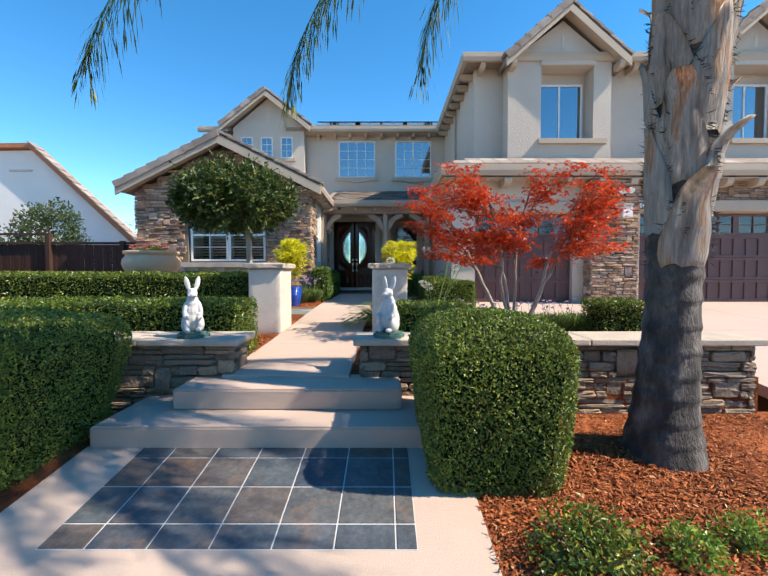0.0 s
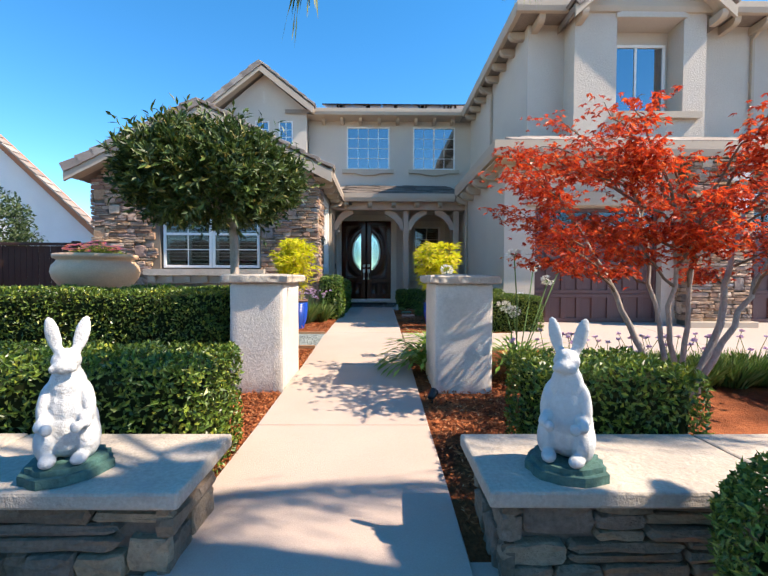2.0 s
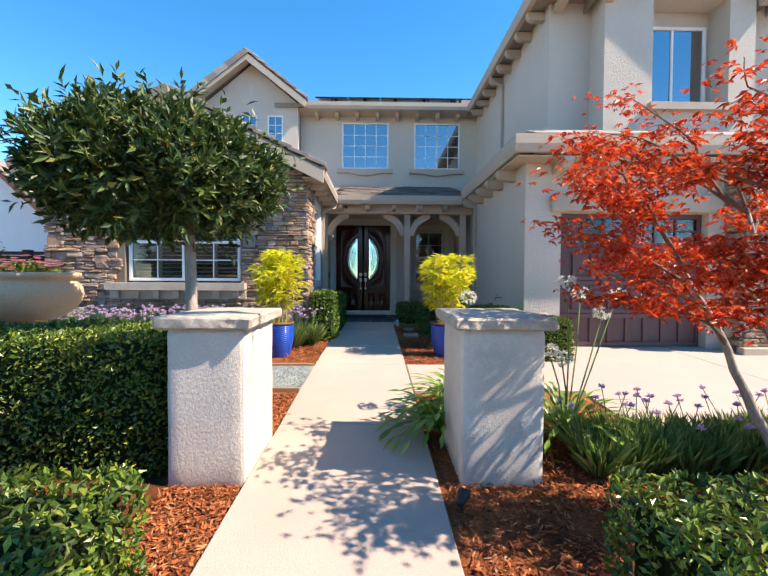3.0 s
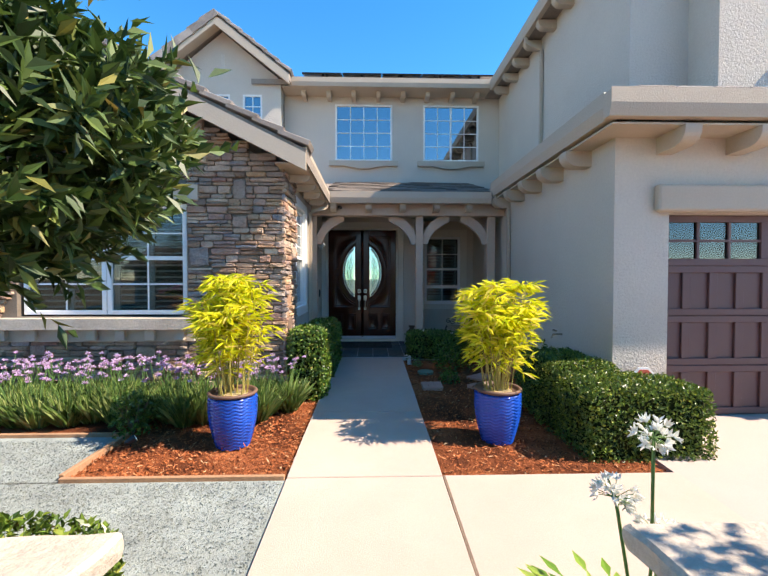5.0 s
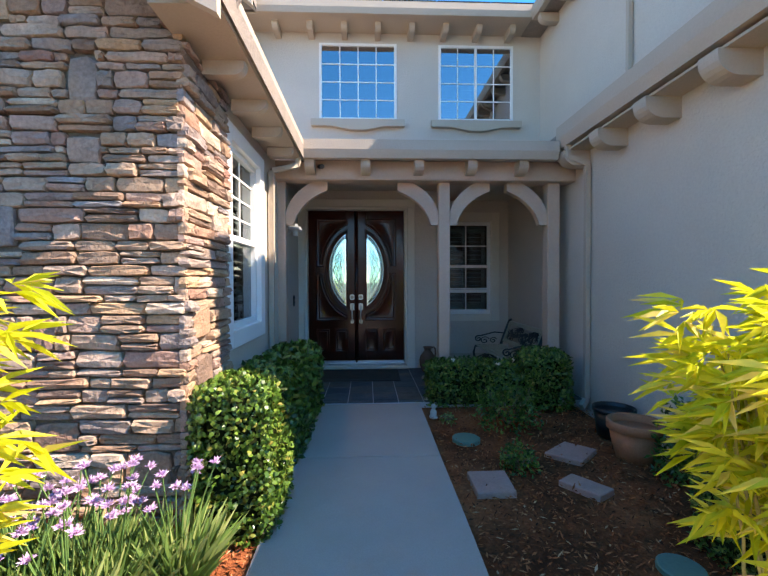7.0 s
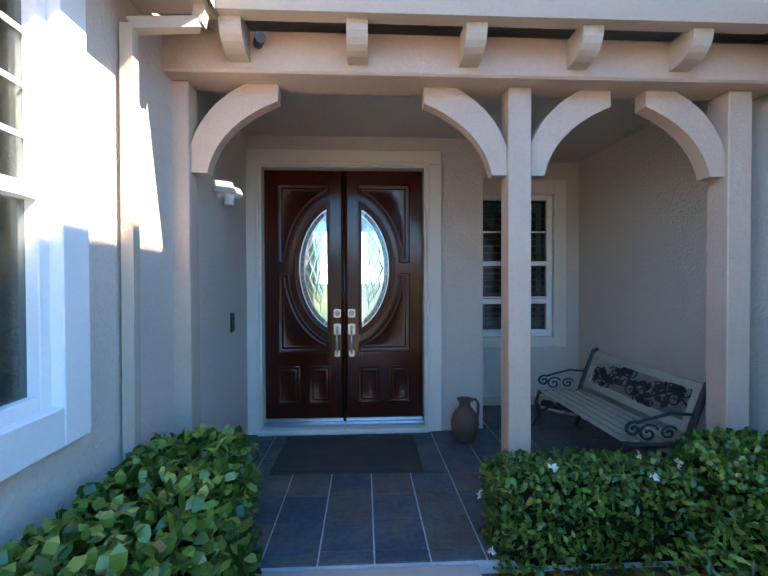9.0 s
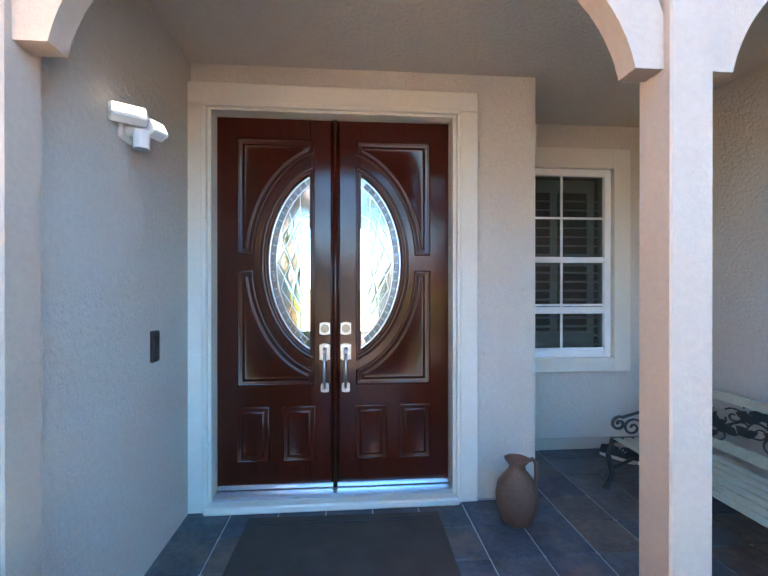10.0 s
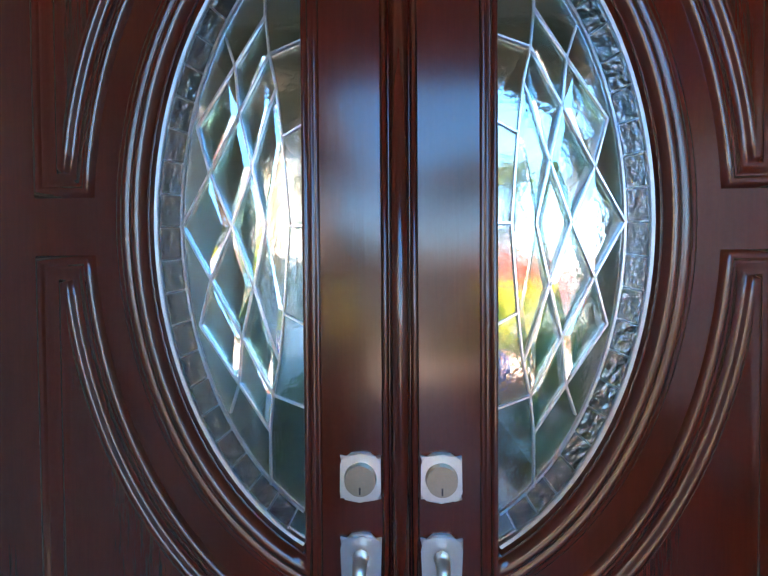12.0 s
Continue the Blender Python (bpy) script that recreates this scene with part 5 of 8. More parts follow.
def oval_panel(d, top, n=26):
    """The outline of a panel between the oval and the stiles, drawn in by d on all its sides."""
    sg = 1 if top else -1
    a, b, ui, uo, ze, zo = FA + d, FB + d, 0.137 + d, 0.637 - d, 0.05 + d, 0.812 - d
    t0 = math.acos(ui / a)
    if b * math.sin(t0) > zo:
        t0 = math.asin(zo / b)
    t1 = math.asin(ze / b)
    if a * math.cos(t1) > uo:
        t1 = math.acos(uo / a)
    pts = [(a * math.cos(t0 + (t1 - t0) * k / n), b * math.sin(t0 + (t1 - t0) * k / n)) for k in range(n + 1)]
    pts += [(uo, pts[-1][1]), (uo, zo), (pts[0][0], zo)]
    return [(u, EC + sg * z) for u, z in pts]


def rect_panel(d, u0, u1, z0, z1):
    return [(u0 + d, z0 + d), (u1 - d, z0 + d), (u1 - d, z1 - d), (u0 + d, z1 - d)]


def half_oval(d, n=40):
    """The glass opening's outline, drawn out by d; its straight side moves less."""
    ui = 0.167 - 0.55 * d
    t = math.acos(ui / (EA + d))
    return [((EA + d) * math.cos(t - 2 * t * k / n), EC + (EB + d) * math.sin(t - 2 * t * k / n)) for k in range(n + 1)]


CAMES = [[(0.386, 0), (0.335, 0.094), (0.28, 0.198), (0.226, 0.3), (0.17, 0.322)], [(0.356, 0.175), (0.335, 0.094), (0.296, 0)],
         [(0.356, 0.175), (0.287, 0.28), (0.232, 0.365)], [(0.303, 0.332), (0.287, 0.28), (0.28, 0.198), (0.259, 0.106), (0.236, 0)],
         [(0.296, 0), (0.259, 0.106), (0.226, 0.21), (0.214, 0.24)], [(0.232, 0.46), (0.232, 0.365), (0.226, 0.3), (0.214, 0.24), (0.205, 0.155), (0.194, 0)],
         [(0.205, 0.155), (0.17, 0.175)], [(0.194, 0), (0.17, 0)]]
BEVELS = [[(0.335, 0.094), (0.296, 0), (0.259, 0.106), (0.28, 0.198)], [(0.356, 0.175), (0.335, 0.094), (0.28, 0.198), (0.287, 0.28)],
          [(0.28, 0.198), (0.259, 0.106), (0.226, 0.21), (0.226, 0.3)], [(0.259, 0.106), (0.236, 0), (0.205, 0.155), (0.214, 0.24)], [(0.287, 0.28), (0.28, 0.198), (0.226, 0.3), (0.232, 0.365)]]
BEVELS_MID = [[(0.386, 0), (0.335, 0.094), (0.296, 0), (0.335, -0.094)], [(0.296, 0), (0.259, 0.106), (0.236, 0), (0.259, -0.106)]]


def door_leaf(s):
    d = thing("door_leaf", (s * 0.38, DY, 0.735), "dark mahogany door leaf with half-oval leaded glass", "door", "front door leaves")
    fx = lambda pts: [(s * u, z) for u, z in pts]
    zt, zb, y0, y1 = 3.133, 0.712, DY, DY + 0.045
    part("inner_stile", boxed(*sorted((s * 0.003, s * 0.165)), y0, y1, zb, zt, 0.003), MAHOGANY, d)
    up = [(0.1655, zt), (0.76, zt), (0.76, EC), (EA, EC)] + arc(EA, EB, EA, 0.172, True)[1:] + [(0.1655, EC + EB * math.sqrt(1 - (0.172 / EA) ** 2))]
    lo = [(0.1655, zb), (0.76, zb), (0.76, EC), (EA, EC)] + arc(EA, EB, EA, 0.172, False)[1:] + [(0.1655, EC - EB * math.sqrt(1 - (0.172 / EA) ** 2))]
    part("upper_body", prismed(fx(up), "y", y0, y1), MAHOGANY, d)
    part("lower_body", prismed(fx(lo), "y", y0, y1), MAHOGANY, d)
    n = (0, -1, 0)

    part("oval_moulding", ring_mesh([(half_oval(q), h) for q, h in ((-0.002, -0.021), (0.0, -0.004), (0.004, 0.004), (0.009, 0.011), (0.015, 0.0145), (0.022, 0.0135), (0.027, 0.009), (0.0285, 0.0055), (0.031, 0.007),
                                                                 (0.037, 0.0095), (0.043, 0.0085), (0.047, 0.0045), (0.05, 0.0055), (0.054, 0.0048), (0.057, 0.0), (0.0575, -0.001))], s, y0, False), MAHOGANY, d, smooth=True)
    for top in (True, False):
        part("raised_panel", ring_mesh([(oval_panel(q, top), h) for q, h in BEAD], s, y0), MAHOGANY, d, smooth=True)
    for u0, u1 in ((0.13, 0.345), (0.428, 0.637)):
        part("raised_panel", ring_mesh([(rect_panel(q * 0.85, u0, u1, 0.885, 1.25), h) for q, h in BEAD], s, y0), MAHOGANY, d, smooth=True)
    zt_, zb_ = EC + EB * math.sqrt(1 - (0.172 / EA) ** 2), EC - EB * math.sqrt(1 - (0.172 / EA) ** 2)
    # leaded glass
    g = part("glass", prismed(fx([(0.172, zt_)] + arc(EA, EB, 0.172, EA, True)[1:] + arc(EA, EB, 0.172, EA, False)[::-1] + [(0.172, zb_)]), "y", y0 + 0.022, y0 + 0.028), DOOR_GLASS, d, "textured clear leaded glass")
    g.visible_shadow = False
    IA, IB = EA - 0.05, EB - 0.053
    part("came", bar(bmesh.new(), [(s * u, y0 + 0.021, z) for u, z in arc(IA, IB, 0.173, IA, True)[:-1] + arc(IA, IB, 0.173, IA, False)[::-1]], 0.007, 0.004, n), LEAD, g)
    border = [(s * u, y0 + 0.021, z) for u, z in arc(EA - 0.004, EB - 0.004, 0.173, EA - 0.004, True)[:-1] + arc(EA - 0.004, EB - 0.004, 0.173, EA - 0.004, False)[::-1]]
    part("came", bar(bmesh.new(), border, 0.012, 0.006, n), LEAD, g)
    for i in range(-13, 14):
        t = math.radians(i * 5.6)
        u, z = EA * math.cos(t), EC + EB * math.sin(t)
        ui, zi = IA * math.cos(t), EC + IB * math.sin(t)
        if ui > 0.18:
            part("came", bar(bmesh.new(), [(s * u, y0 + 0.0205, z), (s * ui, y0 + 0.0205, zi)], 0.004, 0.003, n), LEAD, g)
    for i in range(-13, 13):
        q = []
        for t, a, b in ((i, EA - 0.007, EB - 0.007), (i + 1, EA - 0.007, EB - 0.007), (i + 1, IA + 0.004, IB + 0.004), (i, IA + 0.004, IB + 0.004)):
            r = math.radians(t * 5.6)
            q.append((a * math.cos(r), EC + b * math.sin(r)))
        if min(u for u, z in q) > 0.176:
            p = part("border_pane", prismed(fx(q), "y", y0 + 0.017, y0 + 0.0215), BEAD_GLASS, g)
            p.visible_shadow = False
    for sg in (1, -1):
        for path in CAMES:
            if sg < 0 and path[-1] == (0.17, 0):
                continue
            part("came", bar(bmesh.new(), [(s * u, y0 + 0.0205, EC + sg * z) for u, z in path], 0.0052, 0.0045, n), LEAD, g)
    for k, c in enumerate(BEVELS_MID + [[(u, sg * z) for u, z in q] for q in BEVELS for sg in (1, -1)]):
        cu, cz = sum(u for u, z in c) / 4, sum(z for u, z in c) / 4
        w = random.Random(k * 7 + 3)
        tu, tz = w.uniform(-0.0012, 0.0012), w.uniform(-0.0012, 0.0012)
        bm = bmesh.new()
        o = [bm.verts.new((s * (cu + (u - cu) * 0.95), y0 + 0.0215, EC + cz + (z - cz) * 0.95)) for u, z in c]
        e = [bm.verts.new((s * (cu + (u - cu) * 0.6), y0 + 0.0185 + (tu * (u - cu) + tz * (z - cz)) / 0.06, EC + cz + (z - cz) * 0.66)) for u, z in c]
        bm.faces.new(e)
        for a in range(4):
            bm.faces.new((o[a], o[(a + 1) % 4], e[(a + 1) % 4], e[a]))
        p = part("diamond_pane", bm, DOOR_GLASS, g)
        p.visible_shadow = False
    # lock and pull
    u = s * 0.069

    def plate(z0, z1, w):
        zc = (z0 + z1) / 2
        h = (z1 - z0) / 2
        half = [(0, h), (w * 0.45, h * 0.97), (w * 0.7, h * 0.82), (w, h * 0.86), (w * 0.9, h * 0.55), (w * 0.92, -h * 0.55), (w, -h * 0.86), (w * 0.7, -h * 0.82), (w * 0.45, -h * 0.97), (0, -h)]
        pts = [(u + a, zc + b) for a, b in half] + [(u - a, zc + b) for a, b in half[-2:0:-1]]
        bm = prismed(pts, "y", y0 - 0.008, y0)
        bmesh.ops.bevel(bm, geom=[e for e in bm.edges if all(v.co.y < y0 - 0.004 for v in e.verts)], offset=0.003, segments=1, affect="EDGES")
        return bm
    lock = part("deadbolt", plate(1.715, 1.8, 0.035), CHROME, d, "satin nickel deadbolt plate")
    bm = bmesh.new()
    bmesh.ops.create_cone(bm, cap_ends=True, segments=28, radius1=0.028, radius2=0.026, depth=0.012, matrix=Matrix.Translation((u, y0 - 0.013, 1.757)) @ pose(0, 0, 0, 90))
    part("cylinder", bm, BRASS, lock, "brass lock face")
    part("keyhole", boxed(u - 0.0015, u + 0.0015, y0 - 0.0205, y0 - 0.0195, 1.735, 1.747), PLASTIC, lock)
    h = part("pull_handle", plate(1.545, 1.66, 0.036), CHROME, d, "satin nickel pull handle")
    bm = bmesh.new()
    tube(bm, [(u, y0 - 0.006, 1.585), (u, y0 - 0.05, 1.575), (u, y0 - 0.062, 1.53), (u, y0 - 0.06, 1.45), (u, y0 - 0.045, 1.39), (u, y0 - 0.01, 1.368)], [0.012, 0.011, 0.009, 0.011, 0.009, 0.009], 10)
    part("grip", bm, CHROME, h, smooth=True)
    bm = bmesh.new()
    tube(bm, [(u, y0 - 0.006, 1.62), (u, y0 - 0.03, 1.625), (u, y0 - 0.055, 1.6)], [0.015, 0.012, 0.01], 8)
    part("thumb_latch", bm, CHROME, h, smooth=True)
    part("foot_plate", plate(1.335, 1.4, 0.026), CHROME, h)
    part("bottom_sweep", boxed(*sorted((s * 0.012, s * 0.757)), y0 - 0.012, y0, 0.712, 0.742, 0.003), ALU, d, "aluminium weather strip")
    return d


door_leaf(-1)
door_leaf(1)
ast = thing("door_astragal", (0, DY, 0.73), "dark mahogany strip covering the joint of the doors", "door strip")
part("strip", tube(bmesh.new(), [(0.0, DY - 0.004, 0.712), (0.0, DY - 0.004, 3.13)], 0.017, 16), MAHOGANY, ast, smooth=True)
for x in (-0.025, 0.025):
    part("bead", tube(bmesh.new(), [(x, DY - 0.001, 0.712), (x, DY - 0.001, 3.13)], 0.007, 10), MAHOGANY, ast, smooth=True)

# ---- porch things ----
mat = thing("doormat", (0.03, 16.37, 0.63), "flat dark grey doormat on the slate floor", "doormat")
bm = boxed(-0.55, 0.60, -0.365, 0.365, 0, 0.014, 0.004)
bmesh.ops.transform(bm, matrix=Matrix.Translation((0.035, 16.375, 0.631)) @ pose(0, 0, 0, 0, 0, -1), verts=bm.verts)
part("mat_body", bm, RUBBER, mat)
for dy in (-0.31, -0.285, 0.285, 0.31):
    bm = boxed(-0.52, 0.57, dy - 0.003, dy + 0.003, 0.012, 0.0165, 0.001)
    bmesh.ops.transform(bm, matrix=Matrix.Translation((0.035, 16.375, 0.631)) @ pose(0, 0, 0, 0, 0, -1), verts=bm.verts)
    part("stitching", bm, PLASTIC, mat)

jug = thing("jug", (1.09, 16.6, 0.631), "dark brown clay jug with one handle", "jug")
prof = [(0.07, 0.0), (0.085, 0.01), (0.115, 0.09), (0.125, 0.16), (0.115, 0.225), (0.08, 0.28), (0.05, 0.315), (0.047, 0.34), (0.07, 0.37), (0.074, 0.378), (0.06, 0.376), (0.042, 0.34)]
part("body", lathe(bmesh.new(), [(r, z + 0.631) for r, z in prof], 1.09, 16.6, 28), CLAYDARK, jug, smooth=True)
bm = bmesh.new()
tube(bm, [(1.14, 16.6, 0.99), (1.185, 16.6, 1.003), (1.208, 16.6, 0.975), (1.21, 16.6, 0.9), (1.2, 16.6, 0.83)], 0.013, 8)
part("handle", bm, CLAYDARK, jug, smooth=True)

fl = thing("flood_light", (-0.9, 16.14, 2.72), "white twin-head sensor flood light, lit, on the wall", "wall light")
part("base", boxed(-0.91, -0.885, 16.08, 16.2, 2.68, 2.8, 0.01), WHITE, fl)
bm = bmesh.new()
tube(bm, [(-0.89, 16.14, 2.73), (-0.82, 16.12, 2.72)], 0.03, 12)
tube(bm, [(-0.82, 16.12, 2.72), (-0.82, 16.12, 2.64)], 0.034, 14)
part("sensor", bm, WHITE, fl, smooth=False)
for (x, y, z), rz, rx, w in (((-0.84, 16.05, 2.765), 35, -32, 0.145), ((-0.785, 16.165, 2.742), 72, -30, 0.095)):
    m = Matrix.Translation((x, y, z)) @ pose(0, 0, 0, rx, 0, rz)
    bm = boxed(-w / 2, w / 2, -0.027, 0.027, -0.036, 0.036, 0.008)
    bmesh.ops.transform(bm, matrix=m, verts=bm.verts)
    hd = part("head", bm, WHITE, fl)
    bm = boxed(-w / 2 + 0.012, w / 2 - 0.012, -0.032, -0.026, -0.025, 0.025, 0.002)
    bmesh.ops.transform(bm, matrix=m, verts=bm.verts)
    part("lens", bm, LAMP, hd, "glowing white lens")

db = thing("doorbell", (-0.91, 16.4, 1.66), "black video doorbell on the stucco wall", "doorbell")
part("body", boxed(-0.912, -0.882, 16.365, 16.435, 1.65, 1.81, 0.006), PLASTIC, db)
for z, r in ((1.765, 0.016), (1.705, 0.014)):
    bm = bmesh.new()
    bmesh.ops.create_cone(bm, cap_ends=True, segments=16, radius1=r, radius2=r * 0.9, depth=0.006, matrix=Matrix.Translation((-0.879, 16.4, z)) @ pose(0, 0, 0, 0, 90, 0))
    part("button", bm, BLACK, db)

# bench along the side wall of the porch, facing -x
bench = thing("garden_bench", (2.3, 16.2, 0.63), "cream slatted bench with black scrolled iron ends", "bench")
BX0, BX1, BY0, BY1 = 1.92, 2.44, 15.62, 16.92
for i in range(6):
    x = BX0 + 0.03 + i * 0.078
    part("seat_slat", boxed(x, x + 0.06, BY0, BY1, 1.03 + (0.012 if i == 0 else 0), 1.05, 0.005), BENCHWOOD, bench)


def back_at(v):
    return BX1 - 0.05 + 0.13 * v                  # the back leans


for v0, v1 in ((0.1, 0.24), (0.86, 1.0)):
    z0, z1 = 1.06 + 0.42 * v0, 1.06 + 0.42 * v1
    part("back_rail", prismed([(back_at(v0), z0), (back_at(v0) + 0.025, z0), (back_at(v1) + 0.025, z1), (back_at(v1), z1)], "y", BY0, BY1), BENCHWOOD, bench)
for y in (BY0, BY1 - 0.06):
    part("back_stile", prismed([(back_at(0.24), 1.06 + 0.42 * 0.24), (back_at(0.24) + 0.025, 1.06 + 0.42 * 0.24), (back_at(0.86) + 0.025, 1.06 + 0.42 * 0.86), (back_at(0.86), 1.06 + 0.42 * 0.86)], "y", y, y + 0.06), BENCHWOOD, bench)
rr = random.Random(5)


def spiral(c, r0, turns, start, flip, n=26):
    return [(c[0] + flip * math.cos(start + 2 * math.pi * turns * k / n) * r0 * (1 - 0.85 * k / n), c[1] + math.sin(start + 2 * math.pi * turns * k / n) * r0 * (1 - 0.85 * k / n)) for k in range(n + 1)]


vine = bmesh.new()
wave = [(BY0 + 0.08 + (BY1 - BY0 - 0.16) * k / 40, 0.54 + 0.14 * math.sin(k / 40 * 4 * math.pi)) for k in range(41)]
to3 = lambda y, v: (back_at(v) + 0.012, y, 1.06 + 0.42 * v)
tube(vine, [to3(*p) for p in wave], 0.008, 6)
part("scrollwork", vine, BLACK, bench, "black iron vine scroll")
for k in range(19):
    y, v = wave[2 + k * 2]
    bm = bmesh.new()
    tube(bm, [to3(y + a * 0.6, v + b) for a, b in spiral((0.0, (-1) ** k * 0.13), 0.13, 1.2, rr.uniform(0, 3), (-1) ** k)], 0.006, 6)
    part("scrollwork", bm, BLACK, bench, "black iron vine scroll")
    for q in range(2):
        yy, vv = y + rr.uniform(-0.06, 0.06), min(0.8, max(0.3, v + rr.uniform(-0.2, 0.2)))
        bm = bmesh.new()
        a = rr.uniform(0, 6)
        pts = [(math.cos(t) * (0.05 if abs(math.cos(t)) > 0.9 else 0.03), math.sin(t) * 0.028) for t in [k2 * math.pi / 4 for k2 in range(8)]]
        vs = [bm.verts.new(to3(yy + u * math.cos(a) - w * math.sin(a), vv + (u * math.sin(a) + w * math.cos(a)) / 0.42)) for u, w in pts]
        vs2 = [bm.verts.new(v_.co + Vector((-0.008, 0, 0))) for v_ in vs]
        bm.faces.new(vs)
        bm.faces.new(vs2[::-1])
        for i in range(8):
            bm.faces.new((vs[i], vs[(i + 1) % 8], vs2[(i + 1) % 8], vs2[i]))
        part("iron_leaf", bm, BLACK, bench, "black iron leaf")
for y in (BY0 - 0.03, BY1 + 0.03):
    bm = bmesh.new()
    tube(bm, [(BX1 - 0.1, y, 0.632), (BX1 - 0.04, y, 0.8), (BX1 - 0.06, y, 1.02), (back_at(0.4), y, 1.23), (back_at(1.0) + 0.01, y, 1.49), (back_at(1.05) + 0.04, y, 1.51)], [0.022, 0.02, 0.024, 0.024, 0.024, 0.02], 8)
    part("rear_leg", bm, BLACK, bench)
    bm = bmesh.new()
    tube(bm, [(BX0 + 0.0, y, 0.632), (BX0 + 0.05, y, 0.74), (BX0 + 0.02, y, 0.9), (BX0 + 0.05, y, 1.02), (BX1 - 0.06, y, 1.02)], [0.024, 0.02, 0.018, 0.022, 0.02], 8)
    part("front_leg", bm, BLACK, bench)
    bm = bmesh.new()
    arm = [(back_at(0.45), 1.25), (BX1 - 0.16, 1.27), (BX1 - 0.3, 1.23), (BX0 + 0.12, 1.2)] + [(BX0 + 0.1 + a, 1.15 + b) for a, b in spiral((0, 0), 0.06, 1.3, 1.4, 1, 16)]
    tube(bm, [(x, y, z) for x, z in arm], 0.012, 8)
    part("armrest", bm, BLACK, bench)
    for cx, r in ((BX0 + 0.2, 0.075), (BX0 + 0.34, 0.06)):
        bm = bmesh.new()
        tube(bm, [(cx + a, y, 1.115 + b) for a, b in spiral((0, 0), r, 1.4, 0.4, 1)], 0.009, 6)
        part("scroll", bm, BLACK, bench)
    bm = bmesh.new()
    tube(bm, [(BX0 + 0.03, y, 0.78), (BX0 + 0.2, y, 0.86), (BX1 - 0.06, y, 0.8)], 0.012, 6)
    part("brace", bm, BLACK, bench)

bench.scale = (1.0, 1.0, 0.86)
bench.location.x -= 0.05


def shoe(x, y, rz):
    s = thing("shoe", (x, y, 0.631), "worn dark running shoe with a white sole", "shoe", "shoes by the bench")
    m = Matrix.Translation((x, y, 0.631)) @ pose(0, 0, 0, 0, 0, rz)
    out = [(-0.13, -0.03), (-0.1, -0.042), (0.02, -0.04), (0.1, -0.05), (0.14, -0.03), (0.145, 0.01), (0.1, 0.045), (0, 0.036), (-0.1, 0.038), (-0.13, 0.025)]
    bm = prismed(out, "z", 0, 0.025)
    bmesh.ops.transform(bm, matrix=m, verts=bm.verts)
    part("sole", bm, WHITE, s, "white rubber sole")
    bm = bmesh.new()
    rows = []
    for x0, h, k in ((-0.125, 0.08, 0.85), (-0.06, 0.095, 0.9), (0.0, 0.085, 0.9), (0.06, 0.06, 0.95), (0.12, 0.04, 0.7)):
        w = 0.04 * k
        rows.append([bm.verts.new(m @ Vector((x0, yy, zz))) for yy, zz in ((-w, 0.024), (-w, h * 0.7), (-w * 0.4, h), (w * 0.4, h), (w, h * 0.7), (w, 0.024))])
    for a, b in zip(rows, rows[1:]):
        for k in range(5):
            bm.faces.new((a[k], a[k + 1], b[k + 1], b[k]))
    bm.faces.new(rows[0])
    bm.faces.new(rows[-1][::-1])
    part("upper", bm, SHOE, s, smooth=True)
    bm = bmesh.new()
    for k in range(3):
        tube(bm, [m @ Vector((0.02 + k * 0.02, -0.025, 0.085 - k * 0.008)), m @ Vector((0.02 + k * 0.02, 0.025, 0.085 - k * 0.008))], 0.003, 5)
    part("laces", bm, WHITE, s, "white laces")


shoe(2.28, 17.42, -55)
shoe(2.38, 17.33, -60)
shoe(2.48, 17.16, -70)


# ---- garden walls, pillars, statues ----
def garden_wall(x0, x1, y0, y1, z1, label, seed, caps):
    w = thing("garden_wall", ((x0 + x1) / 2, (y0 + y1) / 2, 0.0), label, "garden wall", "stone garden walls")
    part("core", boxed(x0 + 0.05, x1 - 0.05, y0 + 0.05, y1 - 0.02, -0.1, z1), MORTAR, w)
    cells = ledge_layout(x0, x1, -0.03, z1, seed, hmin=0.05, hmax=0.12, wmin=0.16, wmax=0.5)
    lay_stones(cells, lambda u, v: (Vector((u, y0 + 0.052, v)), 0), w, 0.05, (WALLSTONE, WALLSTONE), seed=seed)
    for xe, turn in ((x0, -90), (x1, 90)):
        cells = ledge_layout(y0, y1, -0.03, z1, seed + 9, hmin=0.06, hmax=0.16, wmin=0.15, wmax=0.4)
        lay_stones(cells, lambda u, v: (Vector((xe + (0.052 if turn < 0 else -0.052), u, v)), turn), w, 0.05, (WALLSTONE, WALLSTONE), seed=seed + 1)
    r = random.Random(seed)
    for a, b in zip(caps, caps[1:]):
        bm = boxed(a + 0.003, b - 0.003, y0 - 0.06, y1 + 0.05, z1, z1 + 0.062, 0.012, seg=2)
        for v in bm.verts:
            v.co += Vector((0, noise.noise(v.co * 9) * 0.012, noise.noise(v.co * 7 + Vector((3, 1, 2))) * 0.006))
        part("cap_stone", bm, CAPSTONE, w)
    return w


garden_wall(-3.6, -0.32, 5.66, 6.08, 0.635, "low stacked-stone wall with flat caps, carrying a rabbit statue", 21, [-3.66, -2.4, -1.2, -0.26])
garden_wall(0.86, 4.58, 5.66, 6.08, 0.635, "low stacked-stone wall with flat caps beside the palm", 22, [0.8, 1.9, 3.0, 3.9, 4.64])


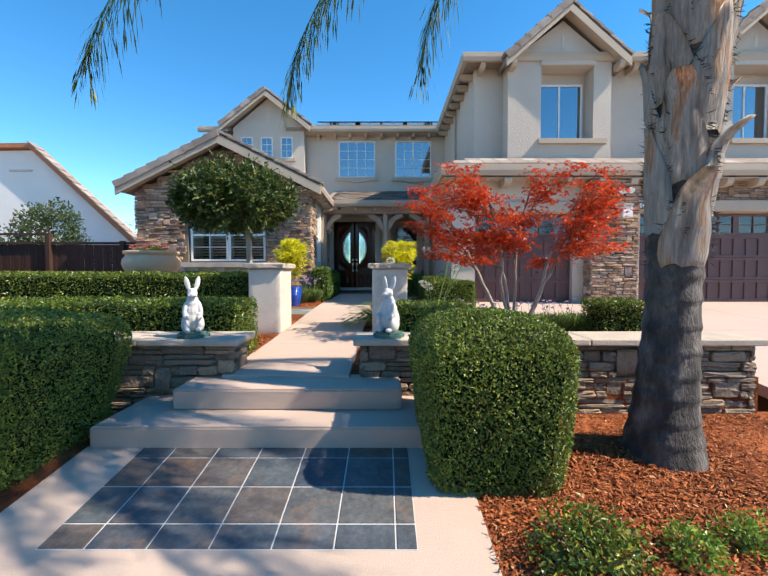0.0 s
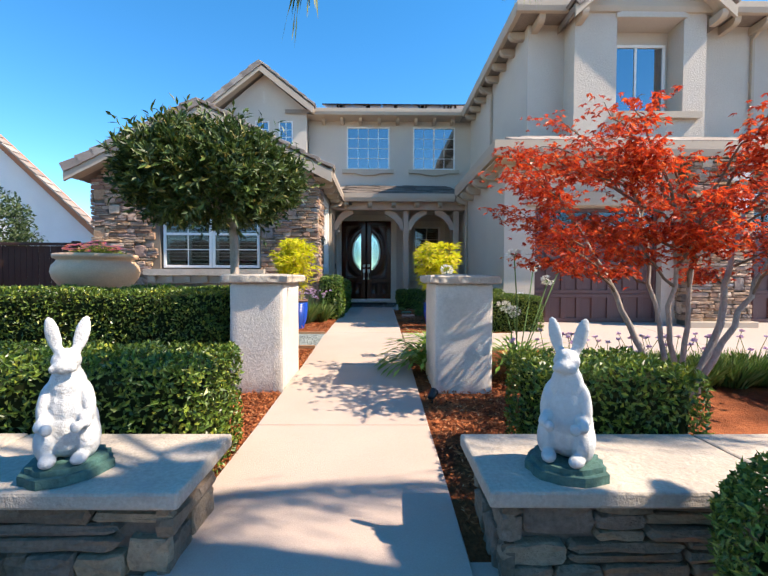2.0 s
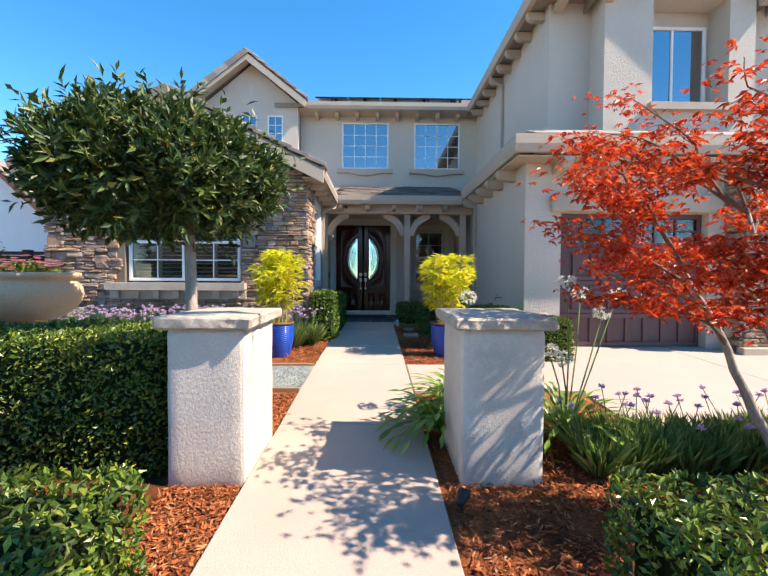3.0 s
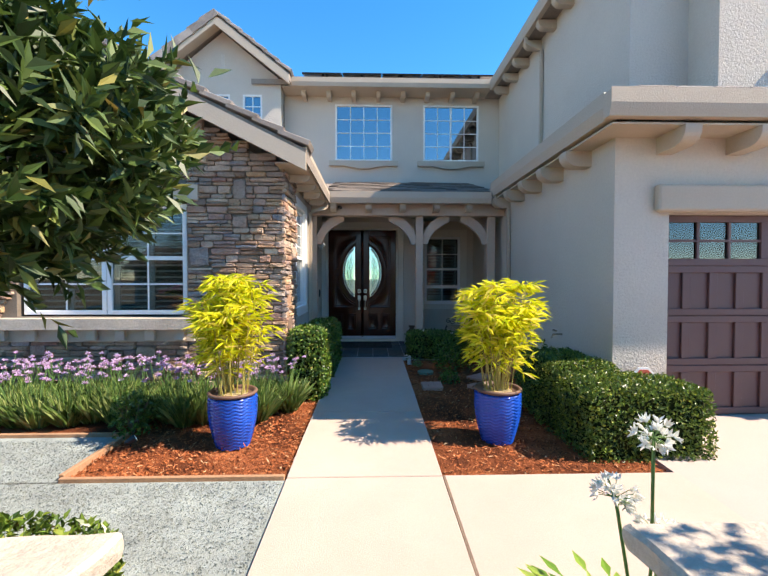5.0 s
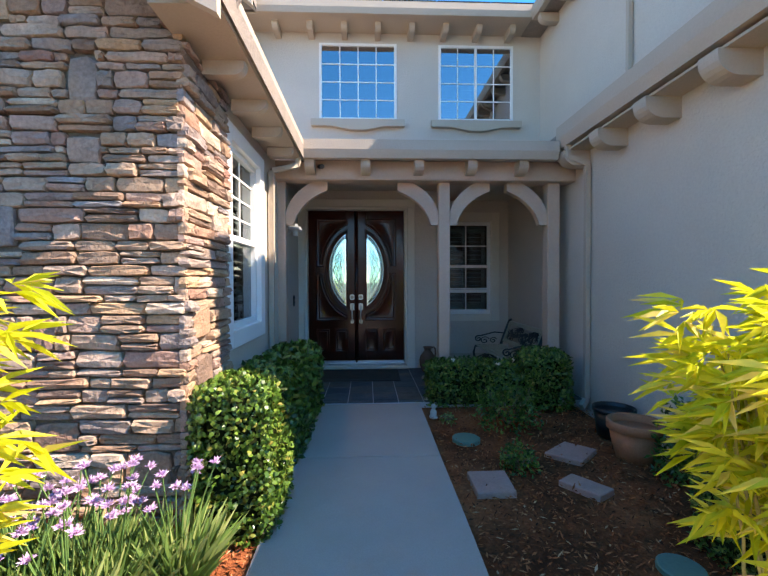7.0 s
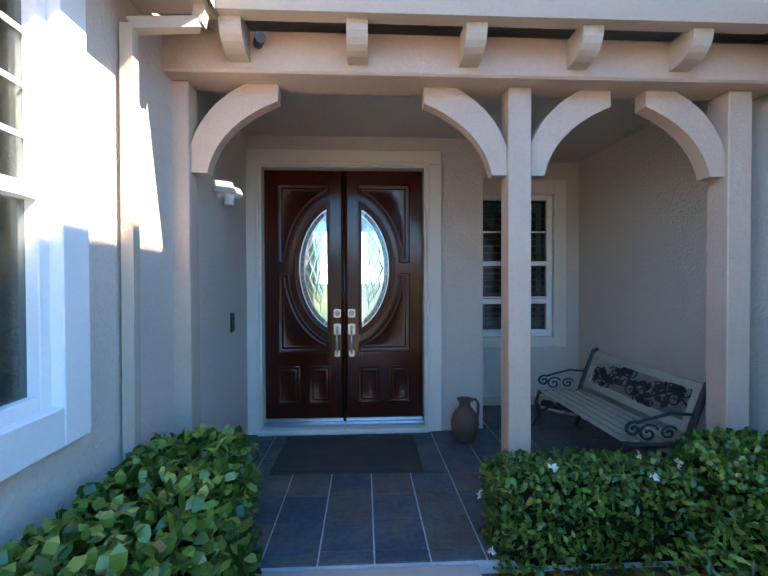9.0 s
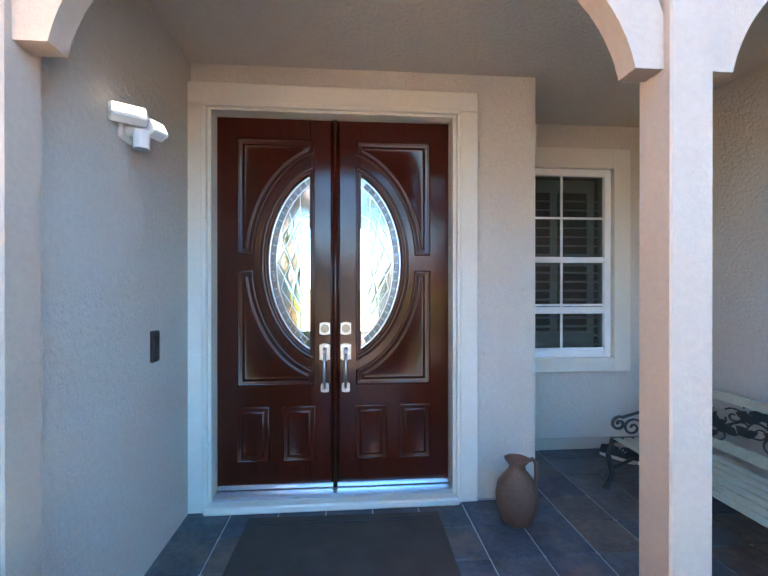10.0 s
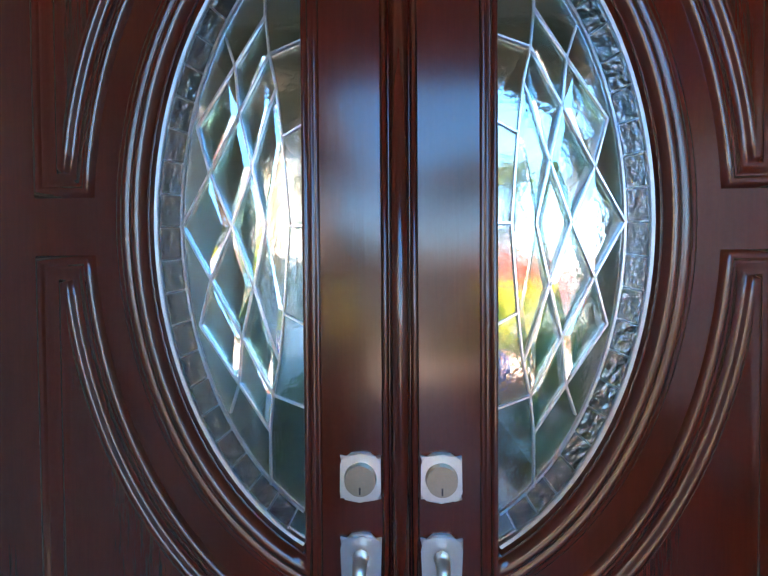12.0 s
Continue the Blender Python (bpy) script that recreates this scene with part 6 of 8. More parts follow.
def pillar(x0, x1, y0, y1, z0, z1):
    p = thing("garden_pillar", ((x0 + x1) / 2, (y0 + y1) / 2, z0), "square rough stucco pillar with a chipped stone cap", "pillar", "pillars beside the walk")
    bm = boxed(x0, x1, y0, y1, z0 - 0.05, z1, 0.03, seg=2)
    bmesh.ops.subdivide_edges(bm, edges=bm.edges[:], cuts=6, use_grid_fill=True)
    for v in bm.verts:
        v.co += Vector((noise.noise(v.co * 5), noise.noise(v.co * 5 + Vector((7, 0, 0))), 0)) * 0.005
    part("shaft", bm, STUCCO_ROUGH, p, smooth=True)
    o = 0.05
    bm = boxed(x0 - o, x1 + o, y0 - o, y1 + o, z1, z1 + 0.075, 0.012)
    bmesh.ops.subdivide_edges(bm, edges=bm.edges[:], cuts=9, use_grid_fill=True)
    for v in bm.verts:
        e = max(abs(v.co.x - (x0 + x1) / 2) / ((x1 - x0) / 2 + o), abs(v.co.y - (y0 + y1) / 2) / ((y1 - y0) / 2 + o))
        k = noise.noise(v.co * 14) * 0.02
        v.co.x += k * (1 if v.co.x > (x0 + x1) / 2 else -1) * (e > 0.95)
        v.co.y += k * (1 if v.co.y > (y0 + y1) / 2 else -1) * (e > 0.95)
        v.co.z += noise.noise(v.co * 6) * 0.008 + (0.012 * (1 - e) if v.co.z > z1 + 0.04 else 0)
    part("cap", bm, CAPSTONE, p, "chipped grey flagstone cap")


pillar(-0.91, -0.43, 7.86, 8.56, 0.40, 1.37)
pillar(0.91, 1.43, 7.85, 8.56, 0.40, 1.37)


def blob(bm, c, r, rot=(0, 0, 0), seg=14):
    m = Matrix.Translation(c) @ pose(0, 0, 0, *rot) @ Matrix.Diagonal((*r, 1))
    bmesh.ops.create_uvsphere(bm, u_segments=seg, v_segments=seg - 4, radius=1, matrix=m)


bm = bmesh.new()
blob(bm, (0, 0.025, 0.165), (0.098, 0.095, 0.12))
blob(bm, (0, 0.012, 0.245), (0.082, 0.08, 0.1))
blob(bm, (0, 0.0, 0.315), (0.064, 0.062, 0.085))
blob(bm, (0, -0.004, 0.365), (0.047, 0.047, 0.05))
blob(bm, (0, -0.018, 0.412), (0.05, 0.058, 0.043))
blob(bm, (0, -0.068, 0.398), (0.03, 0.028, 0.025))
blob(bm, (0, -0.03, 0.438), (0.032, 0.036, 0.022))
for s in (-1, 1):
    blob(bm, (s * 0.028, -0.07, 0.392), (0.017, 0.018, 0.017))
    blob(bm, (s * 0.062, 0.0, 0.125), (0.046, 0.085, 0.08), (8, 0, s * 6))
    blob(bm, (s * 0.05, -0.082, 0.072), (0.029, 0.046, 0.022), (0, 0, -s * 8))
    blob(bm, (s * 0.07, -0.022, 0.262), (0.024, 0.034, 0.075), (-12, -s * 9, 0))
    blob(bm, (s * 0.066, -0.065, 0.203), (0.022, 0.042, 0.024), (24, 0, s * 24))
    blob(bm, (s * 0.045, -0.105, 0.188), (0.02, 0.018, 0.022))
    blob(bm, (s * 0.03, 0.0, 0.45), (0.018, 0.016, 0.03), (0, s * 14, 0))
    blob(bm, (s * 0.047, 0.004, 0.505), (0.027, 0.013, 0.07), (-4, s * 15, s * 8))
blob(bm, (0, 0.12, 0.1), (0.035, 0.03, 0.035))
raw = bpy.data.meshes.new("rabbit_raw")
bm.to_mesh(raw)
bm.free()
tmp = new("rabbit_tmp", raw)
rm = tmp.modifiers.new("skin", "REMESH")
rm.mode, rm.voxel_size = "VOXEL", 0.006
sm = tmp.modifiers.new("soft", "SMOOTH")
sm.iterations, sm.factor = 3, 0.5
body = bpy.data.meshes.new_from_object(tmp.evaluated_get(bpy.context.evaluated_depsgraph_get()))
bpy.data.objects.remove(tmp)
bm = bmesh.new()
bm.from_mesh(body)
for f in bm.faces:
    f.material_index, f.smooth = 0, True
old = set(bm.faces)
rb = random.Random(4)
outline = [(math.cos(t) * 0.15 * rb.uniform(0.9, 1.08), math.sin(t) * 0.15 * rb.uniform(0.9, 1.08) + 0.0) for t in [2 * math.pi * k / 28 for k in range(28)]]
prism(bm, outline, "z", 0.0, 0.032)
prism(bm, [(x * 0.86, y * 0.86) for x, y in outline], "z", 0.032, 0.052)
for f in bm.faces:
    if f not in old:
        f.material_index = 1
bmesh.ops.recalc_face_normals(bm, faces=bm.faces)
rabbit_mesh = bpy.data.meshes.new("rabbit_statue")
bm.to_mesh(rabbit_mesh)
bm.free()
rabbit_mesh.materials.append(RABBIT)
rabbit_mesh.materials.append(VERDIGRIS)
for x, rz, lab in ((-0.745, 24, "white concrete rabbit statue on a green base, upright ears"), (1.135, -33, "white concrete rabbit statue on a green base, upright ears")):
    ob = tagged(new("rabbit_statue", rabbit_mesh), lab, "statue", "rabbit statues on the walls")
    ob.matrix_basis = pose(x, 5.76, 0.697, 0, 0, rz) @ Matrix.Diagonal((0.95, 0.95, 1.02, 1))

# ---- hedges ----
hedge((1.3, 4.2, -0.09), (2.32, 5.4, 0.95), BOX_LEAF, "large box-shaped clipped boxwood shrub beside the palm", 7500, 0.022, 0.2, 0.1, "boxwood", "shrub")
hedge((-3.2, 4.2, -0.09), (-1.1, 5.5, 0.94), BOX_LEAF, "large box-shaped clipped boxwood shrub beside the steps", 7500, 0.022, 0.2, 0.1, "boxwood", "shrub")
hedge((-5.2, 6.15, 0.38), (-0.45, 6.85, 1.0), HEDGE_LEAF, "clipped green hedge behind the stone wall", 2600, 0.034)
hedge((-7.0, 7.95, 0.4), (-1.0, 8.85, 1.3), HEDGE_LEAF, "taller clipped green hedge beside the pillar", 2300, 0.034)
hedge((-1.05, 8.6, 0.42), (-0.57, 8.98, 1.28), HEDGE_LEAF, "end of the clipped hedge behind the pillar", 3000, 0.034)
hedge((1.24, 6.15, 0.38), (2.03, 6.85, 0.98), HEDGE_LEAF, "clipped green hedge behind the rabbit statue", 2600, 0.034)
hedge((3.95, 7.2, 0.38), (4.6, 7.85, 0.93), HEDGE_LEAF, "short clipped hedge before the driveway", 2600, 0.034)
hedge((2.02, 10.95, 0.5), (3.12, 11.6, 1.13), HEDGE_LEAF, "clipped hedge at the garage corner", 3200, 0.034)
hedge((1.98, 11.55, 0.52), (2.66, 12.6, 1.2), HEDGE_LEAF, "clipped hedge along the garage wall", 3000, 0.034)
hedge((-0.8, 12.62, 0.52), (-0.36, 13.2, 1.42), PITTO_LEAF, "upright clipped shrub beside the stone corner", 2600, 0.042)
hedge((-0.82, 13.5, 0.55), (-0.38, 15.05, 1.3), PITTO_LEAF, "broad-leaved clipped hedge under the side window", 1700, 0.07)
hedge((0.86, 14.95, 0.58), (1.95, 15.28, 1.06), PITTO_LEAF, "low dark hedge with small white flowers at the porch", 2200, 0.045, flowers=9)
hedge((1.9, 14.75, 0.58), (2.45, 15.25, 1.22), PITTO_LEAF, "rounded dark green shrub at the porch corner", 2200, 0.045, 0.16, name="shrub", category="shrub")
hedge((-13, 11.2, 0.3), (-8.6, 12.0, 2.0), HEDGE_LEAF, "tall clipped hedge before the wooden fence", 1200, 0.045)


# ---- trees ----
def limb(bm, a, b, r0, r1, sag=0.0, n=6, seed=0, wob=0.04, sides=7):
    r = random.Random(seed)
    a, b = Vector(a), Vector(b)
    pts = []
    for k in range(n + 1):
        f = k / n
        p = a.lerp(b, f) + Vector((0, 0, sag * math.sin(f * math.pi)))
        if 0 < k < n:
            p += Vector([r.uniform(-wob, wob) for _ in range(3)])
        pts.append(p)
    tube(bm, pts, [r0 + (r1 - r0) * k / n for k in range(n + 1)], sides)
    return pts


tree = thing("bay_tree", (-1.22, 8.98, 0.42), "clipped bay tree with a round dark head on a bare stem", "tree")
bm = bmesh.new()
stem = limb(bm, (-1.22, 8.98, 0.38), (-1.28, 9.0, 2.2), 0.055, 0.045, n=9, seed=1, wob=0.012, sides=12)
part("trunk", bm, BARK, tree, smooth=True)
CC, CR = np.array([-1.5, 9.0, 2.5]), np.array([0.89, 0.85, 0.5])
for k in range(16):
    d = Vector(unit(1)[0])
    d.z = abs(d.z) * 0.8
    bm = bmesh.new()
    limb(bm, (-1.27, 9.0, 1.95 + 0.02 * k), Vector(CC) + Vector((d.x * CR[0] * 0.8, d.y * CR[1] * 0.8, d.z * CR[2] * 0.8)), 0.024, 0.006, 0.05, seed=k)
    part("branch", bm, BARK, tree)
n = 2400
dirs = unit(n)
lump = np.array([1 + 0.16 * noise.noise(Vector(d * 2.3)) + 0.1 * noise.noise(Vector(d * 5.0)) for d in dirs])
rad = (rng.random(n) ** 0.33)
rad = 0.45 + 0.55 * rad
base = CC + dirs * CR * (lump * rad)[:, None]
base = base[base[:, 2] > CC[2] - CR[2] * 0.82]
shoot = (base - CC) / CR
shoot = shoot / np.linalg.norm(shoot, axis=1, keepdims=True) * 0.6 + unit(len(base)) * 0.35 + np.array([0, 0, 0.5])
shoot /= np.linalg.norm(shoot, axis=1, keepdims=True)
slen = rng.uniform(0.1, 0.22, len(base)) * np.where(rng.random(len(base)) < 0.06, 1.9, 1.0)
K = 11
f = np.tile(np.linspace(0.1, 1.0, K), len(base))[:, None]
sb, sd, sl = np.repeat(base, K, 0), np.repeat(shoot, K, 0), np.repeat(slen, K)[:, None]
pos = sb + sd * sl * f
way = sd * (0.35 + 0.5 * f) + unit(len(pos)) * 0.75
me = leaf_mesh("foliage", pos, way, sd + unit(len(pos)) * 0.5, rng.uniform(0.065, 0.115, len(pos)), rng.uniform(0.024, 0.04, len(pos)), 0.15, 0.1)
part("foliage", me, BAY_LEAF, tree)

maple = thing("japanese_maple", (2.92, 7.6, 0.36), "red-leaved multi-stemmed maple tree with pale bark", "tree")
MX, MY = 2.92, 7.6
mr = random.Random(12)
sprays = []
# main stems fork low and lean out; each carries boughs that spread in flat tiers
for k, (a, lean, top, r0) in enumerate(((2.75, 0.78, 1.78, 0.034), (1.9, 0.42, 2.1, 0.028), (0.2, 0.8, 2.0, 0.038), (-0.55, 0.7, 1.75, 0.03), (-1.9, 0.28, 1.95, 0.026), (3.9, 0.62, 1.95, 0.026))):
    base = Vector((MX + 0.05 * math.cos(a), MY + 0.05 * math.sin(a), 0.34))
    knee = Vector((MX + lean * 0.5 * math.cos(a), MY + lean * 0.45 * math.sin(a), 0.98 + 0.1 * mr.random()))
    head = Vector((MX + lean * 0.98 * math.cos(a + 0.2), MY + lean * 0.8 * math.sin(a + 0.2), top))
    bm = bmesh.new()
    pts = [base.lerp(knee, f / 5) + Vector((mr.uniform(-0.012, 0.012), mr.uniform(-0.012, 0.012), 0)) for f in range(5)]
    pts += [knee.lerp(head, f / 6) + Vector((mr.uniform(-0.02, 0.02), mr.uniform(-0.02, 0.02), 0)) for f in range(7)]
    tube(bm, pts, [r0 * (1 - 0.58 * q / 11) for q in range(12)], 9)
    part("stem", bm, BARK, maple, smooth=True)
    for j in range(7):
        q = pts[7 + min(4, j)]
        b = a + mr.uniform(-1.15, 1.15)
        L = mr.uniform(0.42, 0.82)
        rise = mr.uniform(0.0, 0.22) + 0.15 * max(0, j - 2)
        end = q + Vector((math.cos(b) * L, math.sin(b) * L * 0.7, rise))
        end.z = max(end.z, 1.62 - 0.35 * (end.y - MY))
        off = Vector((end.x - MX, (end.y - MY) / 0.72, 0))
        if off.length > 1.3:
            end.x, end.y = MX + off.x * 1.3 / off.length, MY + off.y * 0.72 * 1.3 / off.length
        bm = bmesh.new()
        bp = limb(bm, q, end, 0.012, 0.004, 0.06, n=6, seed=k * 9 + j, wob=0.03)
        part("branch", bm, TWIG, maple)
        for m in range(7):
            f = bp[2 + m % 5]
            c = b + mr.uniform(-1.3, 1.3)
            t = f + Vector((math.cos(c) * mr.uniform(0.12, 0.34), math.sin(c) * mr.uniform(0.12, 0.3), mr.uniform(-0.06, 0.13)))
            bm = bmesh.new()
            limb(bm, f, t, 0.004, 0.0015, 0.02, n=4, seed=k * 99 + j * 7 + m, wob=0.02, sides=5)
            part("twig", bm, TWIG, maple)
            sprays.append((f, t))
P = []
for f, t in sprays:
    f, t = np.array(f), np.array(t)
    cnt = int(rng.integers(12, 44))
    fr = rng.random((cnt, 1)) * 0.95 + 0.2
    P.append(f + (t - f) * fr + rng.normal(size=(cnt, 3)) * np.array([0.085, 0.08, 0.03]))
c = np.concatenate(P)
K = 5
az = rng.random(len(c)) * 6.28
pos = np.repeat(c, K, 0)
ang = np.repeat(az, K) + np.tile(np.linspace(-1.25, 1.25, K), len(c))
way = np.column_stack([np.cos(ang), np.sin(ang), -0.3 + rng.normal(size=len(ang)) * 0.3])
tiltup = np.repeat(unit(len(c)) * 0.7 + np.array([0, 0, 1.0]), K, 0)
ll = np.tile([0.026, 0.038, 0.05, 0.038, 0.026], len(c)) * np.repeat(rng.uniform(0.8, 1.4, len(c)), K)
part("foliage", leaf_mesh("foliage", pos, way, tiltup, ll, ll * 0.36, 0.15, 0.2), MAPLE_LEAF, maple)

palm = thing("palm_tree", (3.2, 4.86, -0.02), "queen palm with a ringed grey trunk and peeling boots", "palm tree")
TX, TY = 3.17, 4.86


def trunk_x(z):
    return TX + 0.04 * z


def trunk_r(z):
    return float(np.interp(z, [-0.05, 0.0, 0.12, 0.28, 0.8, 1.16, 1.5, 1.9, 2.4, 3.0, 4.2, 5.0], [0.285, 0.275, 0.245, 0.215, 0.182, 0.17, 0.178, 0.185, 0.2, 0.225, 0.18, 0.1]))


bm = bmesh.new()
rings = []
zs = np.arange(-0.11, 5.0, 0.02)
scars = [0.1, 0.24, 0.4, 0.55, 0.72, 0.9, 1.1, 1.27, 1.43]
for z in zs:
    ring = []
    for k in range(36):
        a = 2 * math.pi * k / 36
        w = z + 0.035 * noise.noise(Vector((math.cos(a), math.sin(a), z * 0.7))) + 0.012 * noise.noise(Vector((math.cos(a) * 5, math.sin(a) * 5, z * 3)))
        lip = sum(max(0.0, 1 - (w - q) / 0.1) * (1 if w > q else max(0.0, 1 + (w - q) / 0.012)) for q in scars if -0.012 < w - q < 0.1)
        fray = 0.006 * noise.noise(Vector((math.cos(a) * 14, math.sin(a) * 14, z * 9)))
        r = trunk_r(z) * (1 + 0.04 * noise.noise(Vector((math.cos(a) * 1.5, math.sin(a) * 1.5, z * 2)))) + 0.013 * lip + fray
        ring.append(bm.verts.new((trunk_x(z) + r * math.cos(a), TY + r * math.sin(a), z)))
    rings.append(ring)
for a, b in zip(rings, rings[1:]):
    for k in range(36):
        bm.faces.new((a[k], a[(k + 1) % 36], b[(k + 1) % 36], b[k]))
bm.faces.new(rings[-1])
part("trunk", bm, PALMBARK, palm, smooth=True)
pr = random.Random(8)
# old leaf sheaths clasp the trunk; each narrows into a stub that bends away
for k in range(17):
    a = k * 2.4 - 1.75
    z0 = 1.36 + k * 0.115
    L = pr.uniform(0.62, 0.85)
    curl = pr.uniform(0.05, 0.3) if k % 3 else 0.34
    bm = bmesh.new()
    rows = []
    for j in range(15):
        f = j / 14
        z = z0 + L * f
        half = 1.15 * (1 - f) ** 0.85 + 0.13 + 0.1 * noise.noise(Vector((k * 1.7, f * 5, 2)))
        if f < 0.12:
            half *= 0.72 + 2.3 * f
        off = 0.02 + 0.02 * math.sin(f * 2.6) + curl * max(0, f - 0.66) ** 1.5 * 2.2
        row = []
        for q in (-1, -0.75, -0.5, -0.25, 0, 0.25, 0.5, 0.75, 1):
            e = off - 0.014 * abs(q) ** 2 + 0.016 * (1 - abs(q)) * (f > 0.4) + 0.006 * noise.noise(Vector((k * 3.1 + q * 3, f * 8, 0.5)))
            ang = a + half * q * 0.95
            zz = z + 0.05 * noise.noise(Vector((k + q * 2.5, 3, 1))) * (f < 0.2) - 0.1 * max(0, f - 0.8) * curl * 5
            row.append(bm.verts.new((trunk_x(z) + (trunk_r(min(z, 3.2)) + e) * math.cos(ang), TY + (trunk_r(min(z, 3.2)) + e) * math.sin(ang), zz)))
        rows.append(row)
    for p, q in zip(rows, rows[1:]):
        for i in range(8):
            bm.faces.new((p[i], p[i + 1], q[i + 1], q[i]))
    bmesh.ops.solidify(bm, geom=bm.faces[:], thickness=0.012)
    boot = part("leaf_boot", bm, BOOT, palm, "split tan leaf base peeling off the trunk", smooth=True)
    # black fibres frayed along its edges
    n = 60
    sd = np.where(rng.random(n) < 0.5, -1.0, 1.0)
    f = rng.random(n) * 0.7
    half = 1.15 * (1 - f) ** 0.85 + 0.13
    ang = a + half * sd * 0.95
    zz = z0 + L * f
    rr_ = np.array([trunk_r(min(q, 3.2)) for q in zz]) + 0.02
    pos = np.column_stack([TX + 0.04 * zz + rr_ * np.cos(ang), TY + rr_ * np.sin(ang), zz])
    way = np.column_stack([np.cos(ang + sd * 0.7), np.sin(ang + sd * 0.7), rng.uniform(-0.9, 0.5, n)])
    tagged(part("fibre", leaf_mesh("fibre", pos, way, unit(n), rng.uniform(0.03, 0.09, n), np.full(n, 0.004), 0.1, 0.2), BLACK, boot, "black frayed fibres"), kind="stuff")


def frond(tip, seed, lift=1.0, start=4.7, hang=1.3):
    r = random.Random(seed)
    s, e = Vector((trunk_x(start), TY, start)), Vector(tip)
    n = 40
    c1, c2 = s.lerp(e, 0.35) + Vector((0, 0, 1.2 * lift + 0.3)), e + (s - e) * 0.06 + Vector((0, 0, hang))
    pts = [s * (1 - q) ** 3 + c1 * 3 * q * (1 - q) ** 2 + c2 * 3 * q * q * (1 - q) + e * q ** 3 for q in [k / n for k in range(n + 1)]]
    fr = part("frond", tube(bmesh.new(), pts, [0.022 * (1 - 0.85 * k / n) for k in range(n + 1)], 6), STEM, palm, "long arching feather frond")
    pos, way, up, ln = [], [], [], []
    for k in range(7, n + 1):
        d = (pts[min(k + 1, n)] - pts[k - 1]).normalized()
        side = d.cross(Vector((0.3, 0.2, 1))).normalized()
        for q in range(10):
            sg = 1 if q % 2 else -1
            w = (side * sg * r.uniform(0.1, 0.5) + d * r.uniform(0.3, 0.7) + Vector((r.uniform(-0.15, 0.15), r.uniform(-0.15, 0.15), -r.uniform(0.7, 1.5)))).normalized()
            L = r.uniform(0.42, 0.75) * (1 - 0.4 * abs(k / n - 0.6))
            p = pts[k - 1].lerp(pts[k], r.random())
            for j in range(3):
                pos.append(p + w * L * j / 3)
                way.append((w + Vector((r.uniform(-0.08, 0.08), r.uniform(-0.08, 0.08), -0.25 * j))).normalized())
                up.append(side + Vector((r.uniform(-0.6, 0.6), r.uniform(-0.6, 0.6), 0)))
                ln.append(L / 3 * 1.25)
    ln = np.array(ln)
    tagged(part("leaflet", leaf_mesh("leaflet", np.array(pos), np.array(way), np.array(up), ln, np.full(len(ln), 0.02), 0.1, 0.0), PALM_LEAF, fr), kind="stuff")


for tip, sd, lf in (((-2.3, 6.6, 3.72), 1, 1.2), ((-0.1, 7.1, 3.62), 2, 1.2), ((1.6, 7.6, 4.15), 3, 1.2)):
    frond(tip, sd, lf)
for k in range(9):
    a = -2.3 + k * 0.62
    if not 0.6 < a < 2.9 and not -0.5 < a < 0.3:
        frond((TX + 3.0 * math.cos(a), TY + 2.6 * math.sin(a), 4.1 + 0.9 * (k % 3)), 20 + k, 1.3, 4.7, 0.9)
for k in range(9):
    a = -2.75 + k * 0.28
    q = 2.4 + 0.9 * (k % 2)
    frond((TX + q * math.cos(a), TY + q * math.sin(a), 4.3 + 0.7 * (k % 3)), 60 + k, 1.2, 4.9, 0.9)

for k in range(16):
    a = k * 2.4
    q = 1.2 + 0.4 * (k % 3)
    if math.cos(a) > -0.3 and k % 2 == 0:
        frond((TX + 0.2 + q * math.cos(a), TY - 0.2 + min(0.9, q * math.sin(a)), 4.75 + 0.3 * (k % 4)), 90 + k, 1.1, 4.9, 0.6)

# small trees and shrubs far off
def far_tree(x, y, z, r, h, seed, label):
    t = thing("background_tree", (x, y, z), label, "tree", "trees beyond the fence")
    bm = bmesh.new()
    limb(bm, (x, y, z - 0.2), (x, y, z + h * 0.7), 0.09, 0.04, seed=seed, wob=0.08)
    part("trunk", bm, BARK, t)
    n = 5200
    d = unit(n)
    lump = np.array([1 + 0.3 * noise.noise(Vector(q * 1.7 + seed)) + 0.2 * noise.noise(Vector(q * 4)) for q in d])
    p = np.array([x, y, z + h * 0.62]) + d * np.array([r, r, h * 0.42]) * (lump * rng.uniform(0.6, 1.0, n))[:, None]
    part("crown", leaf_mesh("crown", p, d + unit(n), d + unit(n), rng.uniform(0.06, 0.14, n), rng.uniform(0.04, 0.07, n)), FAR_LEAF, t)


far_tree(-9.2, 14.5, 0.4, 1.0, 2.9, 1, "grey-green shrub tree before a white house")
far_tree(-12.6, 15.0, 0.4, 1.2, 2.6, 2, "grey-green shrub tree behind the fence")
far_tree(-11.5, 30.0, 0.0, 2.2, 6.5, 3, "far feathery tree behind the houses")
far_tree(-15.5, 32.0, 0.0, 2.4, 5.0, 4, "far feathery tree behind the houses")

# ---- potted plants ----
LITTER = material("dry_leaf_litter", (0.5, 0.38, 0.2), 0.9, 0.35, 12, 90, 2.0, 90)


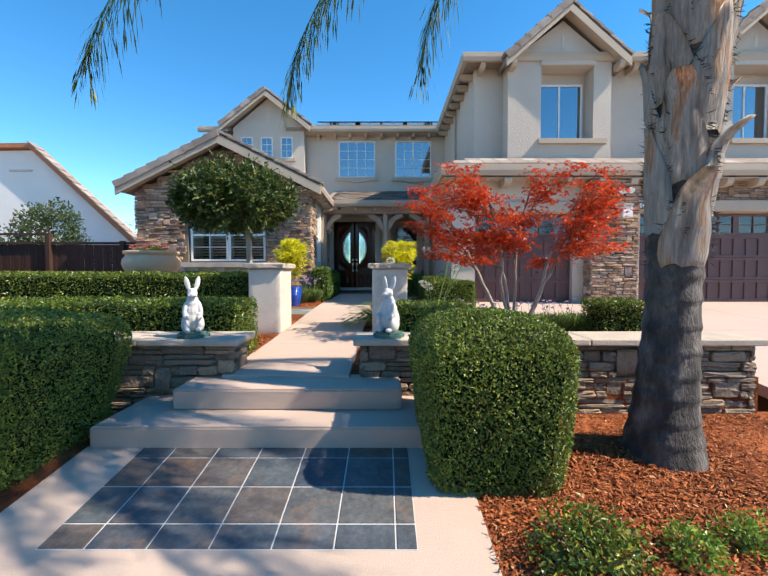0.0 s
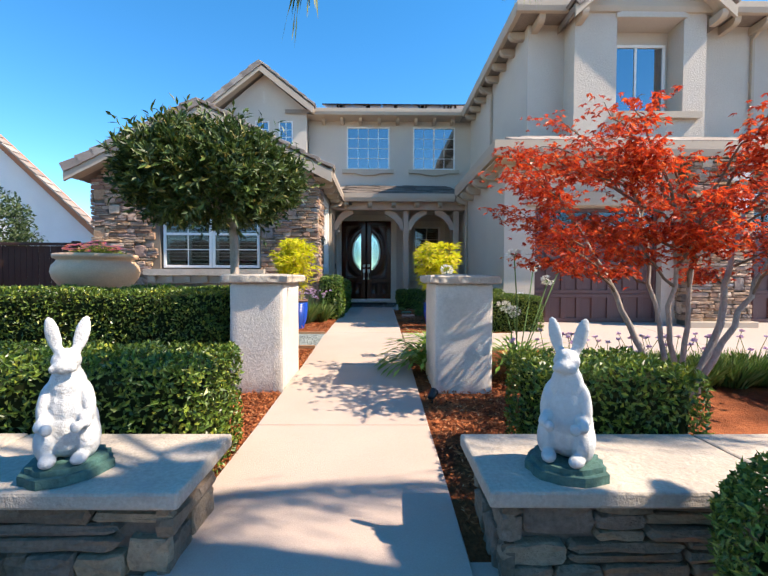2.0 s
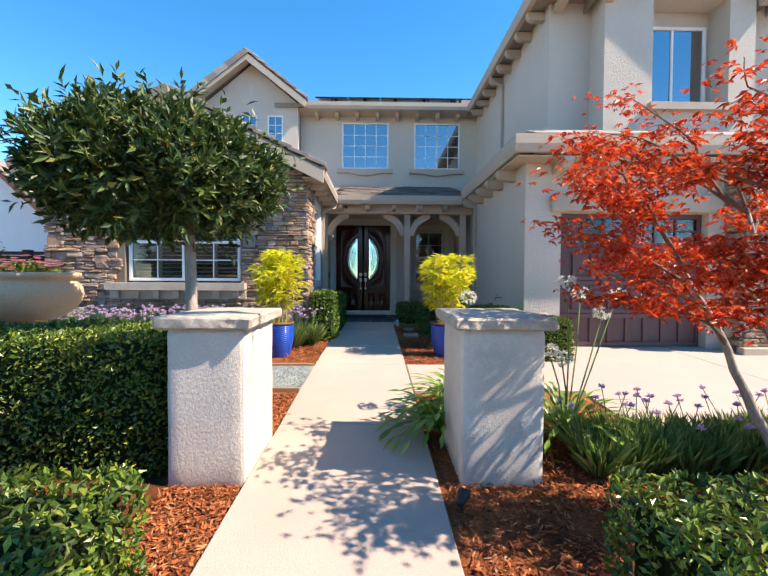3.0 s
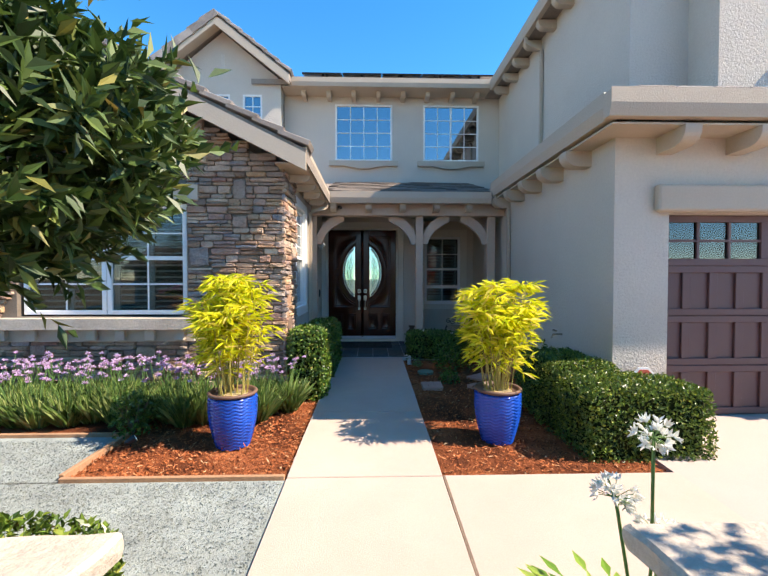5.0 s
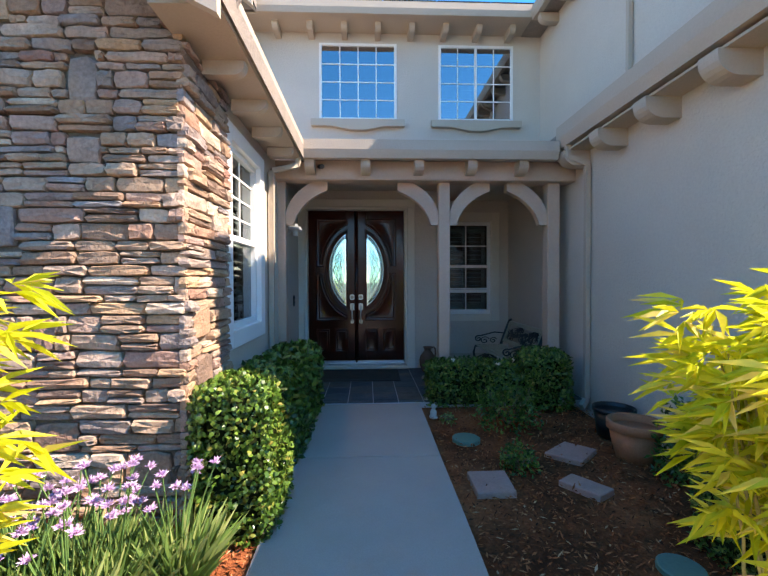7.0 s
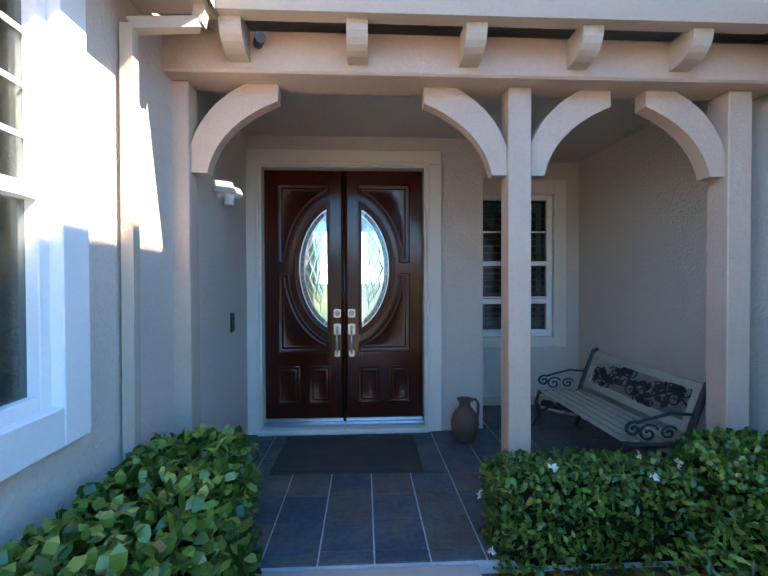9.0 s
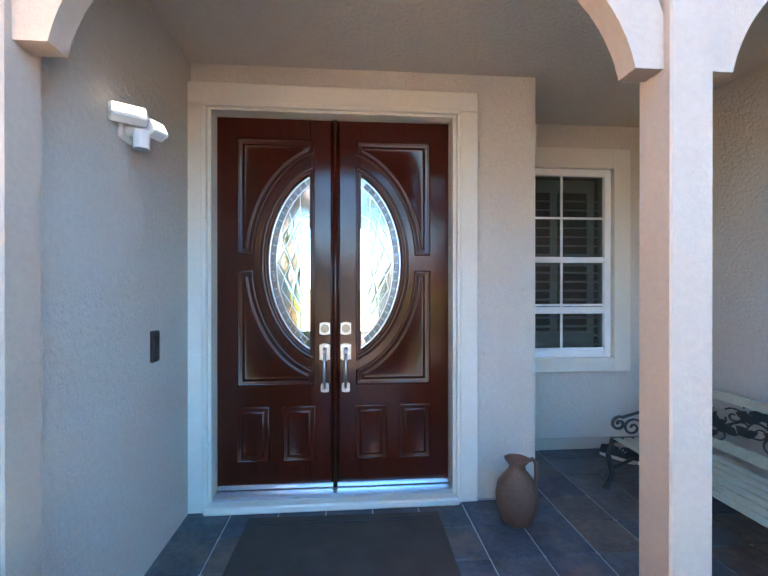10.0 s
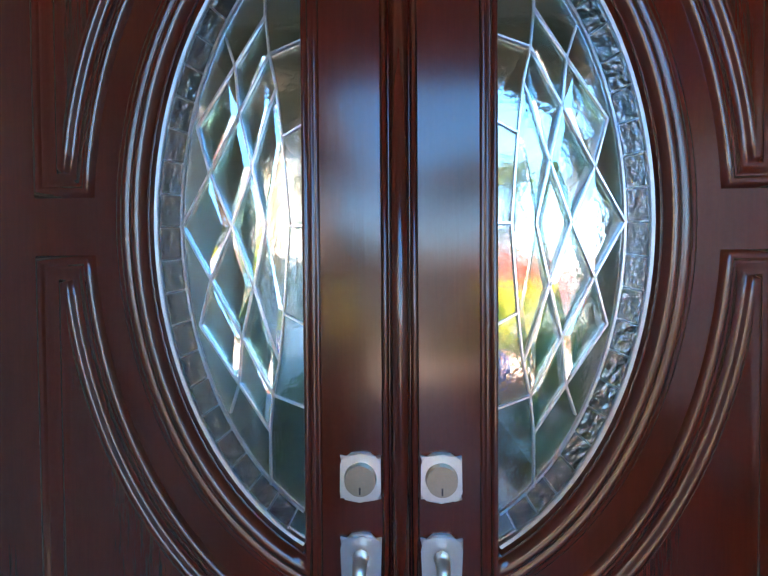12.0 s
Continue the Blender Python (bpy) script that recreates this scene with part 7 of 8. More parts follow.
def bamboo_pot(x, y, seed, spread=1.0, tall=1.52):
    z = bed_z(y)
    t = thing("plant_pot", (x, y, z), "tall cobalt blue glazed pot with a brown rim on the mulch", "plant pot", "blue pots beside the walk")
    prof = [(0.125, 0.0), (0.14, 0.006)] + [(0.14 + 0.067 * math.sin(min(1, q / 0.8) * math.pi * 0.5), 0.01 + 0.452 * q) for q in [k / 80 for k in range(1, 81)]]
    wob = lambda k, zz: 0.011 * abs(math.sin(((zz - z) / 0.03 + 0.35 * math.sin(k * math.pi / 4)) * math.pi))
    part("body", lathe(bmesh.new(), [(r, zz + z) for r, zz in prof], x, y, 96, wob), CERAMIC_BLUE, t, smooth=True)
    part("rim", lathe(bmesh.new(), [(0.205, z + 0.478), (0.218, z + 0.485), (0.22, z + 0.5), (0.208, z + 0.51), (0.186, z + 0.505), (0.182, z + 0.48), (0.168, z + 0.475)], x, y, 40), RIM, t, "brown unglazed rim", smooth=True)
    part("soil", lathe(bmesh.new(), [(0.18, z + 0.468), (0.1, z + 0.485), (0.01, z + 0.49)], x, y, 20), LITTER, t, "pale dry leaf litter")
    b = thing("bamboo", (x, y, z + 0.47), "bushy yellow-green bamboo growing from a blue pot", "bamboo", "bamboo plants in pots")
    r = random.Random(seed)
    pos, way = [], []
    for k in range(34):
        a, q = r.uniform(0, 6.28), r.uniform(0.02, 0.13)
        out = (q * 1.5 + r.uniform(0, 0.1)) * spread
        top = (x + math.cos(a) * out, y + math.sin(a) * out, z + r.uniform(1.05, tall))
        bm = bmesh.new()
        pts = limb(bm, (x + math.cos(a) * q, y + math.sin(a) * q, z + 0.46), top, 0.006, 0.003, 0, 7, seed * 50 + k, 0.012, 5)
        part("cane", bm, CANE, b)
        for p, p2 in zip(pts[1:], pts[2:] + [pts[-1]]):
            hgt = (p.z - z - 0.46) / 1.0
            for j in range(int(8 * min(1, max(0, hgt - 0.06)))):
                c = p.lerp(p2, r.random())
                aa = r.uniform(0, 6.28)
                o = c + Vector((math.cos(aa), math.sin(aa), r.uniform(-0.1, 0.4))) * r.uniform(0.02, 0.12) * spread
                for m in range(4):
                    bb = aa + r.uniform(-0.9, 0.9)
                    pos.append(o)
                    way.append((math.cos(bb), math.sin(bb), r.uniform(-0.55, 0.6)))
    pos, way = np.array(pos), np.array(way)
    n = len(pos)
    part("foliage", leaf_mesh("foliage", pos, way, unit(n) * 0.6 + np.array([0, 0, 1.0]), rng.uniform(0.08, 0.17, n), rng.uniform(0.013, 0.026, n), 0.15, 0.2), BAMBOO_LEAF, b)


bamboo_pot(-1.05, 11.4, 3)
bamboo_pot(1.41, 11.45, 4, 1.22, 1.46)

bowl = thing("planter_bowl", (-3.5, 9.97, 0.42), "wide sand-coloured bowl planter on a pedestal", "planter")
part("pedestal", lathe(bmesh.new(), [(0.28, 0.4), (0.28, 0.46), (0.18, 0.5), (0.15, 0.8), (0.18, 1.2), (0.22, 1.25)], -3.5, 9.97, 28), SANDPOT, bowl, smooth=True)
part("basin", lathe(bmesh.new(), [(0.2, 1.2), (0.3, 1.21), (0.43, 1.3), (0.5, 1.4), (0.52, 1.48), (0.505, 1.56), (0.46, 1.62), (0.445, 1.645), (0.485, 1.66), (0.498, 1.685), (0.492, 1.72), (0.46, 1.725), (0.42, 1.7), (0.4, 1.64)], -3.5, 9.97, 52), SANDPOT, bowl, smooth=True)
part("soil", lathe(bmesh.new(), [(0.36, 1.63), (0.2, 1.66), (0.01, 1.67)], -3.5, 9.97, 20), MULCH, bowl, "dark potting soil")
fl = thing("bedding_flowers", (-3.5, 9.97, 1.65), "purple, pink and yellow bedding flowers in a bowl", "flowers")
n = 1100
d = unit(n)
d[:, 2] = np.abs(d[:, 2])
p = np.array([-3.5, 9.97, 1.64]) + d * np.array([0.36, 0.36, 0.2]) * rng.uniform(0.5, 1, (n, 1))
part("foliage", leaf_mesh("foliage", p, d + unit(n) * 0.7, unit(n), rng.uniform(0.03, 0.06, n), rng.uniform(0.015, 0.03, n)), HEDGE_LEAF, fl)
for k in range(60):
    a, q = rng.random() * 6.28, rng.random() ** 0.5 * 0.36
    c = np.array([-3.5 + math.cos(a) * q, 9.97 + math.sin(a) * q, 1.84 + rng.random() * 0.12 - q * 0.32])
    ang = np.linspace(0, 5.2, 7)
    w = np.column_stack([np.cos(ang), np.sin(ang), np.full(7, 0.35)])
    part("blossom", leaf_mesh("blossom", np.tile(c, (7, 1)), w, np.tile([0, 0, 1.0], (7, 1)), np.full(7, 0.042), np.full(7, 0.036)), MIXFLOWER, fl)


# ---- flower bed under the window ----
def garlic(x, y, seed, heads=9, size=1.0):
    """A clump of society garlic: strap leaves and thin stems with lilac heads."""
    z = bed_z(y)
    g = thing("society_garlic", (x, y, z), "clump of grassy leaves with lilac flower heads", "flower", "lilac flower clumps")
    n = int(420 * size)
    a = rng.random(n) * 6.28
    q = rng.random(n) * 0.09
    pos = np.column_stack([x + np.cos(a) * q, y + np.sin(a) * q, np.full(n, z)])
    lean = rng.uniform(0.03, 0.75, n)
    way = np.column_stack([np.cos(a) * lean, np.sin(a) * lean, np.ones(n)])
    L = rng.uniform(0.18, 0.42, n) * size
    me1 = leaf_mesh("leaves", pos, way, unit(n) + np.column_stack([np.cos(a), np.sin(a), np.zeros(n)]) * -0.6, L, np.full(n, 0.0085), 0.1, 0.2)
    part("leaves", me1, GRASS_LEAF, g)
    stems = bmesh.new()
    hp = []
    for k in range(heads):
        aa, l = rng.random() * 6.28, rng.uniform(0.1, 0.38)
        top = Vector((x + math.cos(aa) * l * 0.6, y + math.sin(aa) * l * 0.6, z + rng.uniform(0.46, 0.66) * size))
        tube(stems, [Vector((x, y, z)), Vector((x, y, z)).lerp(top, 0.6) + Vector((0, 0, 0.04)), top], 0.003, 4)
        hp += [top] * 30
    tagged(part("stem", stems, STEM, g), kind="stuff")
    hp = np.array(hp)
    d = unit(len(hp))
    d[:, 2] = np.abs(d[:, 2]) * 0.8
    tagged(part("flower_head", leaf_mesh("flower_head", hp, d, unit(len(hp)), rng.uniform(0.022, 0.038, len(hp)), rng.uniform(0.01, 0.017, len(hp)), 0.2, 0.1), LILAC, g), kind="stuff")


k = 0
for x in np.arange(-4.6, -0.95, 0.24):
    for y in (11.95, 12.3):
        k += 1
        garlic(x + rng.uniform(-0.07, 0.07), y + rng.uniform(-0.08, 0.08), k, 11, 1.0)
for x, y in ((-0.95, 12.2), (-0.72, 12.3)):
    garlic(x, y, 90, 11, 1.0)
for x in np.arange(1.9, 4.3, 0.19):
    for y in (8.0, 8.25):
        garlic(x + rng.uniform(-0.05, 0.05), y + rng.uniform(-0.06, 0.06) + 0.02 * x, 50, 2, 0.75)


def lily(x, y, heads, seed, kind="white"):
    """Agapanthus: broad strap leaves, tall stems with open umbels."""
    z = bed_z(y)
    g = thing("agapanthus", (x, y, z), "agapanthus clump with tall stems and pale umbels", "flower", "agapanthus clumps")
    n = 84
    a = rng.random(n) * 6.28
    seg = 5
    pos, way, up, L = [], [], [], []
    for i in range(n):
        p = np.array([x + math.cos(a[i]) * 0.04, y + math.sin(a[i]) * 0.04, z])
        el = rng.uniform(0.7, 1.4)
        for j in range(seg):
            w = np.array([math.cos(a[i]) * math.cos(el), math.sin(a[i]) * math.cos(el), math.sin(el)])
            pos.append(p)
            way.append(w)
            up.append(np.array([-math.cos(a[i]) * math.sin(el), -math.sin(a[i]) * math.sin(el), math.cos(el)]))
            L.append(0.15)
            p = p + w * 0.125
            el -= 0.34
    part("leaves", leaf_mesh("leaves", np.array(pos), np.array(way), np.array(up), np.array(L), np.full(len(L), 0.042), 0.1, 0.0), AGA_LEAF, g)
    r = random.Random(seed)
    for hx, hy, hz in heads:
        top = Vector((hx, hy, hz))
        bm = bmesh.new()
        tube(bm, [Vector((x, y, z)), Vector((x, y, z)).lerp(top, 0.55) + Vector((0.02, 0, 0.05)), top], 0.006, 6)
        s = part("stem", bm, STEM, g)
        d = unit(26)
        d[:, 2] = d[:, 2] * 0.7 + 0.25
        c = np.tile(np.array(top), (26, 1))
        ped = bmesh.new()
        for q in d:
            tube(ped, [top, top + Vector(q) * 0.056], 0.0015, 3)
        tagged(part("pedicel", ped, STEM, s), kind="stuff")
        pp = np.repeat(c + d * 0.056, 5, 0)
        dd = np.repeat(d, 5, 0) + unit(130) * 0.9
        part("umbel", leaf_mesh("umbel", pp, dd, unit(130), np.full(130, 0.034), np.full(130, 0.014)), WHITEFLOWER if kind == "white" else LILAC, s)


lily(1.86, 8.5, [(1.75, 8.28, 1.64), (2.21, 9.0, 1.54), (2.46, 8.86, 1.54), (2.3, 8.8, 1.38), (1.72, 8.5, 1.12), (1.8, 8.45, 1.06)], 3)
lily(1.14, 8.98, [(1.2, 9.0, 1.5), (1.05, 8.97, 1.31), (1.2, 8.97, 1.17)], 4)
lily(0.95, 8.6, [], 5)


def shrub(x, y, z, r, h, n, mat, label, leaf=0.035, stems=True):
    s = thing("shrub", (x, y, z), label, "shrub", "small shrubs")
    for k in range(9):
        a = k * 0.7
        bm = bmesh.new()
        limb(bm, (x, y, z), (x + math.cos(a) * r * 0.7, y + math.sin(a) * r * 0.7, z + h * 0.7), 0.006, 0.003, 0.02, 4, k, 0.02, 5)
        part("stem", bm, TWIG, s)
    d = unit(n)
    d[:, 2] = np.abs(d[:, 2])
    lump = np.array([1 + 0.35 * noise.noise(Vector(q * 2.5) + Vector((x, y, 0))) for q in d])
    p = np.array([x, y, z + 0.02]) + d * np.array([r, r, h]) * (lump * rng.uniform(0.45, 1.0, n))[:, None]
    part("foliage", leaf_mesh("foliage", p, d * 0.6 + unit(n) * 0.8, d + unit(n) * 0.6, rng.uniform(0.7, 1.3, n) * leaf, rng.uniform(0.7, 1.2, n) * leaf * 0.55), mat, s)


shrub(2.1, 3.78, front_z(3.85) - 0.02, 0.3, 0.3, 1500, HEDGE_LEAF, "small loose green shrub on the bark mulch")
shrub(2.66, 3.86, front_z(3.85) - 0.02, 0.15, 0.17, 500, AGA_LEAF, "small yellowish shrub on the bark mulch", 0.03)
shrub(3.02, 3.95, front_z(3.85) - 0.02, 0.15, 0.18, 500, AGA_LEAF, "small yellowish shrub on the bark mulch", 0.03)
shrub(1.55, 14.35, 0.57, 0.33, 0.55, 900, PITTO_LEAF, "loose dark green shrub before the porch", 0.05)
shrub(1.33, 13.45, 0.55, 0.16, 0.2, 350, PITTO_LEAF, "small leafy plant beside the stepping stones", 0.04)
shrub(0.98, 14.45, 0.57, 0.08, 0.1, 120, GRASS_LEAF, "tiny leafy plant in the mulch", 0.03)
shrub(-2.1, 11.65, 0.54, 0.2, 0.45, 500, PITTO_LEAF, "leafy green shrub in the flower bed", 0.05)
shrub(2.5, 13.22, 0.55, 0.22, 0.62, 800, PITTO_LEAF, "dark green leafy shrub beside a terracotta pot", 0.055)

# ---- small garden things ----
for pts in ([(0.905, 13.06), (1.174, 13.06), (1.195, 13.38), (0.908, 13.375)], [(1.525, 13.21), (1.7, 12.98), (1.85, 13.07), (1.67, 13.31)], [(1.626, 13.68), (1.844, 13.49), (2.097, 13.72), (1.9, 13.9)]):
    c = (sum(p[0] for p in pts) / 4, sum(p[1] for p in pts) / 4)
    s = thing("stepping_stone", (c[0], c[1], 0.55), "flat pinkish square paver in the bark mulch", "stepping stone", "stepping stones")
    bm = prismed(pts, "z", 0.54, 0.592)
    bmesh.ops.bevel(bm, geom=bm.edges[:], offset=0.006, segments=1, affect="EDGES")
    part("slab", bm, PAVER, s)
lid = thing("valve_lid", (1.06, 14.02, 0.56), "round grey-green plastic valve cover in the mulch", "valve cover")
part("cover", lathe(bmesh.new(), [(0.125, 0.56), (0.125, 0.592), (0.115, 0.598), (0.01, 0.6)], 1.06, 14.02, 28), GREENLID, lid)
lid = thing("valve_lid", (1.75, 12.35, 0.54), "round grey-green plastic valve cover in the mulch", "valve cover")
part("cover", lathe(bmesh.new(), [(0.11, 0.53), (0.11, 0.56), (0.1, 0.566), (0.01, 0.568)], 1.75, 12.35, 28), GREENLID, lid)
# rounded stand-in for a little white sign
bm = bmesh.new()
blob(bm, (0.86, 14.62, 0.63), (0.035, 0.03, 0.05))
blob(bm, (0.86, 14.61, 0.7), (0.026, 0.026, 0.03))
box(bm, 0.82, 0.9, 14.58, 14.66, 0.575, 0.6, 0.006)
tagged(part("garden_figurine", bm, RABBIT, None, smooth=True), "small whitish garden figurine beside the walk", "figurine")
pot = thing("plant_pot", (2.36, 13.62, 0.55), "wide terracotta pot half hidden by leaves", "plant pot")
part("body", lathe(bmesh.new(), [(0.14, 0.55), (0.17, 0.66), (0.198, 0.8)], 2.36, 13.62, 32), TERRACOTTA, pot, smooth=True)
part("rim", lathe(bmesh.new(), [(0.2, 0.79), (0.214, 0.795), (0.216, 0.855), (0.208, 0.864), (0.19, 0.862), (0.184, 0.8), (0.17, 0.74)], 2.36, 13.62, 32), TERRACOTTA, pot, "thick rolled terracotta rim", smooth=True)
part("soil", lathe(bmesh.new(), [(0.182, 0.762), (0.1, 0.77), (0.01, 0.775)], 2.36, 13.62, 24), MULCH, pot, "dark dry potting soil")
pot = thing("plant_pot", (2.46, 14.08, 0.56), "wide black plastic nursery pot by the wall", "plant pot")
part("body", lathe(bmesh.new(), [(0.14, 0.56), (0.172, 0.8)], 2.46, 14.08, 32), PLASTIC, pot, smooth=True)
part("rim", lathe(bmesh.new(), [(0.172, 0.795), (0.186, 0.8), (0.186, 0.83), (0.178, 0.835), (0.165, 0.83), (0.15, 0.7)], 2.46, 14.08, 32), PLASTIC, pot, "black rolled rim", smooth=True)


def spotlight(x, y, rz):
    z = bed_z(y) + 0.01
    s = thing("garden_spotlight", (x, y, z), "black low-voltage garden spotlight in the mulch", "spotlight", "garden spotlights")
    bm = bmesh.new()
    tube(bm, [(x, y, z - 0.02), (x, y, z + 0.05)], 0.007, 8)
    part("stake", bm, BLACK, s)
    bm = bmesh.new()
    d = Vector((math.cos(rz), math.sin(rz), 0.45)).normalized()
    c = Vector((x, y, z + 0.06))
    tube(bm, [c - d * 0.045, c - d * 0.034, c, c + d * 0.036, c + d * 0.046], [0.018, 0.026, 0.031, 0.037, 0.037], 14)
    h = part("head", bm, BLACK, s, smooth=True)
    bm = bmesh.new()
    tube(bm, [c + d * 0.0462, c + d * 0.049], 0.03, 14)
    part("lens", bm, WHITE, h, "pale lens")


spotlight(-1.95, 11.35, 0.6)
spotlight(1.78, 7.55, 2.4)
spotlight(0.86, 7.6, 1.0)
sign = thing("yard_sign", (2.97, 11.7, 0.5), "small red and white shield sign on a stake", "yard sign")
bm = bmesh.new()
tube(bm, [(2.97, 11.7, 0.5), (2.97, 11.7, 0.95)], 0.006, 6)
part("stake", bm, ALU, sign)
hexa = lambda r: [(2.97 + r * math.cos(math.radians(22.5 + 45 * k)), 1.03 + r * math.sin(math.radians(22.5 + 45 * k))) for k in range(8)]
part("plate", prismed(hexa(0.13), "y", 11.68, 11.693), WHITE, sign, "white shield plate")
part("emblem", prismed(hexa(0.105), "y", 11.676, 11.68), RED, sign, "red octagon")
for z in (1.06, 1.02, 0.98):
    part("bar", boxed(2.9, 3.04, 11.673, 11.676, z - 0.008, z + 0.008), WHITE, sign)

# ---- lamp, camera and number on the stone pier ----
lan = thing("wall_lantern", (6.57, 11.4, 2.55), "white box lantern with frosted panes on the stone pier", "wall lantern")
part("back_plate", boxed(6.5, 6.64, 11.37, 11.4, 2.6, 2.85, 0.005), WHITE, lan)
part("hood", prismed([(6.44, 2.82), (6.7, 2.82), (6.66, 2.87), (6.48, 2.87)], "y", 11.14, 11.38), TRIM, lan)
part("pane", boxed(6.46, 6.68, 11.16, 11.37, 2.56, 2.815, 0.01), WHITE, lan, "frosted white box")
part("base", boxed(6.45, 6.69, 11.15, 11.38, 2.535, 2.56, 0.004), TRIM, lan)
camr = thing("security_camera", (6.57, 11.4, 3.1), "white twin flood camera under the eave", "security camera")
bm = bmesh.new()
tube(bm, [(6.57, 11.4, 3.14), (6.57, 11.3, 3.12)], 0.04, 12)
part("mount", bm, WHITE, camr)
for x in (6.47, 6.7):
    bm = bmesh.new()
    tube(bm, [(x, 11.32, 3.2), (x, 11.24, 3.16)], [0.05, 0.065], 14)
    part("head", bm, WHITE, camr)
bm = bmesh.new()
tube(bm, [(6.57, 11.3, 3.08), (6.57, 11.26, 3.03)], [0.035, 0.03], 12)
part("lens", bm, PLASTIC, camr, "dark camera eye")
num = thing("house_number", (7.1, 11.6, 2.85), "dark plate with pale house number digits", "number plate")
part("plate", boxed(6.99, 7.36, 11.585, 11.61, 2.8, 2.96, 0.005), NIGHT, num)
part("field", boxed(7.04, 7.3, 11.58, 11.5845, 2.825, 2.935), WHITE, num, "pale digit field")
cu = bpy.data.curves.new("digits", "FONT")
cu.body, cu.size, cu.align_x, cu.align_y, cu.extrude = "1421", 0.11, "CENTER", "CENTER", 0.001
tt = new("digits_tmp", cu)
dg = bpy.data.meshes.new_from_object(tt.evaluated_get(bpy.context.evaluated_depsgraph_get()))
bpy.data.objects.remove(tt)
dg.transform(Matrix.Translation((7.17, 11.578, 2.88)) @ pose(0, 0, 0, 90, 0, 0))
dg.materials.clear()
part("digits", dg, NIGHT, num)
rc = thing("eave_camera", (-0.36, 15.2, 3.33), "small black camera under the porch eave", "security camera")
bm = bmesh.new()
tube(bm, [(-0.38, 15.25, 3.36), (-0.34, 15.14, 3.33)], 0.028, 12)
part("body", bm, PLASTIC, rc)
hose = thing("hose_tap", (2.7, 12.9, 1.3), "small garden tap on the stucco wall", "tap")
bm = bmesh.new()
tube(bm, [(2.7, 12.9, 1.32), (2.58, 12.9, 1.32), (2.56, 12.9, 1.27)], 0.012, 8)
tube(bm, [(2.6, 12.86, 1.37), (2.6, 12.94, 1.37)], 0.014, 8)
part("spout", bm, BRASS, hose)

# ---- fence and neighbour ----
fence = thing("wooden_fence", (-7.5, 13.0, 0.3), "dark brown stained board fence", "fence")
for k in range(58):
    x = -12.6 + k * 0.125
    shared_piece("board", "fence_board", lambda: boxed(-0.058, 0.058, -0.01, 0.01, 0, 1.75, 0.003), FENCE, fence, Matrix.Translation((x, 13.0 + (0.004 if k % 2 else 0), 0.3)))
for x in (-10.1, -7.95, -5.95):
    part("post", boxed(x - 0.06, x + 0.06, 12.88, 13.0, 0.2, 2.36 if x < -7 else 2.15, 0.006), FENCE, fence)
part("top_rail", boxed(-12.7, -5.5, 12.93, 13.02, 2.06, 2.12, 0.004), FENCE, fence)
part("gate_rail", boxed(-12.7, -7.95, 12.92, 12.99, 2.3, 2.36, 0.004), FENCE, fence)

nb = thing("neighbour_house", (-16, 22, 0), "white stucco house with a terracotta-edged tile roof", "house")
part("wall", prismed([(-23, -0.4), (-9.9, -0.4), (-9.9, 2.7), (-14.2, 6.62), (-23, 6.5)], "y", 20.0, 20.3), NEIGHBOUR, nb)
part("side_wall", boxed(-10.2, -9.9, 20.3, 20.4, -0.4, 2.7), NEIGHBOUR, nb)
part("roof", prismed([(-9.5, 2.45), (-14.2, 6.85), (-23, 6.75), (-23, 6.6), (-14.2, 6.66), (-9.6, 2.3)], "y", 19.7, 20.4), TERRACOTTA, nb)
rk = thing("roof_edge", (-14, 19.7, 6.9), "pale tile edge along the white house's roof", "roof edge")
rake(rk, -9.5, 2.5, -14.2, 6.88, 19.66, 0.42, 0.4)
part("vent", boxed(-15.3, -14.3, 19.96, 20.0, 5.7, 5.78), STUCCO_ROUGH, nb, "narrow wall vent")

# ---- across the street, seen in the window glass ----
for x, w, h in ((-16, 13, 3.2), (2, 14, 3.4), (19, 13, 3.1)):
    o = thing("street_house", (x, -22, -0.78), "plain beige house across the street with a tiled roof", "house", "houses across the street")
    part("wall", boxed(x - w / 2, x + w / 2, -30, -22, -0.85, h), STUCCO, o)
    part("roof", prismed([(-21.2, h - 0.1), (-26, h + 2.2), (-30.8, h - 0.1), (-30.8, h - 0.3), (-21.2, h - 0.3)], "x", x - w / 2 - 0.6, x + w / 2 + 0.6), ROOF, o)
    part("garage_door", boxed(x - w * 0.35, x - w * 0.05, -22.05, -21.98, -0.75, 1.6), CASING, o)
    part("window", boxed(x + w * 0.1, x + w * 0.32, -22.03, -21.98, 1.0, 2.1), WIN_SKY, o)
for i, (x, y) in enumerate(((-8.5, -19), (-4.5, -14), (9.5, -16), (13, -20), (-22, -17), (5.2, -14.5), (-14, -15), (-18.5, -18), (0.6, -18), (-10.5, -13), (17, -15))):
    far_tree(x, y, -0.65, 2.3, 7.0 + (i % 3), 30 + i, "leafy street tree across the road")


# ---- stones of the house front, last ----
front = thing("stone_front", (-3.15, LWY, 0.4), "brown and tan ledge-stone facing of the left wing", "stone facing", "", "structure")


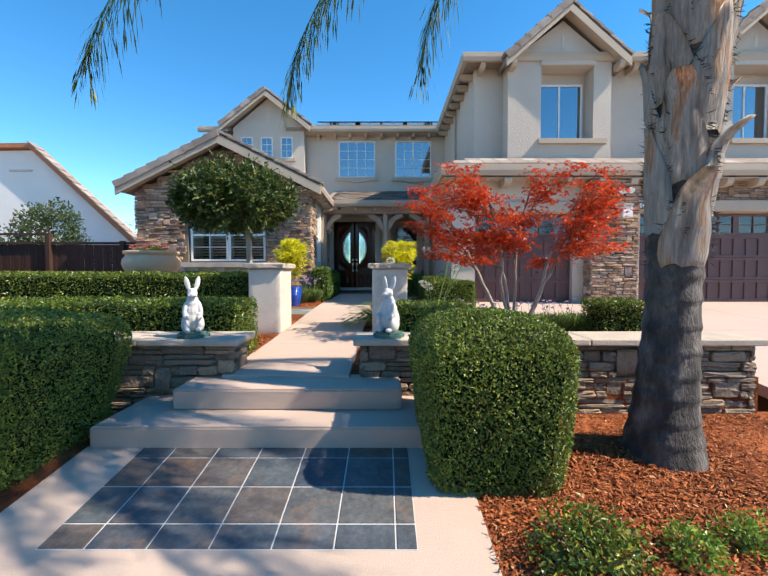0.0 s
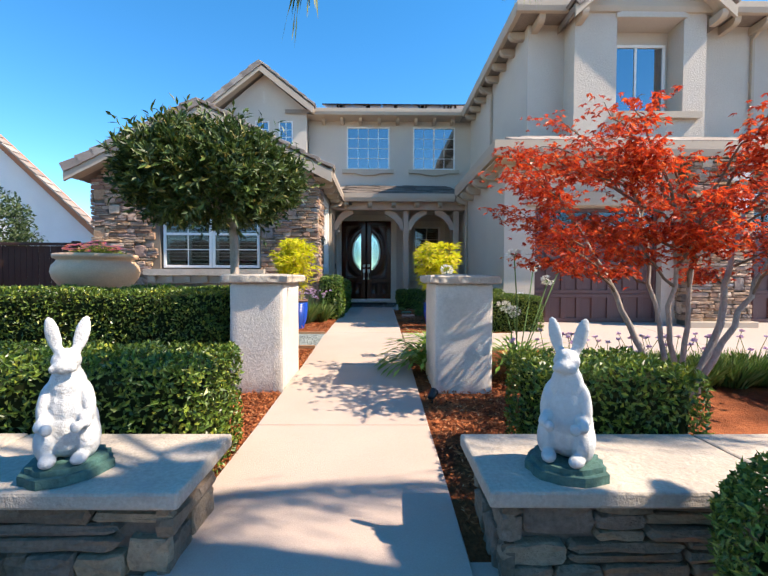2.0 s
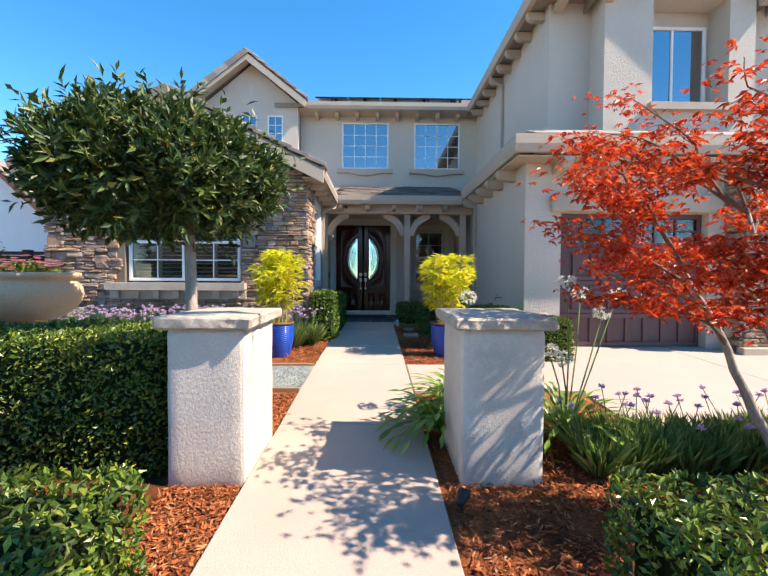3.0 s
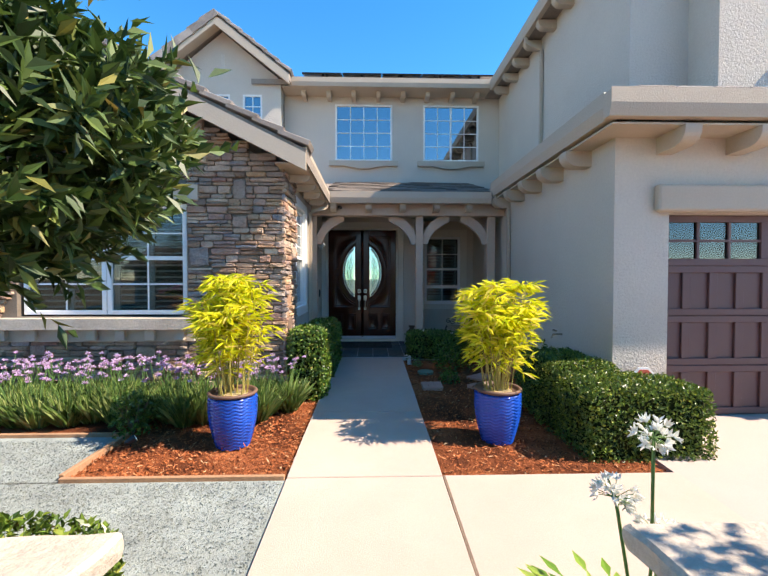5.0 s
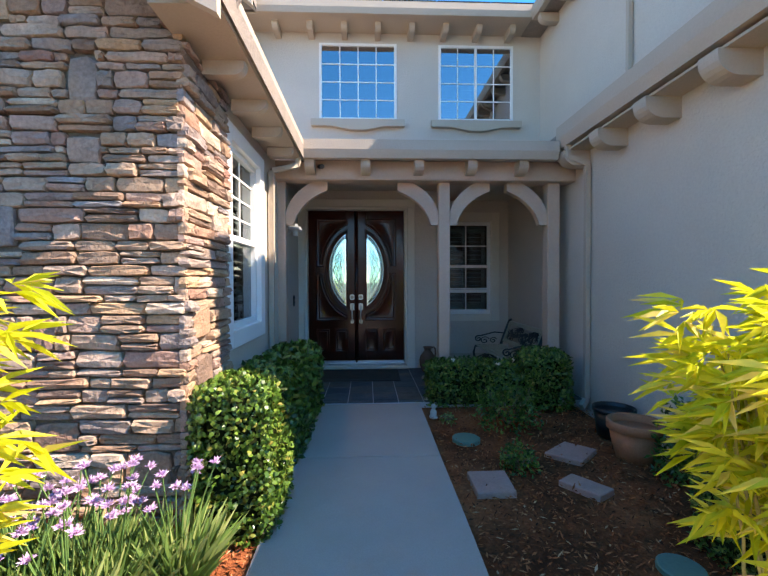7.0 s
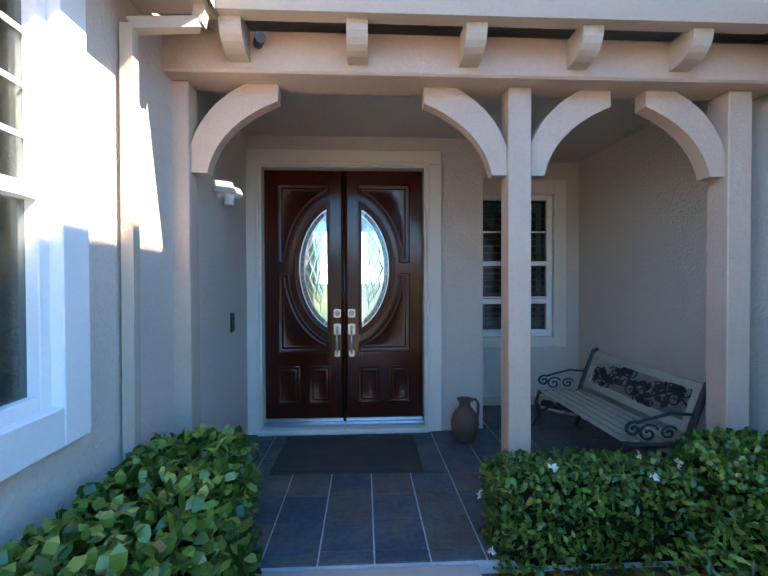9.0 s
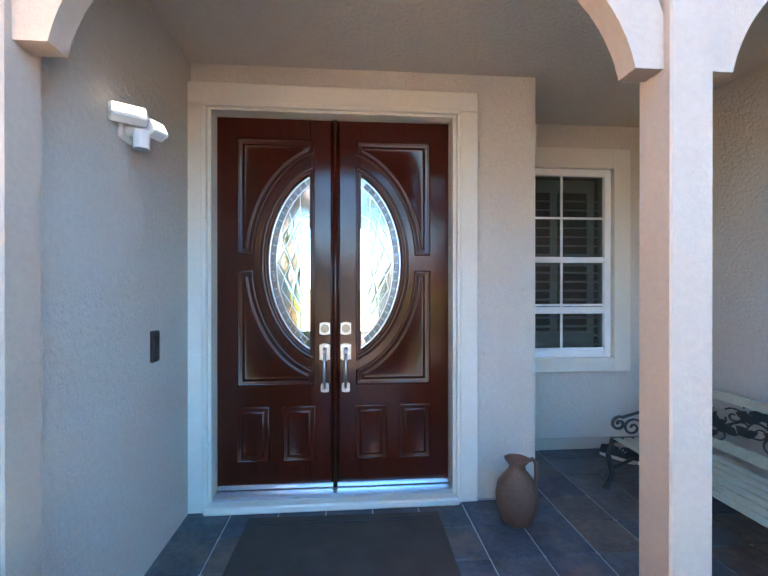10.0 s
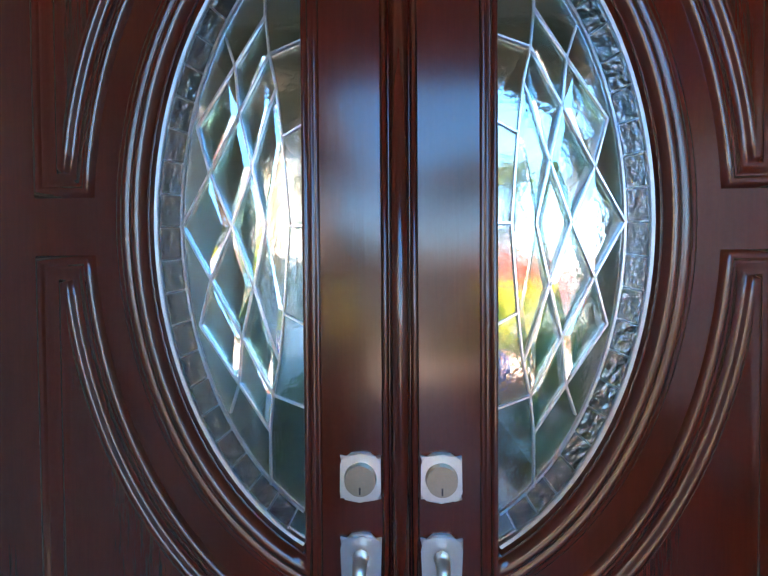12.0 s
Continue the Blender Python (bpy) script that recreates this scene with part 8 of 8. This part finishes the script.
def gable_block(a, b, c, d):
    if a < -1.93 + 0.02 and b > -4.32 and c < 3.2 and d > 1.42 and not (b < -4.12 or a > -2.035 or d < 1.44 or c > 3.19):
        return True
    top = 4.58 - abs((a + b) / 2 - RIDGE) * (1.16 / 2.3) + 0.04
    return d > max(top, 3.05) and d > top


cells = ledge_layout(-2.03, LW1, 0.4, 4.5, 5, gable_block, wmax=0.36) + ledge_layout(LW0, -2.03, 0.4, 4.5, 35, gable_block)
lay_stones(cells, lambda u, v: (Vector((u, LWY + 0.032, v)), 0), front, 0.05, (STONE, STONE_FAR), near=lambda u, v: u > -2.05 and v < 3.7, limit=300, seed=6)
ret = thing("stone_return", (LW1, 13.1, 0.4), "brown and tan ledge-stone facing round the corner", "stone facing", "", "structure")
part("backing", boxed(LW1 - 0.058, LW1 - 0.035, LWY + 0.03, 13.45, 0.4, 3.4), MORTAR, ret)
cells = ledge_layout(LWY - 0.02, 13.45, 0.4, 3.36, 15, wmin=0.1, wmax=0.4)
lay_stones(cells, lambda u, v: (Vector((LW1 - 0.037, u, v)), 90), ret, 0.05, (STONE, STONE_FAR), seed=7)
pier = thing("stone_pier", (6.45, 11.46, 0.66), "brown and tan ledge-stone pier between the garage doors", "stone facing", "", "structure")
cells = ledge_layout(5.9, 7.0, 0.66, 3.45, 25)
lay_stones(cells, lambda u, v: (Vector((u, 11.462, v)), 0), pier, 0.05, (STONE, STONE_FAR), seed=8)
cells = ledge_layout(11.42, 11.77, 0.66, 3.45, 26, wmin=0.15, wmax=0.35)
lay_stones(cells, lambda u, v: (Vector((5.922, u, v)), -90), pier, 0.05, (STONE, STONE_FAR), limit=0, seed=8)
band = thing("stone_band", (9, 11.74, 3.02), "ledge-stone band over the double garage door", "stone facing", "", "structure")
cells = ledge_layout(7.0, 13.9, 3.03, 3.47, 27)
lay_stones(cells, lambda u, v: (Vector((u, GY - 0.028, v)), 0), band, 0.04, (STONE, STONE_FAR), near=lambda u, v: u < 10.5, seed=9)
